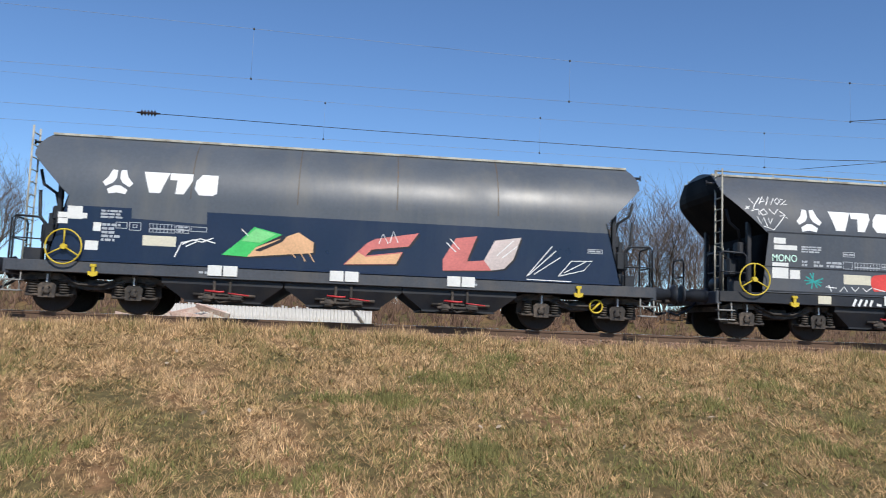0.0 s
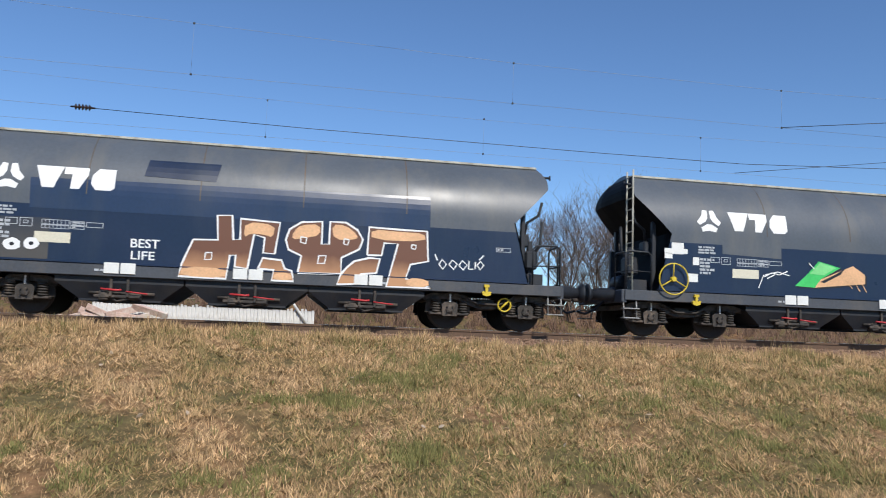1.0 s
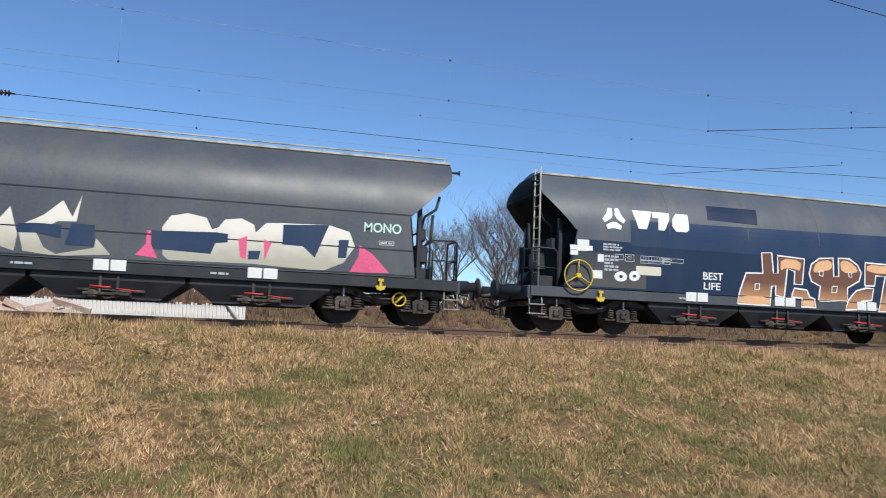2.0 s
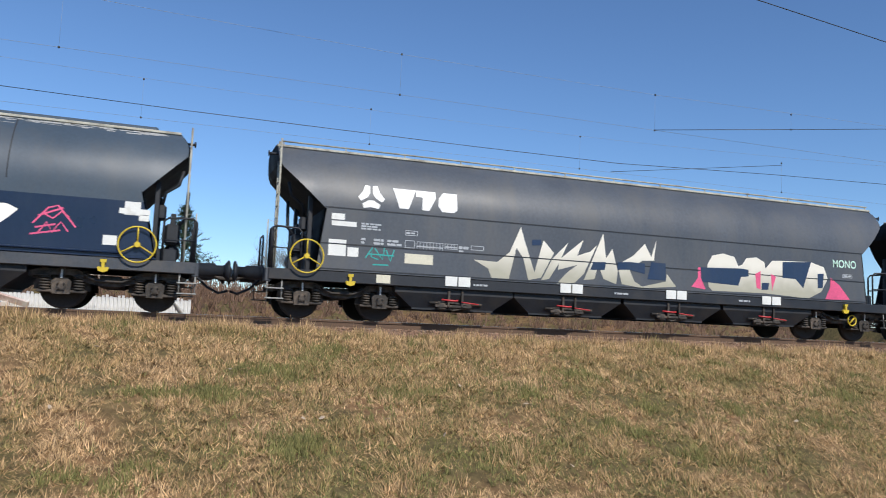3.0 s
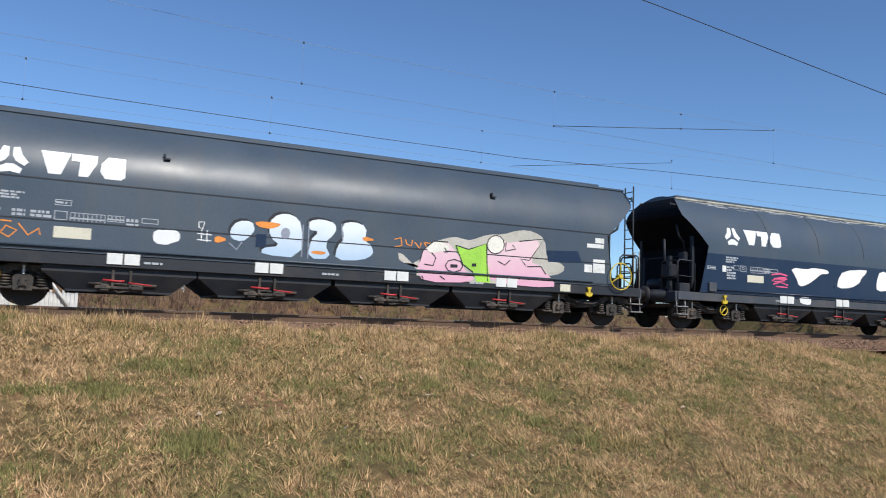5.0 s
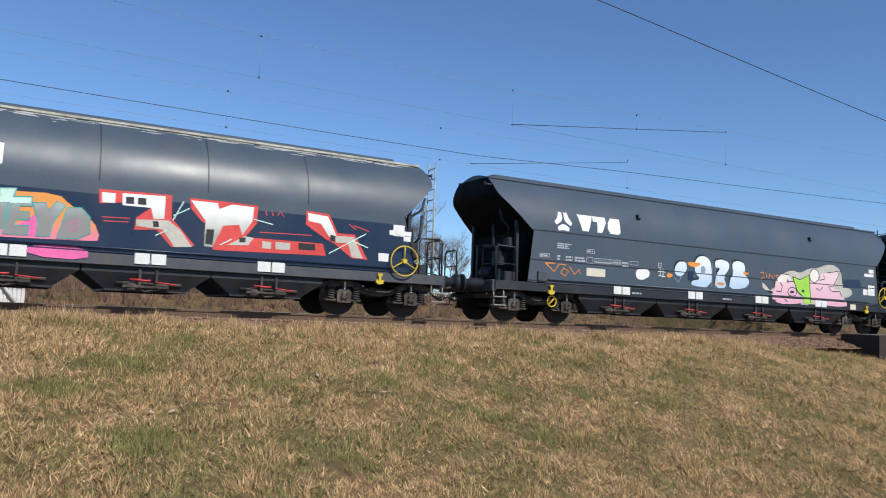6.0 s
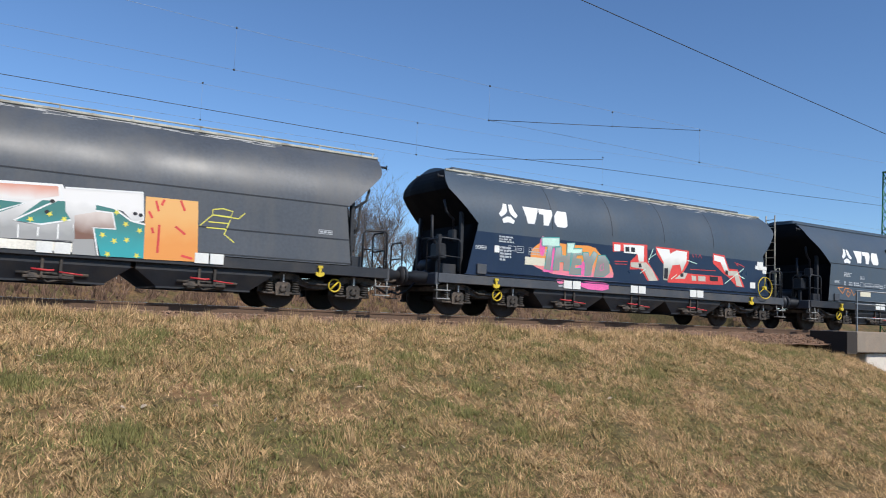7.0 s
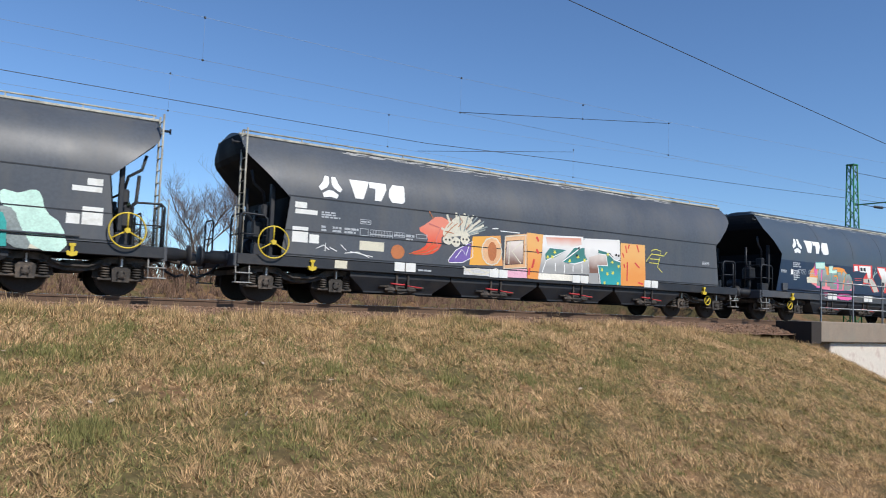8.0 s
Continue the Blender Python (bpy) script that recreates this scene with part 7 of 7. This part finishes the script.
# ---- green lattice mast ----
GREEN = material("green_mast_paint", (0.012, 0.20, 0.075), 0.5, 0, 0.25, 3, 30, 0.05, (0.05, 0.09, 0.05), 0.6)


def lattice_mast(x, y, z0, z1, w0, w1, mat, label):
    mast = tagged(new("catenary_mast"), label, "mast")
    corners = [(-1, -1), (1, -1), (1, 1), (-1, 1)]

    def at(k, z):
        f = (z - z0) / (z1 - z0)
        h = (w0 + (w1 - w0) * f) / 2
        return (x + corners[k][0] * h, y + corners[k][1] * h, z)
    for k in range(4):
        bm = bmesh.new()
        tube(bm, [at(k, z0), at(k, z1)], 0.05, 4)
        part("mast_leg", finish(bm), mat, mast)
    n = 20
    for k in range(4):
        bm = bmesh.new()
        for i in range(n):
            a, b = z0 + (z1 - z0) * i / n, z0 + (z1 - z0) * (i + 1) / n
            tube(bm, [at(k, a), at((k + 1) % 4, b)] if i % 2 else [at((k + 1) % 4, a), at(k, b)], 0.028, 4)
        part("lattice", finish(bm), mat, mast)
    bm = bmesh.new()
    box(bm, x - w1 / 2 - 0.05, x + w1 / 2 + 0.05, y - w1 / 2 - 0.05, y + w1 / 2 + 0.05, z1, z1 + 0.06)
    part("mast_cap", finish(bm), mat, mast)
    return mast


m1 = lattice_mast(47.4, 7.5, -0.6, 9.8, 0.75, 0.42, GREEN, "green lattice steel mast beside the far track")
bm = bmesh.new()
tube(bm, [(47.7, 7.5, 7.45), (49.5, 7.3, 7.4), (60, 5, 7.9)], 0.02, 5)
t = bmesh.new()
lathe_y(t, [(0.03, -0.45), (0.10, -0.3), (0.05, -0.2), (0.10, -0.1), (0.05, 0.0), (0.10, 0.1), (0.05, 0.2), (0.10, 0.3), (0.03, 0.45)], 10)
join(bm, t, pose(50.0, 7.25, 7.42, 0, 0, 80))
part("mast_arm", finish(bm), WIRE, m1, "dark arm with a ribbed insulator")
bm = bmesh.new()
tube(bm, [(47.7, 7.5, 9.4), (70, 6, 9.3)], 0.015, 5)
part("mast_wire", finish(bm), WIRE, m1)


bm = bmesh.new()
tube(bm, [(47.4, 7.4, 7.3), (47.4, -0.3, 7.3)], 0.04, 6)
tube(bm, [(47.4, 4.0, 7.3), (47.4, 4.0, 5.36)], 0.02, 6)
tube(bm, [(47.4, 0.0, 7.6), (47.4, 0.0, 5.8)], 0.02, 6)
part("mast_arm", finish(bm), GREEN, m1, "green steel arm over both tracks")
WOOD = material("grey_pole_wood", (0.16, 0.12, 0.09), 0.85, 0, 0.3, 5, 30, 0.2)
tagged(part("cable_pole", finish(tube(bmesh.new(), [(60, -3, -1.2), (60, -3, 5.4)], 0.14, 10)), WOOD, None, "grey wooden pole that carries the slanting cable"), category="pole")


# ---- underpass ----
CONCRETE = material("pale_concrete", (0.27, 0.215, 0.165), 0.9, 0, 0.2, 2.5, 25, 0.3, (0.24, 0.21, 0.17), 0.57, (1.5, 1.5, 0.6))
bridge = tagged(new("railway_bridge"), "pale concrete railway bridge over an underpass with a steel railing", "bridge", kind="structure")
bm = bmesh.new()
bevelled(bm, 26.0, 43.0, -3.25, -1.95, -0.70, 0.03, 0.03)
part("edge_beam", bm, CONCRETE, bridge, "pale concrete edge beam")
bm = bmesh.new()
box(bm, 26.6, 42.4, -1.94, 6.6, -0.95, -0.24)
part("deck", finish(bm), CONCRETE, bridge)
# dark block added over the beam's end face; its colour stands for shade
BEAM_END_SHADE = material("concrete_in_shade", (0.035, 0.028, 0.024), 0.9, 0, 0.3, 4, 30, 0.3)
bm = bmesh.new()
bevelled(bm, 25.4, 26.0, -3.27, -1.9, -0.75, 0.0, 0.01)
part("shaded_end", bm, BEAM_END_SHADE, bridge, "dark end of the beam, its shade put into the colour")
WHITEWASH = material("whitewashed_concrete", (0.66, 0.60, 0.52), 0.9, 0, 0.15, 2.5, 25, 0.2, (0.42, 0.30, 0.26), 0.6, (2.5, 2.5, 2.5))
for x0, x1 in ((26.9, 31.4), (39.4, 42.0)):
    bm = bmesh.new()
    bevelled(bm, x0, x1, -3.05, 6.4, -3.6, -0.72, 0.03)
    part("abutment", bm, WHITEWASH, bridge, "stained whitewashed abutment")
STEEL = material("galvanised_steel", (0.27, 0.28, 0.29), 0.45, 0.7, 0.15, 4, 30, 0.03)
for k in range(9):
    bm = bmesh.new()
    x = 26.2 + k * 2.05
    box(bm, x - 0.025, x + 0.025, -3.15, -3.10, 0.03, 1.45)
    part("railing_post", finish(bm), STEEL, bridge, "grey steel railing post")
for z in (0.5, 0.97, 1.43):
    bm = bmesh.new()
    tube(bm, [(26.1, -3.125, z), (42.8, -3.125, z)], 0.024, 6)
    part("railing_bar", finish(bm), STEEL, bridge, "grey steel railing bar")


# ---- beyond the tracks ----
BARK = material("grey_bark", (0.11, 0.085, 0.065), 0.9, 0, 0.3, 6, 40, 0.4)
TWIG = material("bare_twigs", (0.19, 0.145, 0.12), 0.9, 0, 0.3, 6, 40, 0, island=0.3)
NEEDLE = material("pine_needles", (0.025, 0.045, 0.02), 0.8, 0, 0.3, 3, 20, 0, island=0.5)


def bare_tree(x, y, z, height, spread, seed, label, stems=1):
    rng = random.Random(seed)
    tree = tagged(new("bare_tree"), label, "tree")
    trunk, crown = bmesh.new(), bmesh.new()

    def grow(start, way, length, r, depth):
        pts, q, d = [start], start.copy(), way.normalized()
        for k in range(4):
            d = (d + Vector((rng.uniform(-1, 1), rng.uniform(-1, 1), rng.uniform(-0.3, 0.8))) * 0.16).normalized()
            q = q + d * length / 4
            pts.append(q.copy())
        target = trunk if depth < 2 else crown
        for i in range(4):
            ra, rb = r * (1 - 0.14 * i), r * (1 - 0.14 * (i + 1))
            seg = 6 if depth < 2 else 3
            u = (pts[i + 1] - pts[i]).orthogonal().normalized()
            v = (pts[i + 1] - pts[i]).normalized().cross(u)
            ring = [[target.verts.new(pt + (u * math.cos(2 * math.pi * k / seg) + v * math.sin(2 * math.pi * k / seg)) * rr) for k in range(seg)] for pt, rr in ((pts[i], ra), (pts[i + 1], rb))]
            for k in range(seg):
                target.faces.new((ring[0][k], ring[0][(k + 1) % seg], ring[1][(k + 1) % seg], ring[1][k]))
        if depth < 4:
            for k in range((6, 6, 6, 5)[depth]):
                i = rng.randint(1, 4)
                a = rng.uniform(0, 2 * math.pi)
                out = Vector((math.cos(a), math.sin(a), rng.uniform(0.2, 1.0)))
                grow(pts[i], d * 0.7 + out * spread, length * rng.uniform(0.45, 0.75), r * 0.5, depth + 1)
    for s in range(stems):
        off = Vector((rng.uniform(-0.5, 0.5), rng.uniform(-0.5, 0.5), 0)) * (stems > 1)
        grow(Vector((x, y, z)) + off, Vector((rng.uniform(-0.2, 0.2), rng.uniform(-0.2, 0.2), 1)), height * 0.45, 0.016 * height / stems ** 0.5, 0)
    part("trunk", trunk, BARK, tree, "grey tapering trunk and limbs")
    part("crown", crown, TWIG, tree, "bare brown twigs")
    return tree


def pine_tree(x, y, z, height, width, seed, label):
    rng = random.Random(seed)
    tree = tagged(new("conifer"), label, "tree")
    bm = bmesh.new()
    tube(bm, [(x, y, z), (x, y, z + height * 0.5), (x, y, z + height)], 0.09, 6)
    part("trunk", finish(bm), BARK, tree)
    bm = bmesh.new()
    for i in range(280):
        f = rng.random() ** 0.8
        h = z + height * (0.2 + 0.8 * f)
        reach = width * (1.05 - f) * rng.uniform(0.5, 1.1)
        a = rng.uniform(0, 2 * math.pi)
        tip = Vector((x + math.cos(a) * reach, y + math.sin(a) * reach, h + reach * rng.uniform(-0.1, 0.5)))
        root = Vector((x, y, h))
        for k in range(26):
            q = root.lerp(tip, rng.uniform(0.25, 1.0))
            d = Vector((rng.uniform(-1, 1), rng.uniform(-1, 1), rng.uniform(-0.4, 1))).normalized() * rng.uniform(0.12, 0.3)
            s = d.orthogonal().normalized() * 0.022
            bm.faces.new([bm.verts.new(c) for c in (q - s, q + s, q + d)])
    part("crown", bm, NEEDLE, tree, "dark green needle crown")
    return tree


for x, y, h, spread, seed, stems in ((11.6, 13, 6.4, 1.0, 3, 4), (13.0, 13.5, 6.8, 0.9, 4, 4), (14.6, 13, 6.6, 0.9, 5, 4), (16.3, 13, 6.2, 1.0, 8, 3), (9.3, 13.5, 5.6, 0.9, 11, 3),
                                     (-14.6, 13, 6.8, 1.1, 14, 4), (5.0, 14.5, 3.4, 0.9, 17, 4), (3.4, 14.2, 3.0, 0.9, 18, 4), (7.0, 14, 3.6, 0.9, 19, 3), (18.4, 14, 4.6, 1.0, 23, 4), (-2.6, 14, 2.2, 1.0, 24, 3)):
    bare_tree(x, y, 0.5, h * 0.92, spread, seed, "bare leafless tree beyond the tracks" if h > 4 else "bare leafless shrub beyond the tracks", stems)
pine_tree(0.3, 25, -1.2, 6.9, 3.0, 21, "dark green pine behind the railway")
pine_tree(8.4, 25, -1.2, 6.1, 2.0, 22, "dark green pine behind the railway")


BRUSH = material("dry_brown_brush", (0.16, 0.098, 0.066), 0.9, 0, 0.3, 3, 20, 0, island=0.5)


def build_brush():
    """Dry scrub along the foot of the slope beyond the tracks."""
    rng = random.Random(77)
    bm = bmesh.new()
    for i in range(3000):
        x, y = rng.uniform(-24, 46), rng.uniform(10.6, 13.2) if i % 2 else rng.uniform(13.4, 16.5)
        z = ground_z(x, y)
        tall = (0.55 + 0.5 * noise.noise((x * 0.4, 0, 5))) * rng.uniform(0.5, 1.3) * (1.0 if i % 2 else 1.6)
        for k in range(9):
            d = Vector((rng.uniform(-0.6, 0.6), rng.uniform(-0.6, 0.6), 1.0)) * tall * rng.uniform(0.6, 1.1)
            q = Vector((x + rng.uniform(-0.12, 0.12), y, z - 0.05))
            m = q + d * 0.5 + Vector((rng.uniform(-0.1, 0.1), 0, 0))
            w = rng.uniform(0.008, 0.02)
            v = [bm.verts.new(c) for c in (q + Vector((-w, 0, 0)), q + Vector((w, 0, 0)), m + Vector((w * 0.8, 0, 0)), q + d, m - Vector((w * 0.8, 0, 0)))]
            bm.faces.new(v)
    return tagged(part("scrub", bm, BRUSH, None, "dry brown scrub beyond the tracks"), category="scrub", kind="stuff")


build_brush()
bm = bmesh.new()
bevelled(bm, 19.0, 28.5, 7.1, 7.4, -0.45, 0.0, 0.02)
tagged(part("cable_duct", bm, CONCRETE, None, "pale concrete cable duct beside the far track"), category="cable duct")


# white slatted fence low beyond the tracks
FENCE = material("white_fence_paint", (0.72, 0.72, 0.70), 0.6, 0, 0.15, 4, 40, 0.05, (0.5, 0.48, 0.45), 0.6, (3, 3, 3))
fence = tagged(new("fence"), "low white slatted fence beyond the tracks", "fence")
bm = bmesh.new()
bevelled(bm, -7.0, 0.6, 10.03, 10.08, -0.6, 0.45, 0.01)
part("backing_panel", bm, FENCE, fence, "white panel")
part("brace", finish(tube(bmesh.new(), [(-0.6, 9.9, 1.3), (0.42, 9.9, -0.1)], 0.05, 8)), FENCE, fence, "slanting white bar")
first = None
for k in range(60):
    x = -6.95 + k * 0.127
    if first is None:
        first = part("slat", bevelled(bmesh.new(), -0.045, 0.045, 9.98, 10.02, -0.6, 0.5, 0.008), FENCE, fence)
        first.matrix_basis = pose(x, 0, 0)
    else:
        again("slat", first, pose(x, 0, 0.04 * math.sin(k * 1.7)), fence)


# pale boards thrown on a heap at the end of the fence
BOARD = material("pinkish_old_board", (0.56, 0.40, 0.34), 0.85, 0, 0.25, 3, 25, 0.2, (0.66, 0.62, 0.56), 0.55, (3, 3, 3))
heap = tagged(new("board_heap"), "heap of pale pinkish boards beyond the tracks", "boards")
rng = random.Random(31)
for k in range(11):
    m = pose(-7.6 + 0.24 * k + rng.uniform(-0.2, 0.2), 9.75 - 0.02 * k, -0.16 + rng.uniform(0, 0.42), rng.uniform(-30, 30), rng.uniform(-26, 26), rng.uniform(-8, 8))
    board = part("board", bevelled(bmesh.new(), -0.62, 0.62, -0.05, 0.05, -0.11, 0.11, 0.012), BOARD, heap)
    board.matrix_basis = m


# house with a red roof far behind
TILE = material("red_roof_tiles", (0.36, 0.085, 0.045), 0.8, 0, 0.25, 2, 25, 0.3)
PLASTER = material("pale_plaster", (0.55, 0.5, 0.42), 0.9, 0, 0.12, 1, 20, 0.1)
house = tagged(new("house"), "pale house with a red tiled roof behind the railway", "house")
bm = bmesh.new()
box(bm, -9.2, -3.2, 40, 48, -1.4, 3.4)
part("wall", finish(bm), PLASTER, house)
bm = bmesh.new()
v = [bm.verts.new(q) for q in ((-9.7, 39.5, 3.3), (-2.7, 39.5, 3.3), (-2.7, 48.5, 3.3), (-9.7, 48.5, 3.3), (-7.2, 44, 4.75), (-5.2, 44, 4.75))]
for f in ((0, 1, 5, 4), (1, 2, 5), (2, 3, 4, 5), (3, 0, 4), (3, 2, 1, 0)):
    bm.faces.new([v[i] for i in f])
part("roof", finish(bm), TILE, house, "red tiled hipped roof")


# ---- what moves ----
def motions():
    for w, centre in wagons:
        walk(w, [(t, pose(centre + s, 0, 0)) for t, s in TRAIN])
    last = frame(8.0)
    for ws, x in WHEELS:
        walk(ws, [((f - 1) / FPS, pose(x, 0, 0.46, 0, math.degrees(15.0 / 0.46 * (f - 1) / FPS) % 360, 0)) for f in range(1, last + 1)])


motions()
